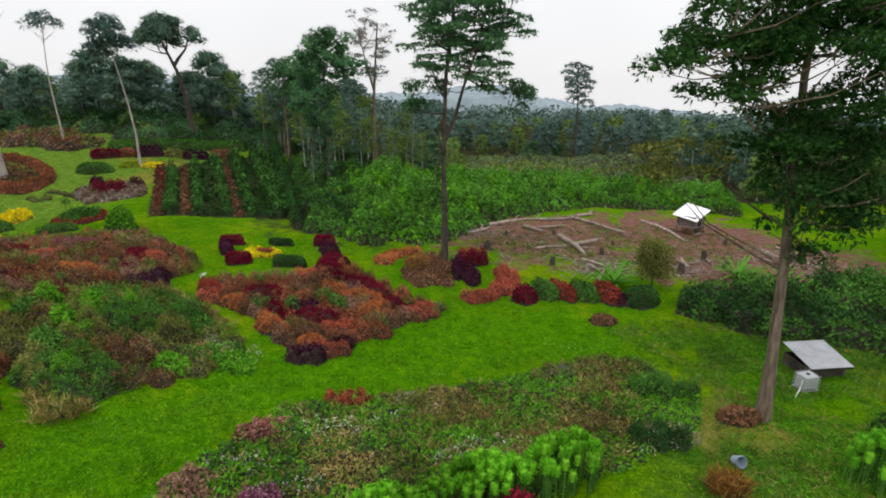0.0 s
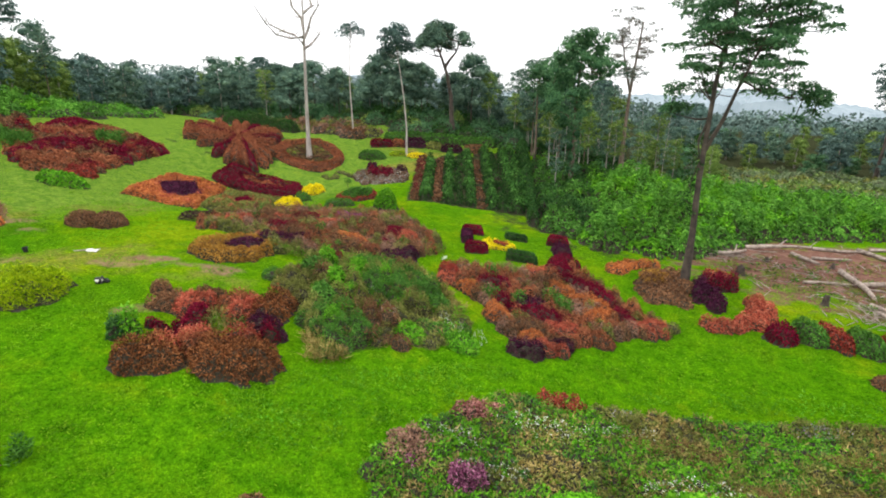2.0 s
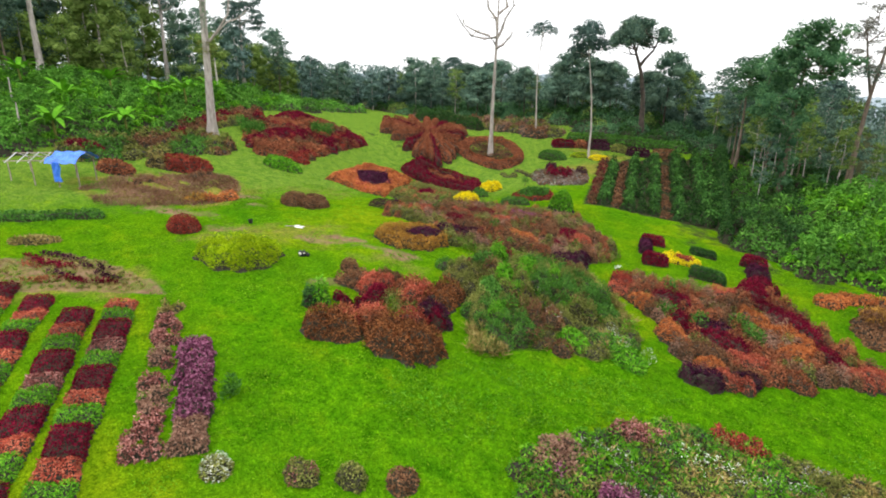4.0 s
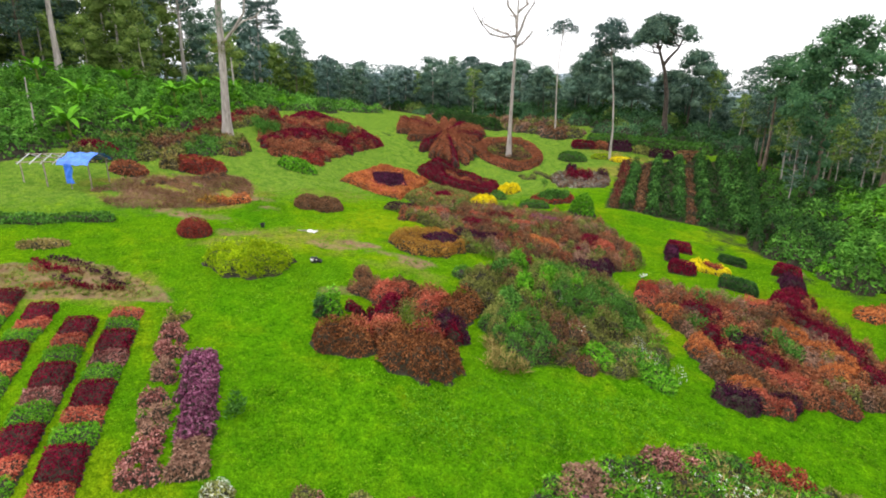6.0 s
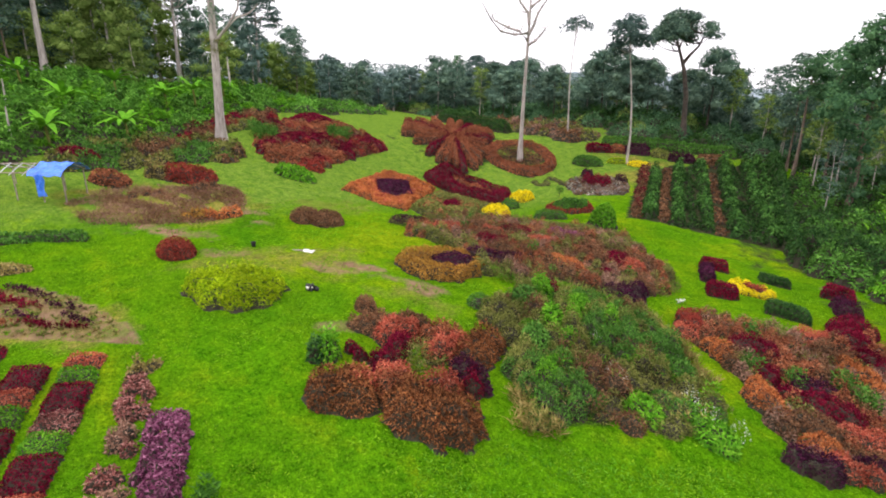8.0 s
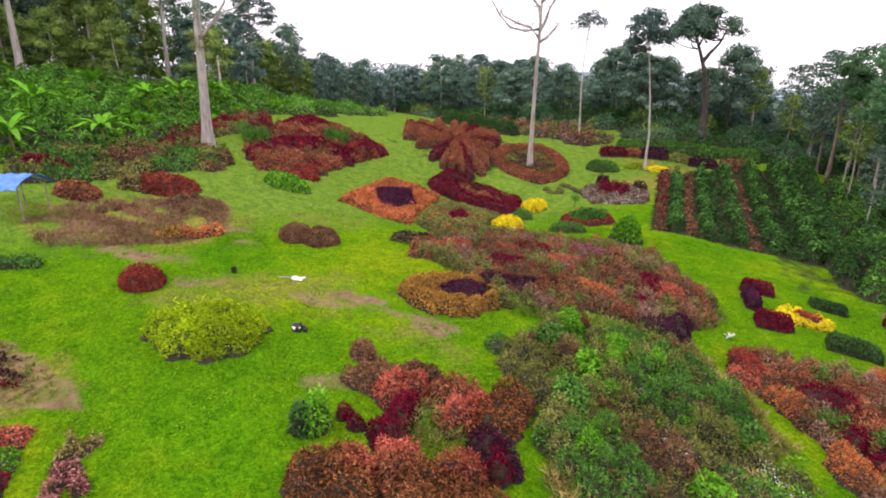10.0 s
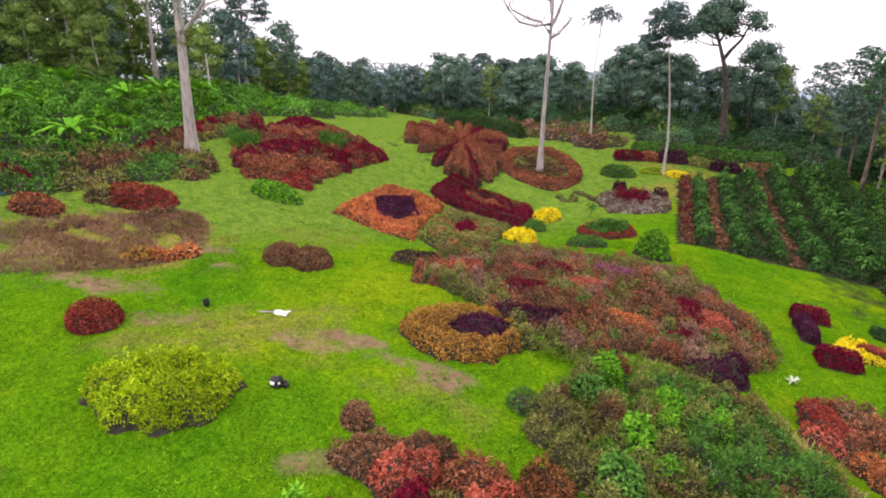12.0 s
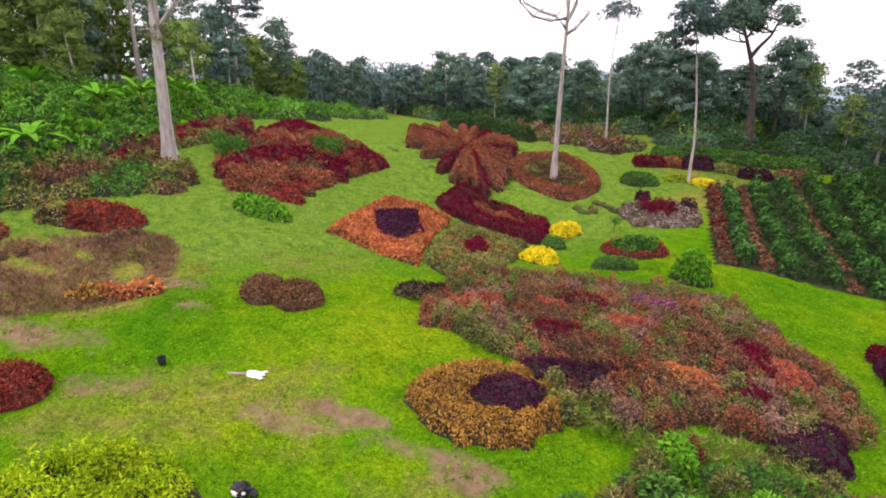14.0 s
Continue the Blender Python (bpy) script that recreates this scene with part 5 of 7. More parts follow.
bushes("ring", plants(oval(-43.1, 56.1, 1.25, 1.0), 0.4, 0.3, [oval(-43.1, 56.1, 0.75, 0.55)]), OLIVE, b, 0.1, 160)
hedge("low_hedge", "low thin olive edging hedge", box4(-43.4, 58.0, -40.2, 57.2, 0.5), OLIVE, 0.3, 0.4, 0.1, 150)
b = flat_parent("planter_bed", "round bed of green shrubs with a red rim", "flower bed")
bushes("red_rim", plants(oval(-35.0, 50.2, 2.6, 2.1, 20), 0.5, 0.5, [oval(-35.0, 50.3, 1.9, 1.4, 20)]), RED, b, 0.12, 140)
bushes("green_shrubbery", plants(oval(-35.0, 50.3, 1.9, 1.5, 20), 0.7, 1.15), GREEN, b, 0.18, 130)
hedge("shrub", "low oval dark green shrub on the lawn", oval(-33.8, 45.2, 1.5, 0.8, 45), GREEN, 0.75, 0.5, 0.1, 200, category="shrub")
hedge("shrub", "upright bright green shrub on the lawn", oval(-29.4, 47.3, 1.2, 1.1), BRIGHT, 2.0, 0.8, 0.17, 150, category="shrub")
hedge("shrub", "low flat green mound shrub", oval(-42.8, 65.8, 1.9, 1.3, 45), GREEN, 1.0, 0.7, 0.15, 120, category="shrub")
b = flat_parent("flower_bed", "bed of greyish white flowers with maroon clumps", "flower bed")
C = plants(oval(-37.2, 59.2, 3.9, 3.2, 50), 0.7, 0.45, [oval(-38.0, 60.2, 1.5, 1.1, 40)])
bushes("low_foliage", C, BROWN, b, 0.15, 50)
bushes("grey_flower_drift", C, GREY_FLOWER, b, 0.11, 60, body=False)
bushes("white_flower_drift", C[::2], WHITE_FLOWER, b, 0.11, 60, body=False)
patch(b, "maroon_clump", MAROON, oval(-38.0, 60.2, 1.7, 1.2, 40), 0.7, 0.8, 0.15, 110)
patch(b, "maroon_clump", PLUM, oval(-40.3, 62.0, 0.9, 0.7), 0.6, 0.7, 0.15, 110)
patch(b, "maroon_clump", PLUM, oval(-36.6, 63.0, 0.8, 0.6), 0.6, 0.7, 0.15, 110)
for ax, ay, bx, by, mat, h, text in ((-46.0, 70.6, -43.4, 72.6, MAROON, 1.0, "maroon hedge along the back lawn"), (-43.4, 72.6, -41.9, 73.6, RUSSET, 0.9, "russet hedge along the back lawn"), (-41.9, 73.6, -39.2, 75.4, PLUM, 1.2, "dark plum hedge along the back lawn"),
                                     (-38.8, 75.4, -36.6, 76.6, OLIVE, 0.8, "olive hedge along the back lawn"), (-36.4, 75.6, -33.6, 77.2, PLUM, 1.0, "dusty maroon hedge along the back lawn"), (-33.4, 77.6, -30.6, 80.0, BROWN, 1.0, "brown hedge along the back lawn")):
    hedge("border_hedge", text, box4(ax, ay, bx, by, 1.5), mat, h, 0.7, 0.18, 90, "back border")
hedge("back_hedge", "long dark green hedge below the forest", box4(-46.0, 74.5, -31.0, 84.0, 1.4), GREEN, 1.3, 0.9, 0.2, 70)
for x, y in ((-40.4, 69.3), (-38.0, 70.6)):
    hedge("yellow_bed", "low yellow-green bed at the foot of a slim tree", oval(x, y, 1.5, 0.7, 50), LIME if x < -39 else YELLOW, 0.5, 0.5, 0.14, 110, category="flower bed")


# ---- vegetable plot: rows that run up the slope ----
b = flat_parent("vegetable_plot", "sloping plot with rows of leafy green and dark red crops", "vegetable plot")
near_a, near_b, far_a, far_b = Vector((-29.6, 52.6)), Vector((-15.6, 56.6)), Vector((-37.4, 69.6)), Vector((-27.4, 83.0))
for i in range(11):
    u0, u1 = (i + 0.10) / 11, (i + 0.90) / 11
    poly = [tuple(near_a.lerp(near_b, u0)), tuple(near_a.lerp(near_b, u1)), tuple(far_a.lerp(far_b, u1)), tuple(far_a.lerp(far_b, u0))]
    # low dark rows paint the shade in the gaps between leafy rows
    mat, h, nm, g = ((BROWN, 0.7, "red_crop", 0.6), (GREEN, 1.15, "green_crop", 0.66), (BROWN, 0.55, "brown_crop", 0.7), (GREEN, 1.2, "green_crop", 0.7), (DARK, 0.45, "low_crop", 0.7), (GREEN, 1.3, "green_crop", 0.74), (BROWN, 0.4, "low_crop", 0.8),
                     (GREEN, 1.35, "green_crop", 0.74), (DARK, 0.5, "low_crop", 0.7), (GREEN, 1.45, "green_crop", 0.74), (GREEN, 1.5, "green_crop", 0.74))[i]
    C = plants(poly, g, h, (), 0.4, 0.72 if h > 1 else 0.5, 0.3)
    # dark bodies under lighter leaves paint the shade low in a row
    bushes(nm, C, DARK if mat is GREEN else mat, b, 0.18, 70)
    if mat is GREEN:
        whorls("leafy_crop", C * np.array([1, 1, 0.95, 1.08]), CROP, b, 26, 0.24)
    if i == 0:
        bushes("dark_red_crop", C[drift(C[:, 0], C[:, 1], 1.3, 81) > 0], MAROON, b, 0.18, 90, body=False)
hedge("plot_hedge", "tall dark hedge beside the vegetable plot", [(-13.9, 51.5), (-14.8, 51.8), (-25.0, 78.5), (-27.0, 84.0), (-25.4, 84.0), (-22.8, 77.5)], DARK, 2.2, 0.9, 0.2, 80)


# ---- big mixed bed with a golden ring ----
ring = oval(-27.2, 24.6, 2.7, 2.1, 55, 26)
BIG_CLUMPS = (("plum_clump", PLUM, -26.4, 28.6, 1.8, 0.9, 50, 0.75), ("maroon_clump", MAROON, -28.8, 31.0, 1.0, 0.7, 60, 0.85), ("coral_clump", CORAL, -33.0, 30.4, 1.5, 0.7, 60, 0.7), ("plum_clump", PLUM, -35.8, 29.3, 1.4, 0.7, 50, 0.75),
    ("plum_clump", PLUM, -18.9, 32.3, 1.6, 0.75, 75, 0.8), ("maroon_clump", MAROON, -22.6, 37.6, 2.0, 0.7, 110, 0.8), ("coral_clump", CORAL, -20.8, 36.6, 1.6, 0.7, 120, 0.75), ("coral_clump", CORAL, -27.3, 35.4, 1.4, 0.8, 60, 0.7),
    ("orange_clump", ORANGE, -23.6, 32.6, 1.3, 0.8, 40, 0.7), ("maroon_clump", MAROON, -21.4, 33.8, 1.0, 0.6, 120, 0.7), ("maroon_clump", MAROON, -30.5, 36.0, 1.2, 0.6, 40, 0.7), ("mauve_clump", MAUVE, -28.0, 39.2, 1.6, 1.0, 60, 0.7),
    ("olive_clump", OLIVE, -29.5, 42.0, 2.4, 1.2, 40, 0.7), ("coral_clump", CORAL, -31.0, 33.6, 1.0, 0.5, 60, 0.75), ("maroon_clump", MAROON, -21.9, 28.0, 0.45, 0.4, 0, 0.75))
b = bed("flower_bed", "large mixed bed of brown, russet, coral and olive foliage plants", big,
        [("brown_planting", BROWN, 5.5), ("russet_planting", RUSSET, 3.5), ("olive_planting", OLIVE, 4.4), ("dusty_planting", MAUVE_STRAW, 2.0)], 0.62, 0.62, 0.082, 270, [ring] + [oval(x, y, rx * 0.95, ry * 0.95, t) for _, _, x, y, rx, ry, t, _ in BIG_CLUMPS])
for nm, mat, x, y, rx, ry, t, h in BIG_CLUMPS:
    mass(nm, rounded(oval(x, y, rx * 1.08, ry * 1.08, t, 12), 1), mat, b, h * 0.85, 0.8, 0.36, 0.45, 0.085, 330, (), 0.35, "", 1.3, 0.42)
for mat, nm, g in ((BROWN, "brown_seed_growth", 0.6), (MAUVE_STRAW, "dusty_seed_growth", 0.7), (OLIVE, "olive_seed_growth", 0.9)):
    C = plants(big, g, 0.75, [ring], 0.3, 0.5)
    tufts(nm, C[drift(C[:, 0], C[:, 1], 2.2, 61 + int(g * 10)) > 0.0], mat, b, 0.17, 26, 0.28, 0.7)
for x, y, rx, ry, t in ((-24.4, 26.8, 2.2, 0.8, 20), (-21.6, 28.6, 2.2, 0.8, 55), (-19.4, 30.8, 1.4, 0.7, 50), (-35.4, 28.6, 1.6, 0.6, 40), (-30.4, 27.6, 1.6, 0.5, 0), (-18.2, 36.4, 0.7, 2.2, 10), (-24.6, 43.2, 3.0, 0.7, 140)):
    tufts("olive_grass", plants(oval(x, y, rx, ry, t), 0.32, 0.6, (), 0.5, 0.9), OLIVE, b, 0.3, 24, 0.12, 0.6)
    tufts("green_grass", plants(oval(x, y, rx, ry, t), 0.5, 0.5, (), 0.5, 0.9), BRIGHT, b, 0.22, 22, 0.25, 0.7)
for x, y in ((-25.4, 31.4), (-22.8, 30.2), (-31.8, 31.6), (-27.6, 33.4), (-20.0, 34.8), (-25.6, 37.8), (-33.6, 33.8)):
    tufts("green_sprig", plants(oval(x, y, 0.5, 0.45), 0.3, 1.0, (), 0.3, 0.8), GREEN, b, 0.2, 50, 0.34, 0.8)
b = flat_parent("ring_bed", "golden brown horseshoe bed round a plum-coloured patch", "flower bed")
core = oval(-26.7, 25.2, 1.55, 1.0, 60)
mass("golden_planting", ring, GOLD, b, 0.7, 0.6, 0.3, 0.5, 0.085, 300, [core], 0.2)
bushes("russet_planting", plants(ring, 0.8, 0.66, [core], 0.3, 0.5), RUSSET, b, 0.08, 110, body=False)
mass("plum_planting", core, PLUM, b, 0.6, 0.5, 0.3, 0.5, 0.085, 300, (), 0.2)
bushes("olive_planting", plants(oval(-25.3, 26.3, 0.9, 0.6, 60), 0.5, 0.75), OLIVE, b, 0.10, 200)


# ---- steep weed bed ----
b = flat_parent("weed_bed", "overgrown bed of tall green weeds and dry stalks", "weeds")
C = plants(weed, 0.8, 0.85, (), 0.6, 0.6)
C[:, 3] *= 1 + 0.35 * drift(C[:, 0], C[:, 1], 3.0, 15)
low = inside([(-14.2, 21.0), (-13.0, 27.4), (-9.6, 25.8), (-10.0, 22.8), (-12.6, 19.8)], C[:, 0], C[:, 1])[0]
C[low, 3] *= 0.55
for (nm, mat), c in zip((("green_weed_growth", GREEN), ("bright_weed_growth", BRIGHT), ("olive_weed_growth", OLIVE), ("brown_weed_growth", BROWN)), share(C[rng.permutation(len(C))], [3.8, 0.8, 4.8, 1.1])):
    bushes(nm, c, mat, b, 0.1, 320, 0.36, spread=1.8)
for mat, nm, g, h, per, lf, sl in ((OLIVE, "olive_stalk_growth", 0.7, 0.7, 40, 0.2, 0.2), (BRIGHT, "bright_stalk_growth", 1.3, 0.95, 60, 0.18, 0.34), (STRAW, "straw_growth", 1.0, 0.7, 34, 0.3, 0.1)):
    c = plants(weed, g, h, (), 0.4, 0.4)
    tufts(nm, c[drift(c[:, 0], c[:, 1], 1.8, int(g * 30)) > -0.05], mat, b, lf, per, sl, 0.7)
for x, y, rx, ry, t in ((-15.8, 22.2, 1.1, 0.6, 60), (-15.0, 26.0, 1.3, 0.6, 60), (-13.6, 20.4, 0.8, 0.5, 30), (-17.0, 23.2, 1.0, 0.5, 60)):
    tufts("dry_stalk_growth", plants(oval(x, y, rx, ry, t), 0.3, 0.95, (), 0.4, 0.8), BROWN, b, 0.2, 40, 0.2, 0.6)
for x, y, r, h, mat in ((-21.6, 27.2, 0.6, 1.4, BRIGHT), (-18.8, 26.8, 0.7, 1.4, BRIGHT), (-17.3, 28.8, 0.9, 1.1, GREEN), (-18.2, 22.2, 0.7, 1.3, GREEN), (-18.7, 24.2, 0.6, 1.5, BRIGHT), (-21.0, 25.0, 0.8, 1.2, GREEN), (-13.2, 26.6, 0.8, 0.9, GREEN), (-12.8, 22.4, 0.8, 0.6, BRIGHT), (-10.4, 23.9, 0.9, 0.6, BRIGHT)):
    bushes("leafy_weed", [(x, y, r, h), (x + 0.4 * r, y - 0.3 * r, r * 0.7, h * 0.75), (x - 0.4 * r, y + 0.35 * r, r * 0.7, h * 0.8)], mat, b, 0.15, 170)
for x, y, rx, ry, t in ((-16.6, 25.2, 1.1, 0.5, 130), (-15.2, 23.8, 1.2, 0.45, 130), (-14.2, 22.7, 0.7, 0.4, 130), (-13.2, 27.1, 0.6, 0.4, 40), (-12.1, 25.1, 0.8, 0.4, 140), (-11.2, 24.8, 1.0, 0.45, 140), (-9.9, 25.2, 0.6, 0.4, 140)):
    bushes("white_flower_drift", plants(oval(x, y, rx, ry, t), 0.5, 0.85, (), 0.3), WHITE_FLOWER, b, 0.05, 100, body=False)
for x, y, rx, ry, t, h in ((-16.0, 18.6, 0.9, 0.6, 145, 0.6), (-14.8, 17.9, 1.2, 0.7, 35, 0.6), (-16.0, 29.8, 1.5, 0.6, 145, 0.7), (-14.2, 28.8, 1.5, 0.7, 145, 0.7), (-12.4, 27.5, 1.0, 0.6, 140, 0.5)):
    tufts("dry_grass", plants(oval(x, y, rx, ry, t), 0.3, h, (), 0.4, 0.9), STRAW, b, 0.4, 26, 0.1)
    tufts("brown_grass", plants(oval(x, y, rx, ry, t), 0.4, h, (), 0.4, 0.9), OLIVE, b, 0.35, 26, 0.1)

# ---- butterfly bed ----
b = flat_parent("flower_bed", "butterfly-shaped bed of russet mounds with red and maroon clumps", "flower bed")
for nm, mat, x, y, rx, ry, t, h in (("russet_mound", RUSSET_BROWN, -20.3, 13.1, 1.35, 1.1, 35, 1.0), ("russet_mound", RUSSET_BROWN, -17.5, 15.0, 1.75, 1.25, 35, 1.1), ("russet_mound", RUSSET, -19.2, 14.6, 1.0, 0.65, 40, 0.9), ("brown_mound", BROWN, -23.2, 17.5, 1.6, 0.75, 50, 0.75),
                                    ("russet_mound", RUSSET_BROWN, -19.2, 19.2, 1.45, 0.8, 105, 1.05), ("maroon_clump", MAROON, -21.2, 16.1, 1.35, 0.55, 116, 1.0), ("coral_clump", CORAL, -22.4, 17.3, 0.85, 0.65, 60, 1.0), ("coral_clump", CORAL, -19.7, 18.0, 0.8, 0.6, 60, 1.05),
                                    ("russet_mound", RUSSET, -20.9, 18.6, 1.1, 0.55, 40, 0.85), ("coral_clump", CORAL, -18.0, 15.9, 0.75, 0.45, 40, 1.2), ("plum_clump", PLUM, -17.9, 17.5, 0.75, 0.55, 40, 0.95), ("maroon_clump", MAROON, -17.5, 17.3, 0.4, 0.35, 40, 1.05),
                                    ("coral_clump", CORAL, -19.8, 14.9, 0.6, 0.4, 40, 1.0), ("coral_clump", CORAL, -20.0, 13.7, 0.45, 0.35, 40, 1.1)):
    mass(nm, oval(x, y, rx * 1.05, ry * 1.05, t), mat, b, h * 0.92, 0.9, 0.42, 0.36, 0.1, 330, (), 0.3, "", 1.4, 0.42)
    if mat in (RUSSET, BROWN, RUSSET_BROWN):
        bushes("orange_tip_growth", plants(oval(x, y, rx * 0.8, ry * 0.8, t), 0.46, h * 0.98, (), 0.1, 0.8), ORANGE, b, 0.075, 36, body=False)
for nm, mat, g, h in (("olive_planting", OLIVE, 0.45, 0.7), ("green_planting", GREEN, 0.75, 0.6), ("straw_planting", STRAW, 0.8, 0.7)):
    tufts(nm, plants([(-21.6, 17.6), (-19.8, 18.2), (-18.2, 17.0), (-19.4, 15.6), (-20.8, 15.2)], g, h, (), 0.4, 0.8), mat, b, 0.2, 44, 0.2, 0.7)
for x, y in ((-22.7, 15.0), (-22.0, 15.0)):
    mass("maroon_sprig", oval(x, y, 0.28, 0.25), MAROON, b, 0.5, 0.9, 0.3, 0.3, 0.09, 300)
s = flat_parent("shrub", "lime and dark green shrub beside a russet bed", "shrub")
bushes("dark_foliage", plants(oval(-22.9, 13.5, 0.6, 0.55), 0.4, 0.9), DARK, s, 0.13, 180)
bushes("lime_foliage", plants(oval(-22.7, 13.9, 0.5, 0.45), 0.4, 1.3), BRIGHT, s, 0.15, 180)
s = flat_parent("shrub", "small wispy green shrub alone on the lawn", "shrub")
tufts("foliage", plants(oval(-18.9, 7.2, 0.4, 0.4), 0.25, 0.75, (), 0.4, 0.9), GREEN, s, 0.2, 60, 0.3, 0.8)

# ---- red triangular bed ----
TRI_CLUMPS = (("maroon_clump", MAROON, -8.7, 39.2, 0.9, 1.6, 10, 0.95), ("maroon_clump", MAROON, -6.0, 36.0, 2.4, 0.8, 145, 1.0), ("maroon_clump", MAROON, -11.7, 32.3, 1.2, 0.7, 40, 0.9), ("maroon_clump", MAROON, -8.0, 30.1, 1.7, 0.75, 20, 0.95), ("maroon_clump", MAROON, -10.4, 30.4, 0.8, 0.5, 40, 0.85), ("plum_clump", PLUM, -8.8, 31.0, 0.9, 0.6, 40, 0.9),
    ("plum_clump", PLUM, -7.4, 25.5, 0.85, 0.5, 40, 0.85), ("plum_clump", PLUM, -5.7, 27.4, 0.7, 0.4, 40, 0.7), ("plum_clump", BROWN, -7.7, 28.2, 0.9, 0.5, 40, 0.9), ("maroon_clump", RED, -15.2, 32.4, 0.6, 1.2, 20, 0.95), ("russet_clump", RUSSET, -4.2, 29.8, 0.8, 0.5, 20, 0.8), ("maroon_clump", MAROON, -3.0, 33.2, 1.0, 0.6, 150, 0.9),
    ("coral_clump", CORAL, -6.3, 29.2, 1.0, 0.6, 40, 0.9), ("orange_clump", ORANGE, -9.9, 28.4, 1.2, 0.6, 130, 0.75), ("coral_clump", CORAL, -6.2, 26.6, 0.9, 0.45, 40, 0.85), ("orange_clump", ORANGE, -7.4, 27.0, 0.8, 0.5, 120, 0.85), ("orange_clump", CORAL, -14.6, 31.4, 0.8, 0.6, 40, 0.8), ("coral_clump", CORAL, -10.2, 37.2, 0.9, 0.7, 40, 0.85), ("orange_clump", ORANGE, -12.9, 31.0, 1.0, 0.5, 130, 0.7), ("orange_clump", ORANGE, -7.2, 34.6, 1.4, 0.7, 150, 0.9), ("orange_clump", ORANGE, -4.6, 32.2, 1.3, 0.7, 60, 0.85), ("coral_clump", CORAL, -1.6, 33.2, 1.3, 0.6, 30, 0.85), ("orange_clump", ORANGE, -5.0, 34.2, 1.0, 0.5, 150, 0.85))
b = bed("flower_bed", "large pointed bed of russet, orange and maroon foliage plants", tri,
        [("russet_planting", RUSSET, 5), ("brown_planting", BROWN, 3.5), ("olive_planting", OLIVE, 1.4), ("dusty_planting", MAUVE_STRAW, 2.0)], 0.62, 0.66, 0.085, 260, [oval(x, y, rx * 0.95, ry * 0.95, t) for _, _, x, y, rx, ry, t, _ in TRI_CLUMPS])
for nm, mat, x, y, rx, ry, t, h in TRI_CLUMPS:
    mass(nm, oval(x, y, rx * 1.1, ry * 1.1, t, 12), mat, b, h * 0.85, 0.8, 0.36, 0.45, 0.085, 330, (), 0.35, "", 1.3, 0.42)
for x, y in ((-11.1, 30.3), (-9.4, 30.9), (-7.8, 32.6), (-6.7, 32.0), (-12.2, 33.6)):
    tufts("green_sprig", plants(oval(x, y, 0.7, 0.6), 0.35, 1.15, (), 0.3, 0.8), GREEN, b, 0.2, 60, 0.34, 0.8)
for x, y, rx, ry in ((-11.4, 35.4, 1.8, 1.1), (-13.7, 33.4, 1.3, 0.7), (-9.7, 34.2, 1.2, 0.9), (-8.9, 27.4, 0.7, 0.6)):
    tufts("seed_growth", plants(oval(x, y, rx, ry, 40), 0.32, 0.85, (), 0.4, 0.8), MAUVE_STRAW, b, 0.24, 24, 0.16, 0.6)
    tufts("dry_growth", plants(oval(x, y, rx, ry, 40), 0.45, 0.8, (), 0.4, 0.8), OLIVE, b, 0.24, 24, 0.14, 0.6)

# ---- clipped hedges round the yellow ring ----
for ax, ay, bx, by, wd, mat, h, text in ((-19.2, 44.3, -17.5, 45.0, 1.0, MAROON, 0.95, "clipped maroon block hedge on the lawn"), (-18.4, 43.6, -17.4, 40.9, 0.9, PLUM, 0.85, "clipped dark plum block hedge on the lawn"), (-16.6, 39.1, -15.0, 39.8, 1.2, MAROON, 1.0, "clipped maroon block hedge on the lawn"),
                                          (-15.4, 45.6, -13.6, 46.2, 0.9, DARK, 0.7, "clipped dark green block hedge on the lawn"), (-13.2, 39.5, -11.0, 40.3, 1.1, DARK, 0.95, "clipped blackish green block hedge on the lawn"),
                                          (-11.6, 46.4, -9.8, 46.8, 1.2, MAROON, 1.1, "clipped maroon block hedge beside the scrub")):
    hedge("block_hedge", text, box4(ax, ay, bx, by, wd), mat, h * 0.82, 0.3, 0.1, 400, "block hedges", round_by=0.5, rough=0.05)
s = flat_parent("dome_hedge", "tall rounded maroon clipped bush at the head of a bed", "hedge", "block hedges")
bushes("foliage", [(-8.9, 41.2, 1.0, 1.25), (-9.5, 41.0, 0.7, 0.9), (-8.3, 41.4, 0.7, 0.9)], MAROON, s, 0.08, 360, cell=0.16)
s = flat_parent("dome_hedge", "tall rounded plum clipped bush behind a maroon one", "hedge", "block hedges")
bushes("foliage", [(-9.6, 43.8, 0.8, 1.1), (-10.2, 44.6, 0.6, 0.9)], PLUM, s, 0.08, 360, cell=0.16)
b = flat_parent("ring_bed", "yellow flower ring with a dark red heart on the lawn", "flower bed")
bushes("yellow_ring", plants(oval(-15.0, 42.4, 1.7, 1.35, 20), 0.42, 0.5, [oval(-15.0, 42.6, 0.9, 0.7, 20)], 0.3), YELLOW, b, 0.11, 200)
bushes("red_heart", plants(oval(-15.0, 42.7, 1.0, 0.75, 20), 0.4, 0.55), RED, b, 0.10, 200)

# ---- orange curve, maroon crescent and the row of clumps ----
b = flat_parent("flower_bed", "curved orange and brown bed round a tree foot", "flower bed")
bushes("orange_planting", plants([(-6.3, 41.6), (-4.6, 46.2), (-0.4, 47.4), (-1.0, 46.2), (-3.4, 44.6), (-4.0, 41.8)], 0.65, 0.45), ORANGE, b, 0.13, 130)
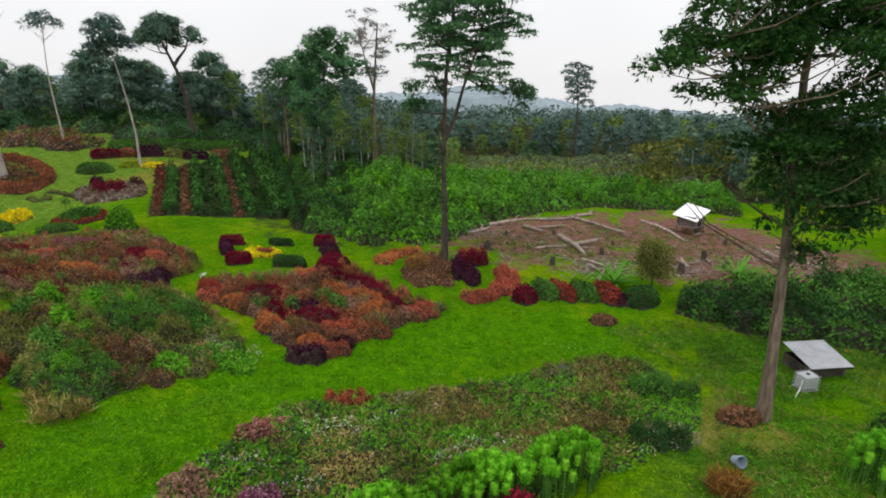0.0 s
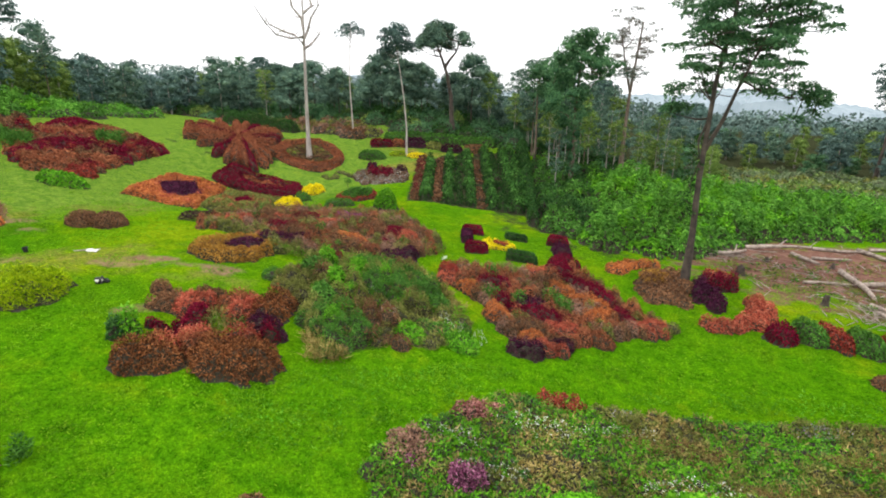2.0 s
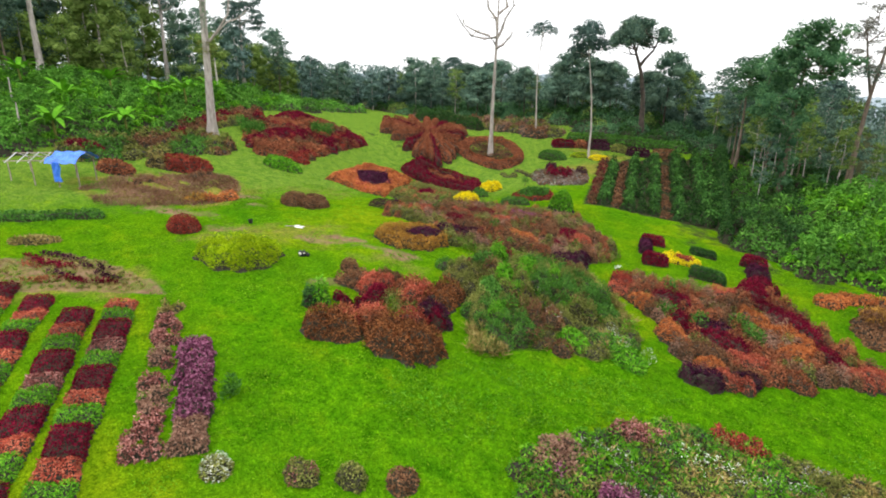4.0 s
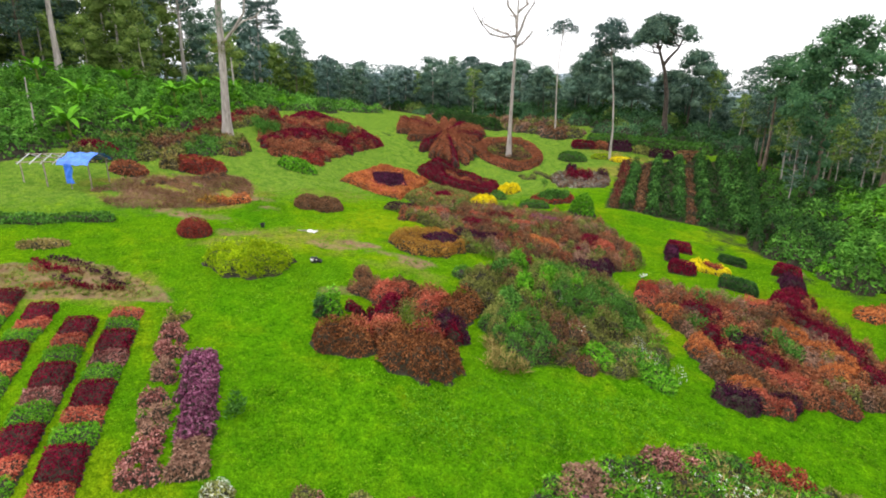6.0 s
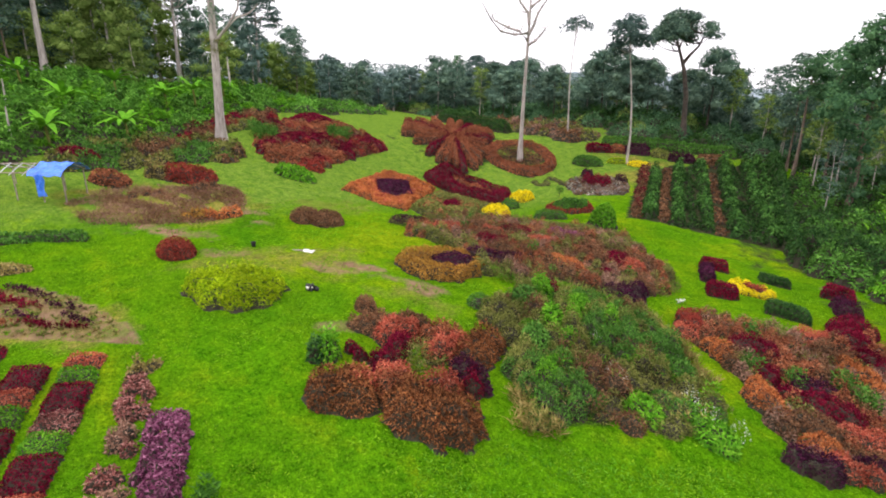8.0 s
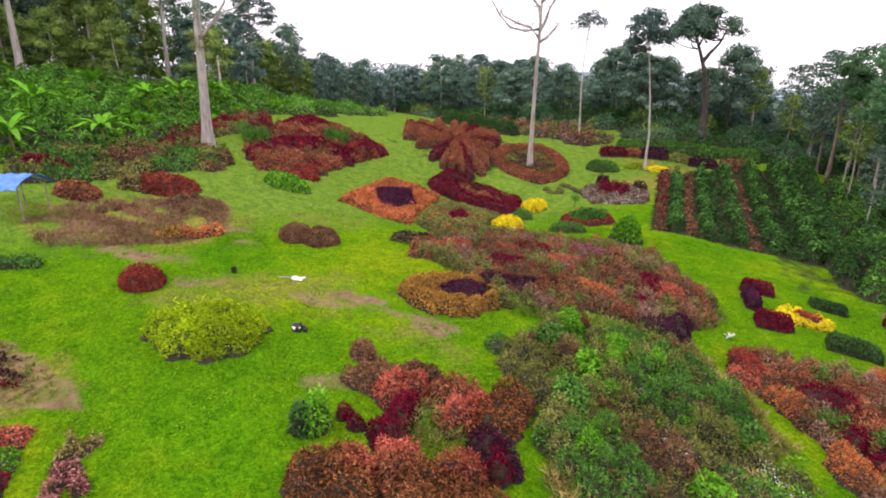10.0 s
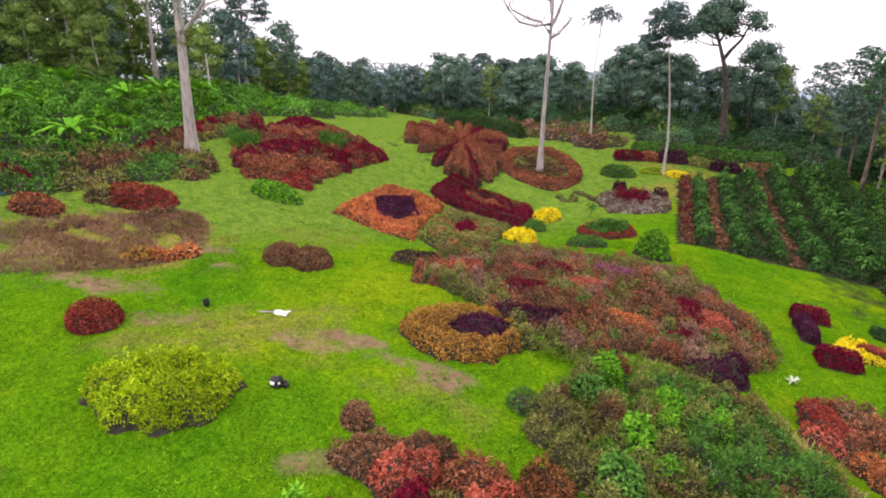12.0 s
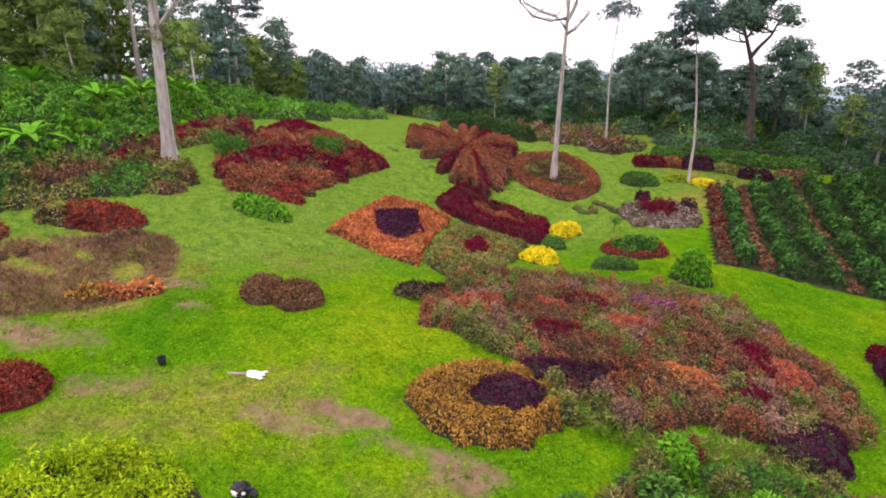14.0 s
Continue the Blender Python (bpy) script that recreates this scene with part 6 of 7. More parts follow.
bushes("brown_planting", plants([(-3.0, 45.0), (0.4, 46.4), (1.0, 40.4), (0.6, 38.2), (-1.8, 37.4), (-3.4, 40.0)], 0.7, 0.5, [oval(0.1, 43.1, 0.6, 0.6)]), BROWN, b, 0.13, 130)
bushes("gold_planting", plants(oval(-2.0, 42.6, 1.2, 2.0, 0), 0.6, 0.6), GOLD, b, 0.13, 130)
bushes("coral_planting", plants(oval(2.4, 46.4, 2.0, 0.6, 0), 0.6, 0.45), CORAL, b, 0.13, 130)
b = flat_parent("flower_bed", "maroon and plum crescent bed on the lawn", "flower bed")
patch(b, "maroon_planting", MAROON, [(0.9, 43.4), (2.0, 44.2), (3.9, 44.6), (3.9, 42.6), (2.4, 42.6)], 0.55, 1.1, 0.11, 200)
patch(b, "plum_planting", PLUM, [(0.9, 43.2), (1.6, 42.2), (3.1, 39.6), (2.4, 38.6), (0.9, 39.6), (0.6, 41.6)], 0.55, 0.9, 0.11, 200)
b = flat_parent("flower_bed", "orange wedge-shaped bed curving along the lawn", "flower bed")
bushes("orange_planting", plants([(4.2, 42.4), (5.6, 42.0), (5.9, 38.6), (4.6, 36.6), (2.0, 35.0), (1.4, 36.0), (3.6, 37.6), (4.4, 39.4)], 0.5, 0.7, (), 0.3, 0.85, 0.3), CORAL, b, 0.11, 200)
for x, y, rx, ry, mat, h, text in ((6.0, 36.1, 0.95, 0.9, MAROON, 1.3, "rounded maroon bush in a row"), (7.5, 37.0, 0.9, 1.3, GREEN, 1.3, "green bush between red ones"), (8.8, 36.9, 0.7, 1.5, RED, 1.2, "dark red bush in a row"), (10.4, 37.0, 1.0, 1.4, GREEN, 1.3, "green bush between red ones"),
                                   (12.0, 36.6, 0.75, 1.5, RED, 1.3, "red bush at the end of a row"), (12.6, 35.8, 0.6, 0.8, PLUM, 0.9, "low plum bush at the end of a row"), (14.2, 35.6, 1.5, 1.1, DARK, 1.4, "dark green bush under a young tree")):
    hedge("row_bush", text, oval(x, y, rx * 0.9, ry, 28), mat, h * 0.82, 0.5, 0.13, 170, "row of bushes", "shrub")


# ---- striped plots ----
d = Vector((0.895, -0.446))
cols = flat_parent("striped_plot", "plot of maroon, coral and green planted squares in lines", "flower bed")
for cx, cy, first in ((-29.6, 6.8, 1.0), (-30.9, 5.5, 0.15), (-33.0, 4.2, -0.55), (-34.8, 2.9, -1.2)):
    for k in range(-1, 4):
        for off, length, mat, nm, h in ((0.0, 1.5, MAROON, "maroon_square", 0.42), (1.5, 0.95, CORAL if (k + int(cy)) % 3 else PINK, "coral_square", 0.36), (2.5, 1.0, BRIGHT, "green_square", 0.4)):
            if k < 0 and (off == 0 or first < 0.5):
                continue
            s0 = first + 2.1 + 3.55 * k + off
            a, e = Vector((cx, cy)) + d * s0, Vector((cx, cy)) + d * (s0 + length)
            mass(nm, box4(a.x, a.y, e.x, e.y, 1.25), mat, cols, h, 0.5, 0.1 if mat is MAROON else 0.3, 0.35, 0.075, 330, (), 0.07)
b = flat_parent("flower_strip", "strip of dusty pink and straw-coloured flowers", "flower bed")
for s0, s1, mat, nm in ((0, 0.9, STRAW, "dry_planting"), (0.9, 3.3, PINK, "pink_planting"), (3.3, 4.6, MAUVE_STRAW, "faded_planting"), (4.6, 6.2, PINK, "pink_planting"), (6.2, 7.8, MAUVE_STRAW, "dry_planting"), (7.8, 10.0, PINK, "pink_planting")):
    a, e = Vector((-26.7, 7.9)) + d * s0, Vector((-26.7, 7.9)) + d * s1
    C = plants(box4(a.x, a.y, e.x, e.y, 1.15), 0.32, 0.42, (), 0.5, 0.62, 0.3)
    bushes(nm, C[rng.uniform(size=len(C)) < 0.62], mat, b, 0.09, 240)
b = flat_parent("flower_strip", "strip of mauve foliage plants fading to brown", "flower bed")
for s0, s1, mat, nm in ((0, 2.9, MAUVE, "mauve_planting"), (3.1, 5.0, MAUVE, "mauve_planting"), (5.0, 6.6, MAUVE_STRAW, "faded_planting")):
    a, e = Vector((-23.1, 7.7)) + d * s0, Vector((-23.1, 7.7)) + d * s1
    mass(nm, box4(a.x, a.y, e.x, e.y, 1.15), mat, b, 0.42, 0.5, 0.5, 0.35, 0.1, 260, (), 0.22)
for x, y, mat, text in ((-15.9, 5.2, WHITE_FLOWER, "clump of white flowers on the lawn"), (-14.0, 7.2, PINK, "clump of dusty pink flowers on the lawn"), (-11.5, 9.6, BROWN, "clump of brown plants on the lawn"), (-12.8, 8.4, OLIVE, "clump of olive plants on the lawn")):
    root = hedge("flower_clump", text, oval(x, y, 0.55, 0.45), OLIVE if mat in (WHITE_FLOWER, PINK) else mat, 0.42, 0.3, 0.09, 220, "edge clumps", "flowers")
    if mat in (WHITE_FLOWER, PINK):
        bushes("flower_head", plants(oval(x, y, 0.6, 0.5), 0.3, 0.5), mat, root, 0.06, 260, body=False)
FAN_ROWS = ((-37.8, 4.3, -36.8, 4.5, 2, MAROON), (-36.7, 3.9, -35.6, 4.2, 2, RUSSET), (-36.1, 4.6, -34.2, 5.6, 3, MAROON), (-37.5, 5.0, -35.0, 6.2, 2, PLUM), (-34.1, 6.1, -33.0, 7.0, 2, PLUM),
            (-32.8, 6.4, -31.6, 7.1, 2, PLUM), (-32.8, 5.2, -31.9, 6.0, 3, MAROON), (-33.7, 3.8, -33.2, 4.4, 3, RUSSET), (-34.1, 4.7, -33.2, 5.3, 2, PLUM), (-31.7, 6.3, -31.3, 6.7, 2, MAROON))
b = flat_parent("fan_bed", "fan-shaped bed of sparse dark red seedlings in dry grass", "flower bed")
for mat, nm, g, lf, h, s in ((OLIVE, "dry_growth", 0.5, 0.22, 0.16, 3), (STRAW, "dry_growth", 0.5, 0.24, 0.16, 4), (GRASS, "green_growth", 0.5, 0.2, 0.14, 5)):
    C = plants(fan, g, h, (), 0.3, 0.2)
    C = C[drift(C[:, 0] * 0.6, C[:, 1], 1.7, s) > -0.3]
    tufts(nm, C, mat, b, lf, 18, 0.15, 0.6)
for ax, ay, bx, by, rows, mat in FAN_ROWS:
    k = max(3, int(math.hypot(bx - ax, by - ay) / 0.3))
    C = [(ax + (bx - ax) * i / k + rng.normal(0, 0.06) - 0.22 * r, ay + (by - ay) * i / k + rng.normal(0, 0.06) - 0.24 * r, 0.13, 0.36 * rng.uniform(0.7, 1.2)) for r in range(rows) for i in range(k + 1)]
    tufts("seedling_growth", C, mat, b, 0.15, 22, 0.42, 0.6)
hedge("weed_clump", "low tuft of dry weeds on the lawn", oval(-39.8, 4.8, 1.3, 0.4, 60), STRAW, 0.35, 0.4, 0.14, 130, category="weeds")

# ---- meadow bed in front ----
b = bed("meadow_bed", "wild meadow bed of green herbs, dry grass and small white flowers", fore, [("green_herb_growth", BRIGHT, 8), ("dark_herb_growth", GREEN, 2.0), ("olive_herb_growth", OLIVE, 3.4), ("dry_herb_growth", STRAW, 0.8)], 0.5, 0.3, 0.11, 120,
        category="weeds", vary=0.5)
for mat, nm, g, h, lf in ((BRIGHT, "bright_stalk_growth", 0.6, 0.5, 0.22), (OLIVE, "olive_stalk_growth", 0.55, 0.5, 0.26), (STRAW, "dry_stalk_growth", 0.9, 0.45, 0.3), (BROWN, "brown_stalk_growth", 1.8, 0.45, 0.26)):
    C = plants(fore, g, h, (), 0.4, 0.5)
    C = C[drift(C[:, 0], C[:, 1], 2.4, 11 + int(g * 20)) > -0.1]
    tufts(nm, C, mat, b, lf, 22, 0.2, 0.6)
for nm, mat, x, y, rx, ry, t, h in (("dusty_planting", MAUVE_STRAW, -8.8, 14.8, 1.0, 0.9, 30, 0.5), ("mauve_planting", MAUVE, -8.4, 14.4, 0.5, 0.4, 30, 0.5), ("mauve_planting", MAUVE, -6.1, 14.6, 0.7, 0.6, 0, 0.75), ("mauve_planting", PINK, -7.6, 18.6, 1.6, 0.5, 45, 0.5), ("coral_planting", RED, -4.4, 22.2, 1.2, 0.6, 20, 0.55),
                                    ("olive_planting", OLIVE, -1.9, 22.8, 1.1, 0.6, 10, 0.5), ("olive_planting", OLIVE, 6.4, 26.4, 1.8, 0.6, 15, 0.5),                                     ("green_bush", GREEN, 11.2, 24.0, 1.6, 0.8, -10, 0.9), ("green_bush", DARK, 9.4, 19.8, 1.3, 0.7, -10, 0.75)):
    patch(b, nm, mat, oval(x, y, rx, ry, t), 0.42, h, 0.09, 300, 0.25, 0.85)
for x, y, rx, ry in ((-7.6, 16.6, 1.6, 0.8), (-4.6, 19.6, 2.6, 0.7), (-1.6, 21.6, 1.8, 0.5), (2.0, 19.0, 2.5, 1.0), (9.2, 19.6, 1.4, 0.7), (-5.2, 15.8, 1.6, 0.7)):
    bushes("white_flower_drift", plants(oval(x, y, rx, ry, 25), 0.5, 0.5, (), 0.4), WHITE_FLOWER, b, 0.07, 55, body=False)
for x, y, rx, ry, t in ((0.6, 21.8, 2.4, 0.9, 15), (5.2, 20.6, 2.6, 1.0, 15), (2.4, 18.6, 2.0, 0.9, 20), (8.2, 24.4, 1.8, 0.8, 10)):
    tufts("tan_grass", plants(oval(x, y, rx, ry, t), 0.34, 0.5, (), 0.4, 0.9), STRAW, b, 0.34, 26, 0.07, 0.6)
    tufts("brown_grass", plants(oval(x, y, rx, ry, t), 0.4, 0.5, (), 0.4, 0.9), BROWN, b, 0.32, 26, 0.07, 0.6)
for x, y, rx, ry, t in ((-1.9, 22.8, 1.1, 0.6, 10), (6.4, 26.4, 1.8, 0.6, 15), (10.0, 20.0, 1.3, 0.8, 0)):
    bushes("grey_flower_drift", plants(oval(x, y, rx, ry, t), 0.4, 0.62), GREY_FLOWER, b, 0.06, 150, body=False)


# ---- scrub on the slopes ----
def scrub(name, label, poly, gap, height, mix, leaf=0.3, density=34, keep_out=(), fat=0.7, leafy=0.0):
    root = flat_parent(name, label, "scrub", kind="stuff")
    C = plants(poly, gap, height, keep_out, 0.5, fat, 0.2)
    C[:, 3] *= (1 + 0.35 * drift(C[:, 0], C[:, 1], 5, 8)) * (np.clip(0.5 + inside(poly, C[:, 0], C[:, 1])[1] / 9, 0, 1) if leafy else 1)
    for (pn, mat, w), c in zip(mix, share(C, [m[2] for m in mix])):
        bushes(pn, c, mat, root, leaf * (0.8 if leafy else 1), density * (0.5 if leafy else 0.6), 0.6)
        if leafy:
            whorls("spreading_" + pn, c * np.array([1, 1, leafy * 0.8, 1.12]), mat, root, 44, 0.3)


scrub("scrub_slope", "dense bright green scrub on a steep hillside", [(-57.5, 5.0), (-64.0, 14.0), (-66.0, 24.0), (-73.0, 31.0), (-79.0, 41.0), (-84.0, 52.0), (-92.0, 46.0), (-92.0, 10.0), (-88.0, -22.0), (-62.0, -18.0), (-56.0, -4.0)], 1.25, 1.6,
      [("scrub_foliage", SCRUB, 5), ("dark_foliage", GREEN, 2.4), ("bright_foliage", BRIGHT, 2)], leafy=0.82)
scrub("scrub_bank", "low green scrub along the crest behind the beds", [(-78.0, 44.0), (-84.0, 55.0), (-86.0, 66.0), (-96.0, 66.0), (-92.0, 48.0)], 1.8, 1.2, [("scrub_foliage", SCRUB, 4), ("dark_foliage", GREEN, 2)])
scrub("scrub_field", "dense bright green scrub in the valley below the forest", [(-9.5, 50.0), (-7.4, 47.6), (-3.0, 48.6), (0.2, 49.6), (3.0, 55.0), (6.0, 60.5), (13.0, 66.5), (20.0, 70.5), (32.0, 70.0), (38.0, 66.0), (44.0, 84.0), (20.0, 90.0), (-2.0, 86.0), (-10.0, 78.0), (-13.0, 70.0), (-9.4, 58.0)], 1.05, 2.2,
      [("scrub_foliage", SCRUB, 6), ("dark_foliage", GREEN, 2), ("bright_foliage", BRIGHT, 2)], leafy=0.85)
# darker leaves than the scrub field: tree shade is put into the colour
scrub("dark_thicket", "dark green shaded thicket beside the vegetable plot", [(-13.2, 51.2), (-9.8, 49.6), (-9.2, 58.0), (-13.0, 70.0), (-10.0, 78.0), (-20.0, 80.0), (-22.0, 76.0)], 1.15, 1.9, [("dark_foliage", DARK, 4), ("green_foliage", GREEN, 3)], 0.22, 60)
scrub("pale_field", "field of pale grey-green shrubs in the valley", [(-6.0, 88.0), (20.0, 91.0), (44.0, 86.0), (44.0, 124.0), (-6.0, 124.0)], 2.6, 1.5, [("pale_foliage", SCRUB_FAR, 6), ("olive_foliage", OLIVE, 1.5), ("dark_foliage", FOREST_Y, 2.5)], 0.4, 18)
scrub("dark_thicket", "dark green thicket at the valley edge", [(15.4, 33.6), (20.0, 30.8), (24.0, 28.4), (29.0, 25.0), (36.0, 22.0), (44.0, 36.0), (36.0, 40.0), (27.0, 39.0), (18.6, 37.6)], 1.4, 1.7, [("dark_foliage", DARK, 4), ("green_foliage", GREEN, 4)], 0.22, 60)
scrub("twig_bank", "bank of grey brown brushwood before the forest", [(-80.0, 72.0), (-62.0, 73.0), (-50.0, 72.0), (-47.0, 76.0), (-56.0, 82.0), (-80.0, 82.0)], 1.4, 1.0, [("brush", BROWN, 3), ("dry_brush", MAUVE_STRAW, 3), ("green_brush", OLIVE, 3)], 0.3, 24)
scrub("undergrowth", "dark undergrowth at the forest edge", [(-98.0, 76.0), (-80.0, 83.0), (-56.0, 83.0), (-44.0, 79.0), (-30.0, 86.0), (-22.0, 88.0), (-10.0, 88.0), (-8.0, 97.0), (-98.0, 97.0)], 2.6, 2.2, [("dark_foliage", TREE, 4), ("deep_foliage", DARK, 5), ("yellow_foliage", FOREST_Y, 1)], 0.3, 36)


canes = flat_parent("cane_growth", "tall leafy canes standing out of the valley scrub", "scrub", kind="stuff")
for mat, poly, sd in ((BRIGHT, [(-12.0, 52.0), (-3.0, 50.0), (3.0, 57.0), (13.0, 68.0), (32.0, 71.0), (42.0, 82.0), (0.0, 84.0), (-14.0, 74.0)], 71), (SCRUB, [(-59.0, 6.0), (-66.0, 16.0), (-74.0, 30.0), (-82.0, 48.0), (-90.0, 40.0), (-88.0, 0.0), (-62.0, -10.0)], 72)):
    C = plants(poly, 1.7, 2.9, (), 0.25, 0.3)
    tufts("cane_leaves", C[drift(C[:, 0], C[:, 1], 5.0, sd) > 0.15], mat, canes, 0.8, 14, 0.1, 0.8)


# ---- banana plants, spiky plants ----
def frond_plant(name, label, x, y, n, length, width, mat, h0=0.0, group="", arch=0.5):
    root = thing(name, at_ground(x, y, rng.uniform(0, 360)), label, "plant", group)
    if h0 > 0.2:
        link("stem", *tube([(0, 0, -0.1), (0.05, 0, h0 * 0.6), (0, 0.04, h0)], [0.16, 0.13, 0.09], 7), OLIVE, root, smooth=True)
    for i in range(n):
        a = i * 2.399 + rng.uniform(-0.2, 0.2)
        up = rng.uniform(0.35, 1.0)
        L = length * rng.uniform(0.8, 1.15)
        c, s = math.cos(a), math.sin(a)
        V, F = [], []
        for k in range(6):
            t = k / 5
            q = L * t * (1 - 0.25 * up)
            z = h0 + L * (up * t - arch * t * t)
            w = width * math.sin(math.pi * min(0.08 + t * 0.9, 1)) ** 0.6
            V += [(c * q - s * w / 2, s * q + c * w / 2, z + w * 0.2), (c * q, s * q, z), (c * q + s * w / 2, s * q - c * w / 2, z + w * 0.2)]
            if k:
                o = 3 * k
                F += [(o - 3, o - 2, o + 1, o), (o - 2, o - 1, o + 2, o + 1)]
        link("leaf", V, F, mat, root)
    return root


for x, y, h in ((-62.0, 11.0, 1.6), (-70.0, 14.0, 2.2), (-72.0, 24.0, 2.4), (-74.5, 28.0, 2.4), (-76.0, 20.0, 2.6), (-68.0, 2.0, 2.2), (-63.5, 17.5, 1.4), (-78.0, 33.0, 2.4), (-80.0, 12.0, 2.4)):
    frond_plant("banana_plant", "banana plant with long arching leaves in hillside scrub", x, y, 11, 2.9, 0.55, BRIGHT, h + 0.5, "banana plants")
for x, y, n, ln in ((13.2, 38.6, 34, 2.3), (24.0, 41.0, 38, 2.6), (26.5, 38.6, 30, 2.2)):
    frond_plant("spiky_plant", "spiky green plant with sword-shaped leaves beside the clearing", x, y, n, ln, 0.2, SCRUB, 0.15, "spiky plants", 0.35)
frond_plant("spiky_plant", "pale variegated spiky plant on the lawn", -16.8, 35.2, 12, 0.42, 0.06, WHITE_FLOWER, 0.02, "", 0.3)
frond_plant("fern", "bright green fern among tall weeds", -16.4, 21.8, 8, 0.8, 0.14, BRIGHT, 0.5)
frond_plant("fern", "bright green fern in a mixed bed", -34.0, 29.0, 9, 0.7, 0.14, BRIGHT, 0.2)


PLUME = leaf_material("leaf_plume", [(0.05, 0.20, 0.008), (0.12, 0.40, 0.015), (0.26, 0.58, 0.04)])


# ---- feathery upright shrubs close to the camera ----
def plume_shrub(label, x, y, rx, ry, turn, h, n):
    root = flat_parent("plume_shrub", label, "shrub", "plume shrubs")
    tips, low, stems, heads = ([], []), ([], []), [], []
    for _ in range(n):
        a, q = rng.uniform(0, 6.283), math.sqrt(rng.uniform())
        u, v = rx * q * math.cos(a), ry * q * math.sin(a)
        c, s = math.cos(radians(turn)), math.sin(radians(turn))
        px, py = x + u * c - v * s, y + u * s + v * c
        g = gz(px, py)
        top = h * (1 - 0.35 * q * q) * rng.uniform(0.85, 1.1)
        stems.append(tube([(px, py, g - 0.05), (px, py, g + top * 0.6), (px, py, g + top)], [0.03, 0.02, 0.01], 4))
        heads.append(tube([(px, py, g + top - 0.5), (px, py, g + top - 0.12), (px, py, g + top - 0.02)], [0.08, 0.12, 0.06], 7))
        for store, lo, hi, k, r in ((tips, top - 0.5, top, 120, 0.125), (low, top * 0.1, top - 0.42, 50, 0.06)):
            z = rng.uniform(lo, hi, k)
            th = rng.uniform(0, 6.283, k)
            q = r * np.sqrt(np.clip((top - z) / 0.12, 0.05, 1))
            store[0].append(np.stack([px + q * np.cos(th), py + q * np.sin(th), g + z], 1))
            store[1].append(np.stack([np.cos(th), np.sin(th), np.full(k, 0.8)], 1))
    tagged(link("stem_growth", *join(*stems), GREEN, root), kind="stuff")
    for nm, mat, store in (("plume_growth", PLUME, tips), ("lower_foliage", GREEN, low)):
        V, F = leaf_quads(np.concatenate(store[0]), unit(np.concatenate(store[1])), 0.075, 0.5, 0.3, 0.15, True)
        if store is tips:
            V, F = join((V, F), *heads)
        tagged(link(nm, V, F, mat, root), kind="stuff")
    return root


plume_shrub("thicket of upright feathery green plumes", 4.6, 16.9, 1.7, 0.8, 15, 2.5, 85)
plume_shrub("thicket of upright feathery green plumes with dark stems", 1.4, 15.9, 1.9, 0.8, 15, 2.2, 90)
plume_shrub("thicket of upright feathery green plumes", -1.8, 14.2, 1.6, 0.8, 30, 2.0, 70)
plume_shrub("clump of upright feathery green plumes", 16.2, 16.8, 0.9, 0.8, 0, 2.3, 40)
hedge("shrub", "dark red shrub in front of feathery plumes", oval(2.6, 14.9, 0.7, 0.5), MAROON, 1.2, 0.4, 0.12, 200, category="shrub")
dt = flat_parent("dry_tuft", "feathery tuft of tall golden brown grass", "grass")
tufts("golden_growth", plants(oval(10.6, 16.4, 0.7, 0.6), 0.2, 0.9, (), 0.3, 1.2, 0.2), GOLD, dt, 0.45, 30, 0.08, 0.5)
tufts("brown_growth", plants(oval(10.6, 16.4, 0.7, 0.6), 0.22, 0.7, (), 0.3, 1.2, 0.2), BROWN, dt, 0.4, 30, 0.1, 0.5)
hedge("shrub", "leafy green bush at the edge of rough grass", oval(20.5, 20.0, 1.5, 1.0), GREEN, 0.9, 0.5, 0.16, 150, category="shrub")
hedge("root_litter", "heap of reddish brown dead stalks at the foot of a tree", oval(13.6, 21.2, 0.9, 0.6), BROWN, 0.55, 0.4, 0.14, 200, category="litter")
hedge("shrub", "small rusty brown clump on the lawn", oval(10.6, 32.4, 0.9, 0.6), BROWN, 0.4, 0.4, 0.12, 160, category="shrub")


# ---- built things ----
def slab(bm, x0, x1, y0, y1, z0, z1, bevel=0.01):
    r = bmesh.ops.create_cube(bm, size=1, matrix=Matrix.Translation(((x0 + x1) / 2, (y0 + y1) / 2, (z0 + z1) / 2)) @ Matrix.Diagonal((x1 - x0, y1 - y0, z1 - z0, 1)))
    if bevel:
        bmesh.ops.bevel(bm, geom=list({e for v in r["verts"] for e in v.link_edges}), offset=bevel, segments=1, affect="EDGES")
    return r["verts"]


def slab_part(name, parent, mat, x0, x1, y0, y1, z0, z1, label="", m=None):
    bm = bmesh.new()
    slab(bm, x0, x1, y0, y1, z0, z1)
    if m:
        bmesh.ops.transform(bm, matrix=m, verts=bm.verts)
    return part(name, bm, mat, parent, label)


def sheet_roof(name, parent, mat, m, w, d, waves, label=""):
    """A thin corrugated sheet, w across the waves, d along them."""
    k = waves * 6
    V, F = [], []
    for top in (0.012, 0.0):
        for j in (0, 1):
            for i in range(k + 1):
                V.append(m @ Vector((w * (i / k - 0.5), d * (j - 0.5), 0.022 * math.sin(2 * math.pi * waves * i / k) + top)))
    n = k + 1
    for i in range(k):
        F += [(i, i + 1, n + i + 1, n + i), (2 * n + i + 1, 2 * n + i, 3 * n + i, 3 * n + i + 1), (i + 1, i, 2 * n + i, 2 * n + i + 1), (n + i, n + i + 1, 3 * n + i + 1, 3 * n + i)]
    return link(name, V, F, mat, parent, label)


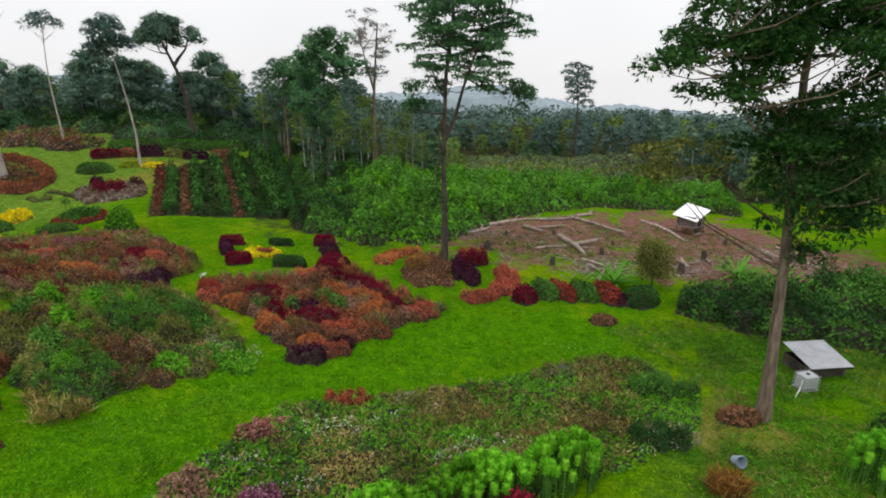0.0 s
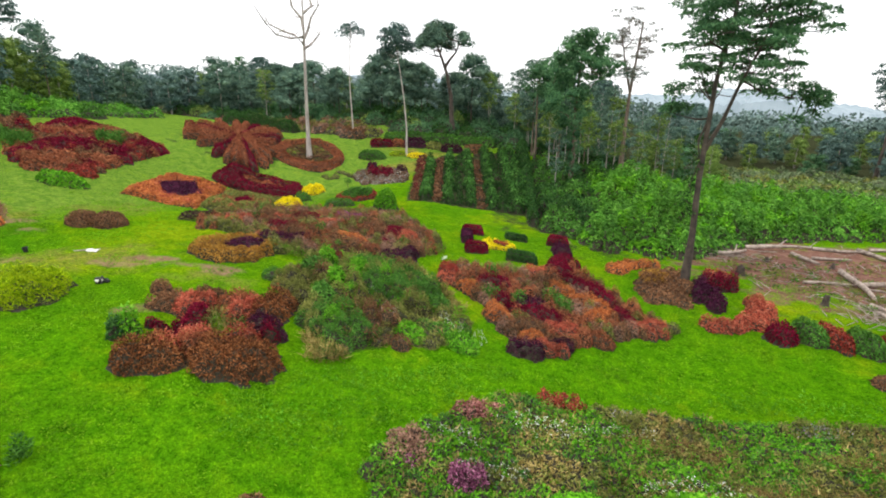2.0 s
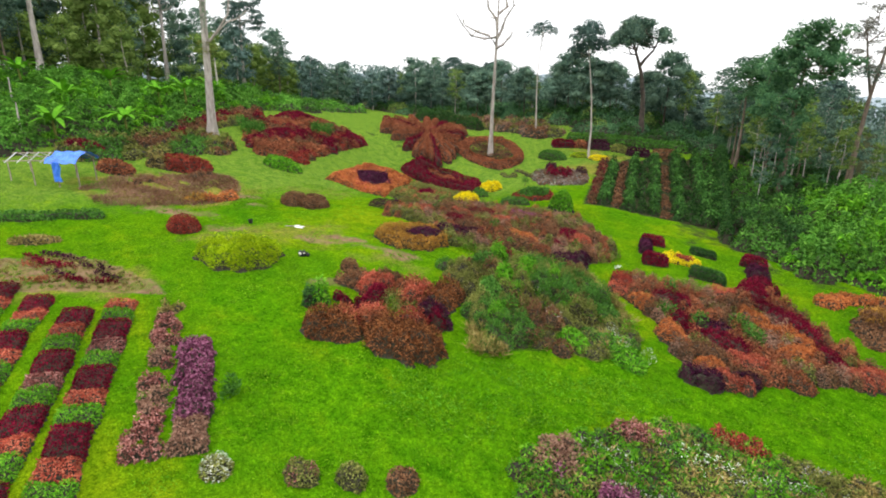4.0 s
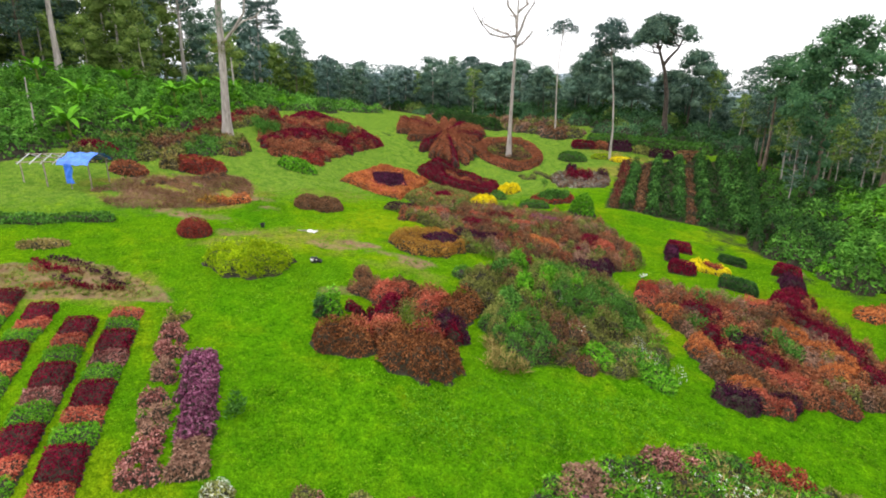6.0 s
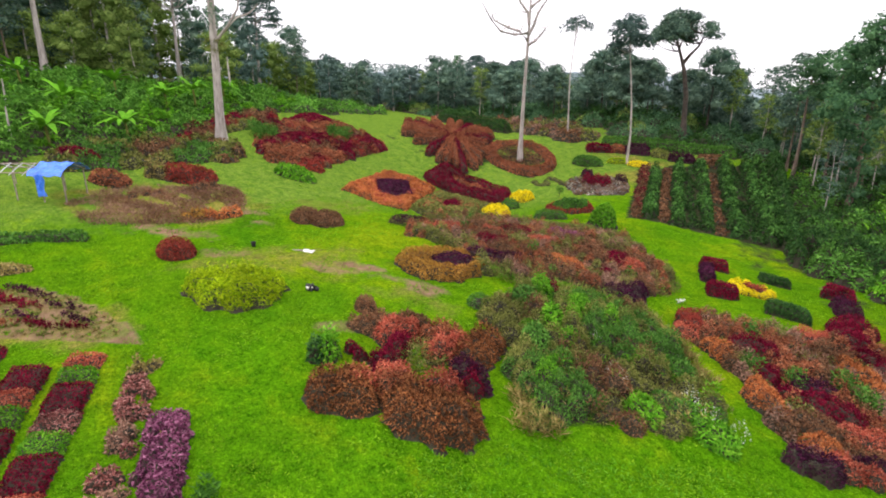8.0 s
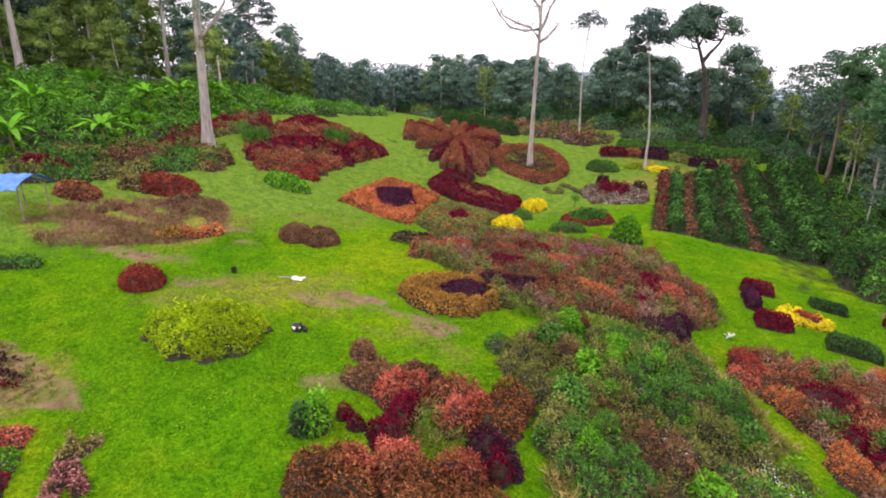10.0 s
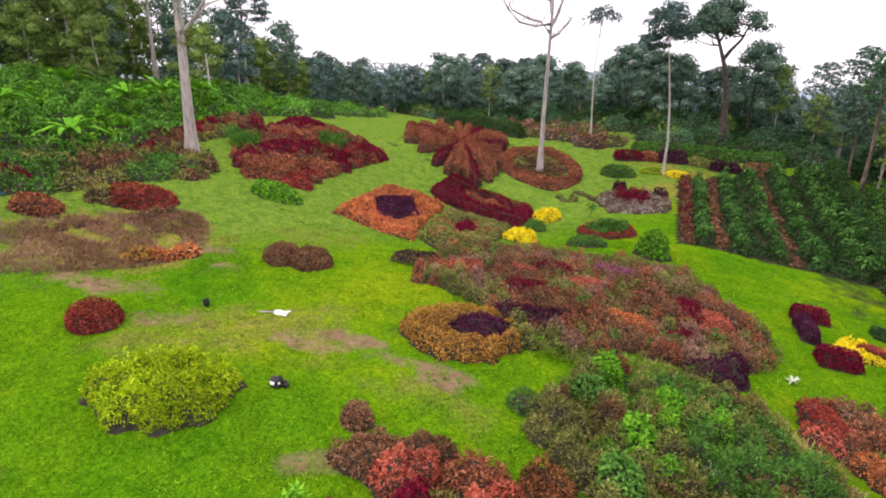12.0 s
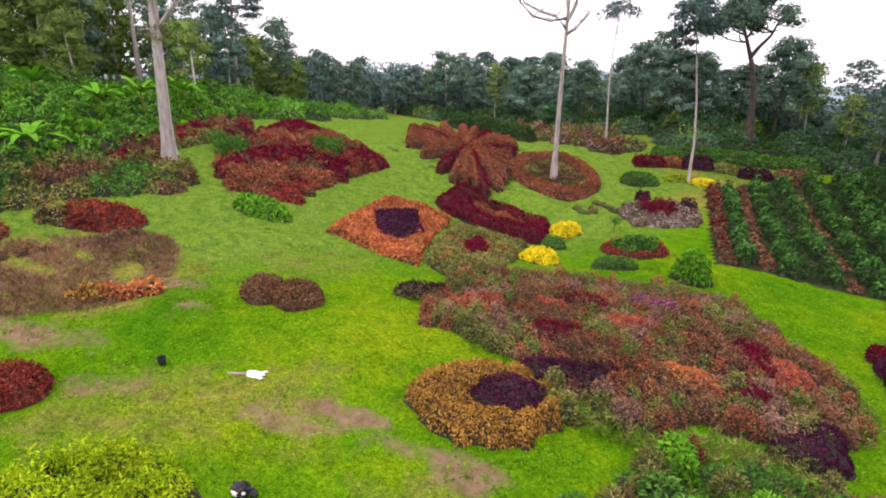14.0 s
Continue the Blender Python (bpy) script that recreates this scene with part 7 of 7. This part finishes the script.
def hut():
    root = thing("raised_hut", pose(27.2, 57.0, gz(27.2, 57.0), 0, 0, 38) @ Matrix.Scale(0.86, 4), "small weathered plank hut on posts with a pale metal roof", "hut")
    for x in (-1.25, 1.25):
        for y in (-1.1, 1.1):
            slab_part("post", root, PLANK, x - 0.07, x + 0.07, y - 0.07, y + 0.07, -0.3, 1.0)
    slab_part("floor", root, PLANK, -1.5, 1.5, -1.35, 1.35, 1.0, 1.1)
    for s in (-1, 1):
        for i in range(6):
            z = 1.12 + i * 0.22
            slab_part("board", root, PLANK, -1.3, 1.3, s * 1.15 - 0.02, s * 1.15 + 0.02, z, z + 0.2)
            slab_part("board", root, PLANK, s * 1.28 - 0.02, s * 1.28 + 0.02, -1.12, 1.12, z, z + 0.2)
    # black plate over the boards stands for the unlit opening
    slab_part("doorway", root, BLACK, -0.4, 0.35, -1.20, -1.174, 1.15, 2.1, "black panel for the dark inside of a doorway")
    slab_part("step", root, PLANK, -1.7, -0.2, -1.8, -1.45, 0.35, 0.42)
    slab_part("crate", root, PLANK, 0.2, 1.0, -0.9, -0.2, 0.0, 0.7)
    sheet_roof("roof", root, ZINC, pose(-0.1, 0, 2.72, 8, -17, 0), 3.5, 3.2, 20, "pale corrugated metal roof")
    for x in (-1.25, 1.25):
        for y in (-1.1, 1.1):
            slab_part("post", root, PLANK, x - 0.06, x + 0.06, y - 0.06, y + 0.06, 1.1, 2.62 + 0.30 * x + 0.12 * y)


hut()


def shed():
    root = thing("shed", pose(20.2, 26.0, gz(20.2, 26.0) - 0.32, 0, 0, 6) @ Matrix.Scale(0.76, 4), "low dark plank shed with a dull grey sheet roof", "shed")
    for x in (-1.35, 1.35):
        for y in (-1.2, 1.2):
            slab_part("post", root, PLANK, x - 0.06, x + 0.06, y - 0.06, y + 0.06, -0.3, 1.35)
    for i in range(7):
        z = -0.1 + i * 0.2
        slab_part("board", root, BARK_DARK, -1.4, 1.4, 1.18, 1.23, z, z + 0.19)
        slab_part("board", root, BARK_DARK, -1.44, -1.40, -1.2, 1.2, z, z + 0.19)
        slab_part("board", root, BARK_DARK, 1.40, 1.44, -1.2, 1.2, z, z + 0.19)
        if i < 6:
            slab_part("board", root, BARK_DARK, -1.0, 1.4, -1.23, -1.18, z, z + 0.19)
    sheet_roof("roof", root, ZINC_GREY, pose(0.15, 0, 1.66, 11, 0, 0), 3.2, 3.0, 16, "dull grey metal roof")
    slab_part("fascia", root, BLACK, -1.5, 1.8, -1.48, -1.44, 1.22, 1.34)


shed()


def tank():
    root = thing("water_tank", pose(18.5, 24.0, gz(18.5, 24.0), 0, 0, 12) @ Matrix.Scale(0.74, 4), "milky white plastic water tank in a steel cage beside a shed", "water tank")
    bm = bmesh.new()
    slab(bm, -0.55, 0.55, -0.46, 0.46, 0.14, 1.1, 0.08)
    part("bottle", bm, TANK, root, smooth=False)
    slab_part("pallet", root, STEEL, -0.6, 0.6, -0.5, 0.5, 0.0, 0.12)
    for i in range(6):
        x = -0.55 + i * 0.22
        for y in (-0.49, 0.49):
            slab_part("bar", root, STEEL, x - 0.012, x + 0.012, y - 0.012, y + 0.012, 0.12, 1.12)
    for z in (0.35, 0.6, 0.85, 1.1):
        for y in (-0.505, 0.505):
            slab_part("bar", root, STEEL, -0.58, 0.58, y - 0.01, y + 0.01, z - 0.012, z + 0.012)
        for x in (-0.585, 0.585):
            slab_part("bar", root, STEEL, x - 0.01, x + 0.01, -0.5, 0.5, z - 0.012, z + 0.012)
    bm = bmesh.new()
    bmesh.ops.create_cone(bm, cap_ends=True, segments=16, radius1=0.12, radius2=0.11, depth=0.06, matrix=Matrix.Translation((0, 0, 1.13)))
    part("lid", bm, BLACK, root)


tank()
a, c = gz(17.0, 23.0), gz(17.0, 23.0)
pipe = thing("pipe", pose(0, 0, 0), "pale pipe leaning from a water tank to the ground", "pipe")
link("tube", *tube([(18.0, 23.6, a + 0.75), (17.8, 23.4, a + 0.35), (17.5, 23.2, a - 0.03)], [0.03, 0.03, 0.03], 8), PALE, pipe, smooth=True)


def vessel(name, label, x, y, r, h, mat, tilt=(0, 0), category="pot"):
    root = thing(name, at_ground(x, y) @ pose(0, 0, 0, tilt[0], tilt[1], 0), label, category)
    prof = [(0.0, 0.0), (r * 0.78, 0.0), (r * 0.8, 0.01), (r, h - 0.04), (r * 1.07, h - 0.04), (r * 1.07, h), (r * 0.95, h), (r * 0.76, 0.05), (0.0, 0.05)]
    V, F, k = [], [], 18
    for q, z in prof:
        for i in range(k):
            V.append((max(q, 0.001) * math.cos(2 * math.pi * i / k), max(q, 0.001) * math.sin(2 * math.pi * i / k), z))
    for j in range(len(prof) - 1):
        for i in range(k):
            F.append((j * k + i, j * k + (i + 1) % k, (j + 1) * k + (i + 1) % k, (j + 1) * k + i))
    link("body", V, F, mat, root, smooth=False)
    return root


v = vessel("bucket", "grey-blue plastic bucket lying tipped in rough grass", 11.9, 18.3, 0.24, 0.42, BUCKET, (62, 25), "bucket")
v.location.z += 0.2
vessel("flower_pot", "black plastic plant pot on worn turf", -36.2, 16.9, 0.15, 0.28, BLACK)


def crumpled(name, label, x, y, rx, ry, h, mat, turn, category):
    """A crumpled sheet or sack lying on the ground."""
    root = thing(name, at_ground(x, y, turn), label, category)
    k = 12
    V = [(rx * (2 * i / k - 1) * (1 + 0.12 * math.sin(j * 1.3)), ry * (2 * j / k - 1) * (1 + 0.15 * math.cos(i * 1.1)), 0.03 + h * max(0, 1 - (2 * i / k - 1) ** 2) * max(0, 1 - (2 * j / k - 1) ** 2) * (0.6 + 0.6 * noise.noise(Vector((i * 0.6, j * 0.6, x)))))
         for j in range(k + 1) for i in range(k + 1)]
    F = [(j * (k + 1) + i, j * (k + 1) + i + 1, (j + 1) * (k + 1) + i + 1, (j + 1) * (k + 1) + i) for j in range(k) for i in range(k)]
    ob = link("sheet", V, F, mat, root)
    sol = ob.modifiers.new("thick", "SOLIDIFY")
    sol.thickness = 0.02
    return root


crumpled("pale_sheet", "crumpled pale sheet lying on worn turf", -33.55, 19.1, 0.42, 0.25, 0.16, PALE, 40, "sheet")
slabroot = thing("plank", at_ground(-34.0, 18.5, 45), "pale plank lying on worn turf beside a sheet", "plank")
slab_part("board", slabroot, LOG, -0.45, 0.55, -0.07, 0.07, 0.02, 0.07)


def sack(x, y):
    """A slumped plastic sack, creased, with a pale scrap on it."""
    root = thing("black_sack", at_ground(x, y, 20), "black plastic sack dumped on the lawn", "sack")
    for nm, mat, c, size, up in (("bag", BLACK, (0, 0, 0.14), (0.34, 0.26, 0.24), 3), ("neck", BLACK, (0.3, 0.05, 0.12), (0.2, 0.13, 0.14), 2), ("scrap", PALE, (-0.05, -0.24, 0.2), (0.13, 0.05, 0.09), 2), ("scrap", PALE, (0.2, -0.16, 0.24), (0.07, 0.05, 0.05), 2)):
        bm = bmesh.new()
        bmesh.ops.create_icosphere(bm, subdivisions=up, radius=1)
        for v in bm.verts:
            k = 0.8 + 0.55 * noise.noise(v.co * 1.9 + Vector(c) * 9) + 0.35 * noise.noise(v.co * 5)
            v.co = Vector((c[0] + v.co.x * size[0] * k, c[1] + v.co.y * size[1] * k, max(0.0, c[2] + v.co.z * size[2] * k)))
        part(nm, bm, mat, root)


sack(-28.6, 16.5)
st = thing("marker_stake", at_ground(-22.0, 7.0), "small pale marker stake by a mauve flower strip", "stake")
slab_part("stake", st, STRAW, -0.04, 0.04, -0.03, 0.03, -0.1, 0.55)


def shelter():
    root = thing("tarpaulin_shelter", pose(-51.8, 8.6, gz(-51.8, 8.6), 0, 0, 48), "open pole frame shelter half covered with a blue tarpaulin", "shelter")
    for x in (-2.6, -0.9, 0.9, 2.4):
        for y in (-1.2, 1.2):
            link("pole", *tube([(x, y, -0.5), (x + 0.03, y, 0.8), (x, y + 0.02, 1.75)], [0.05, 0.045, 0.04], 6), LOG, root)
    for y in (-1.2, 0.0, 1.2):
        link("rail", *tube([(-2.9, y, 1.78 + 0.45 * (y == 0)), (0, y, 1.8 + 0.45 * (y == 0)), (2.6, y, 1.78 + 0.45 * (y == 0))], [0.045] * 3, 6), LOG, root)
    for x in (-2.6, -1.7, -0.9, 0.0, 0.9, 2.4):
        for s in (-1, 1):
            link("rafter", *tube([(x, s * 1.5, 1.68), (x, s * 0.7, 2.0), (x, 0, 2.27)], [0.035] * 3, 6), ZINC_GREY, root)
    V, F = [], []
    ny, nx = 14, 10
    for j in range(ny + 1):
        y = -1.65 + 3.3 * j / ny
        for i in range(nx + 1):
            x = 0.35 + 2.3 * i / nx
            z = 2.36 - 0.33 * abs(y) + 0.05 * math.sin(i * 1.7 + j) - (0.18 * (abs(y) > 1.5))
            V.append((x, y, z))
    F = [(j * (nx + 1) + i, j * (nx + 1) + i + 1, (j + 1) * (nx + 1) + i + 1, (j + 1) * (nx + 1) + i) for j in range(ny) for i in range(nx)]
    ob = link("tarpaulin", V, F, BLUE, root, "bright blue tarpaulin")
    ob.modifiers.new("thick", "SOLIDIFY").thickness = 0.015
    V = [(0.9 + 0.55 * i / 4 + 0.05 * math.sin(j), -1.66 - 0.08 * math.sin(i * 2 + j), 1.75 - 1.5 * j / 8) for j in range(9) for i in range(5)]
    F = [(j * 5 + i, j * 5 + i + 1, (j + 1) * 5 + i + 1, (j + 1) * 5 + i) for j in range(8) for i in range(4)]
    ob = link("hanging_flap", V, F, BLUE, root, "blue tarpaulin flap hanging to the ground")
    ob.modifiers.new("thick", "SOLIDIFY").thickness = 0.015


shelter()


# ---- felled logs and stumps on the clay clearing ----
def log(x, y, length, r, turn, lift=0.0, forked=False):
    root = thing("log", pose(x, y, 0, 0, 0, turn), "weathered grey felled log on red clay", "log", "felled logs")
    c, s = math.cos(radians(turn)), math.sin(radians(turn))
    pts = [((t - 0.5) * length, 0.06 * length * math.sin(3 * t + x) * 0.5, gz(x + c * (t - 0.5) * length, y + s * (t - 0.5) * length) + r * 0.75 + lift * t) for t in (0, 0.25, 0.5, 0.75, 1)]
    V, F = tube(pts, [r, r * 0.95, r * 0.85, r * 0.75, r * 0.55], 9)
    F = F + [tuple(range(8, -1, -1)), tuple(range(len(V) - 9, len(V)))]
    link("trunk", V, F, LOG, root)
    if forked:
        p = Vector(pts[3])
        link("branch", *tube([p, p + Vector((0.6, 0.5, 0.25)), p + Vector((1.3, 1.2, 0.35))], [r * 0.5, r * 0.4, r * 0.2], 6), LOG, root)


for ax, ay, bx, by, r, lf, fk in ((15.7, 63.9, 19.1, 54.6, 0.2, 0.3, False), (12.2, 53.8, 12.8, 46.3, 0.24, 0.3, True), (12.8, 50.1, 15.6, 51.1, 0.24, 0.4, False), (8.7, 48.7, 12.6, 50.1, 0.14, 0.0, False), (5.1, 57.6, 8.9, 59.0, 0.22, 0.4, True), (0.8, 52.2, 5.0, 55.8, 0.2, 0.2, True),
                                 (9.1, 57.9, 10.7, 54.6, 0.22, 0.2, False), (11.2, 61.2, 15.6, 62.8, 0.18, 0.1, False), (10.7, 58.0, 13.9, 58.5, 0.15, 0.1, False), (16.4, 64.1, 18.5, 64.6, 0.2, 0.1, True), (24.8, 60.6, 25.0, 53.2, 0.18, 0.0, False), (12.5, 45.5, 13.8, 42.4, 0.16, 0.3, True),
                                 (12.6, 44.0, 12.9, 41.5, 0.13, 0.3, True), (21.7, 46.4, 21.0, 43.2, 0.14, 0.3, False), (31.2, 49.8, 31.1, 45.3, 0.13, 0.1, False), (33.5, 51.7, 32.9, 44.8, 0.14, 0.1, True), (33.1, 48.3, 32.8, 43.9, 0.13, 0.2, False), (23.8, 62.3, 25.0, 58.8, 0.16, 0.0, False),
                                 (12.4, 39.8, 13.9, 42.7, 0.1, 0.5, False), (24.0, 47.3, 23.5, 44.7, 0.1, 0.2, True), (29.6, 47.4, 30.6, 43.6, 0.12, 0.1, False), (6.4, 60.0, 12.4, 62.0, 0.13, 0.1, True)):
    log((ax + bx) / 2, (ay + by) / 2, math.hypot(bx - ax, by - ay), r, math.degrees(math.atan2(by - ay, bx - ax)), lf, fk)


def stump(x, y, h, r):
    root = thing("stump", at_ground(x, y, rng.uniform(0, 360)), "dark broken tree stump on red clay", "stump", "stumps")
    V, F = tube([(0, 0, -0.1), (0, 0, 0.1), (0.02, 0, h * 0.7), (0.05, 0.02, h)], [r * 1.6, r * 1.1, r * 0.95, r * 0.8], 9)
    V = [(a, b2, z + (0.15 * math.sin(i * 2.1) if i > 26 else 0)) for i, (a, b2, z) in enumerate(V)]
    link("wood", V, F + [tuple(range(len(V) - 9, len(V)))], BARK_DARK, root)


for x, y, h, r in ((4.2, 48.2, 0.7, 0.35), (9.4, 43.6, 0.7, 0.22), (14.8, 47.6, 0.6, 0.2), (20.0, 42.4, 0.8, 0.3), (23.6, 46.0, 0.9, 0.25), (24.6, 44.0, 0.6, 0.3), (16.8, 50.8, 0.4, 0.18), (11.8, 55.0, 0.4, 0.16), (6.6, 53.8, 0.4, 0.2), (28.6, 52.0, 0.5, 0.2)):
    stump(x, y, h, r)
stand(make_tree("young_tree", "young round-crowned tree beside the clearing", 3.8, 0.07, BARK_DARK, OLIVE, low=0.3, R=1.2, count=26, size=0.75, per=420, leaf=0.15, wobble=0.05), 16.0, 38.4)
stand(make_tree("young_tree", "thin sapling on the lawn", 1.3, 0.03, BARK_DARK, GREEN, low=0.5, R=0.4, count=8, size=0.3, per=600, leaf=0.12, wobble=0.05), -38.6, 53.6)


# ---- rough grass by the shed, sticks on the clearing ----
b = flat_parent("rough_grass", "rough uncut grass and weeds round a shed", "grass", kind="stuff")
zone = [(7.0, 14.0), (11.6, 20.2), (13.6, 24.0), (12.0, 28.0), (9.0, 31.0), (14.0, 33.0), (22.0, 30.0), (30.0, 27.0), (26.0, 14.0)]
for mat, nm, g, h, lf in ((BRIGHT, "bright_growth", 0.55, 0.16, 0.22), (GREEN, "green_growth", 0.6, 0.22, 0.2), (OLIVE, "olive_growth", 0.6, 0.22, 0.26), (STRAW, "dry_growth", 0.9, 0.25, 0.3)):
    C = plants(zone, g, h, [oval(20.2, 26.0, 1.7, 1.7)], 0.4, 0.6)
    C = C[drift(C[:, 0], C[:, 1], 2.0, 21 + int(g * 20)) > -0.05]
    tufts(nm, C, mat, b, lf, 20, 0.22 if mat in (BRIGHT, GREEN) else 0.08, 0.7)
side = [(-8.0, 24.5), (0.0, 27.0), (8.0, 31.5), (12.5, 34.0), (13.0, 29.0), (5.0, 27.2), (-2.0, 24.2)]
C = plants(side, 0.7, 0.14, (), 0.4, 0.7)
tufts("lush_growth", C[drift(C[:, 0], C[:, 1], 1.8, 31) > 0.0], BRIGHT, b, 0.22, 20, 0.24, 0.8)
low = [(-17.5, 15.5), (-12.8, 18.6), (-8.8, 23.4), (-6.4, 23.6), (-8.6, 18.0), (-11.2, 12.6), (-15.0, 11.0)]
for mat, g, sd in ((BRIGHT, 0.5, 33), (GRASS, 0.42, 34)):
    C = plants(low, g, 0.13, (), 0.5, 0.7)
    tufts("lush_growth", C[drift(C[:, 0], C[:, 1], 1.5, sd) > -0.35], mat, b, 0.17, 18, 0.2, 0.9)
b = flat_parent("lawn_weeds", "low leafy clumps scattered through the lawn", "weeds", kind="stuff")
x, y = rng.uniform(-50, 8, 9000), rng.uniform(4, 52, 9000)
k = drift(x, y, 3.0, 41) + drift(x, y, 1.1, 42) > 0.55
k &= np.hypot(x + 33, y - 17) > 7.5
tufts("leafy_growth", np.column_stack([x[k], y[k], np.full(k.sum(), 0.2), np.full(k.sum(), 0.1)]), GRASS, b, 0.13, 10, 0.4, 1.0)
b = flat_parent("brushwood", "broken sticks and small branches strewn on clay", "brushwood", kind="stuff")
sticks = []
for i in range(900):
    mx, my, sx, sy = ((13, 51, 5, 5), (25, 49, 6, 6), (13.2, 44, 1.3, 1.6), (3, 54.5, 2, 1.5), (32.5, 47, 2.0, 2.6), (21, 44, 1.6, 1.6))[i % 6]
    x, y = rng.normal(mx, sx), rng.normal(my, sy)
    a, ln = rng.uniform(0, 6.283), rng.uniform(0.4, 1.9)
    x2, y2 = x + math.cos(a) * ln, y + math.sin(a) * ln
    sticks.append(tube([(x, y, gz(x, y) + 0.04), (x2, y2, gz(x2, y2) + rng.uniform(0.03, 0.3))], [0.035, 0.015], 4))
tagged(link("sticks", *join(*sticks), LOG, b), kind="stuff")
for mat, g in ((OLIVE, 1.8), (GREEN, 2.2)):
    tufts("weed_growth", plants(oval(18, 52, 16, 9, 10), g, 0.4, (), 0.5, 0.3), mat, b, 0.28, 24, 0.3, 0.9)


# ---- grass tufts over the lawn ----
def lawn_grass(n):
    x, y = rng.uniform(-45, 20, n), rng.uniform(3, 52, n)
    g = ground(x, y)
    N = np.tile([0.0, 0.0, 1.0], (n, 1))
    keep = drift(x, y, 0.8, 6) + drift(x, y, 0.35, 7) + rng.normal(0, 0.4, n) > -0.2
    x, y, g, N = x[keep], y[keep], g[keep], N[keep]
    V, F = leaf_quads(np.stack([x, y, g - 0.01], 1), N, 0.15, 0.26, 0.8, 0.35, True)
    tagged(link("lawn_grass", V, F, GRASS), "short bright green grass blades of the lawn", "grass", kind="stuff")


lawn_grass(330000)
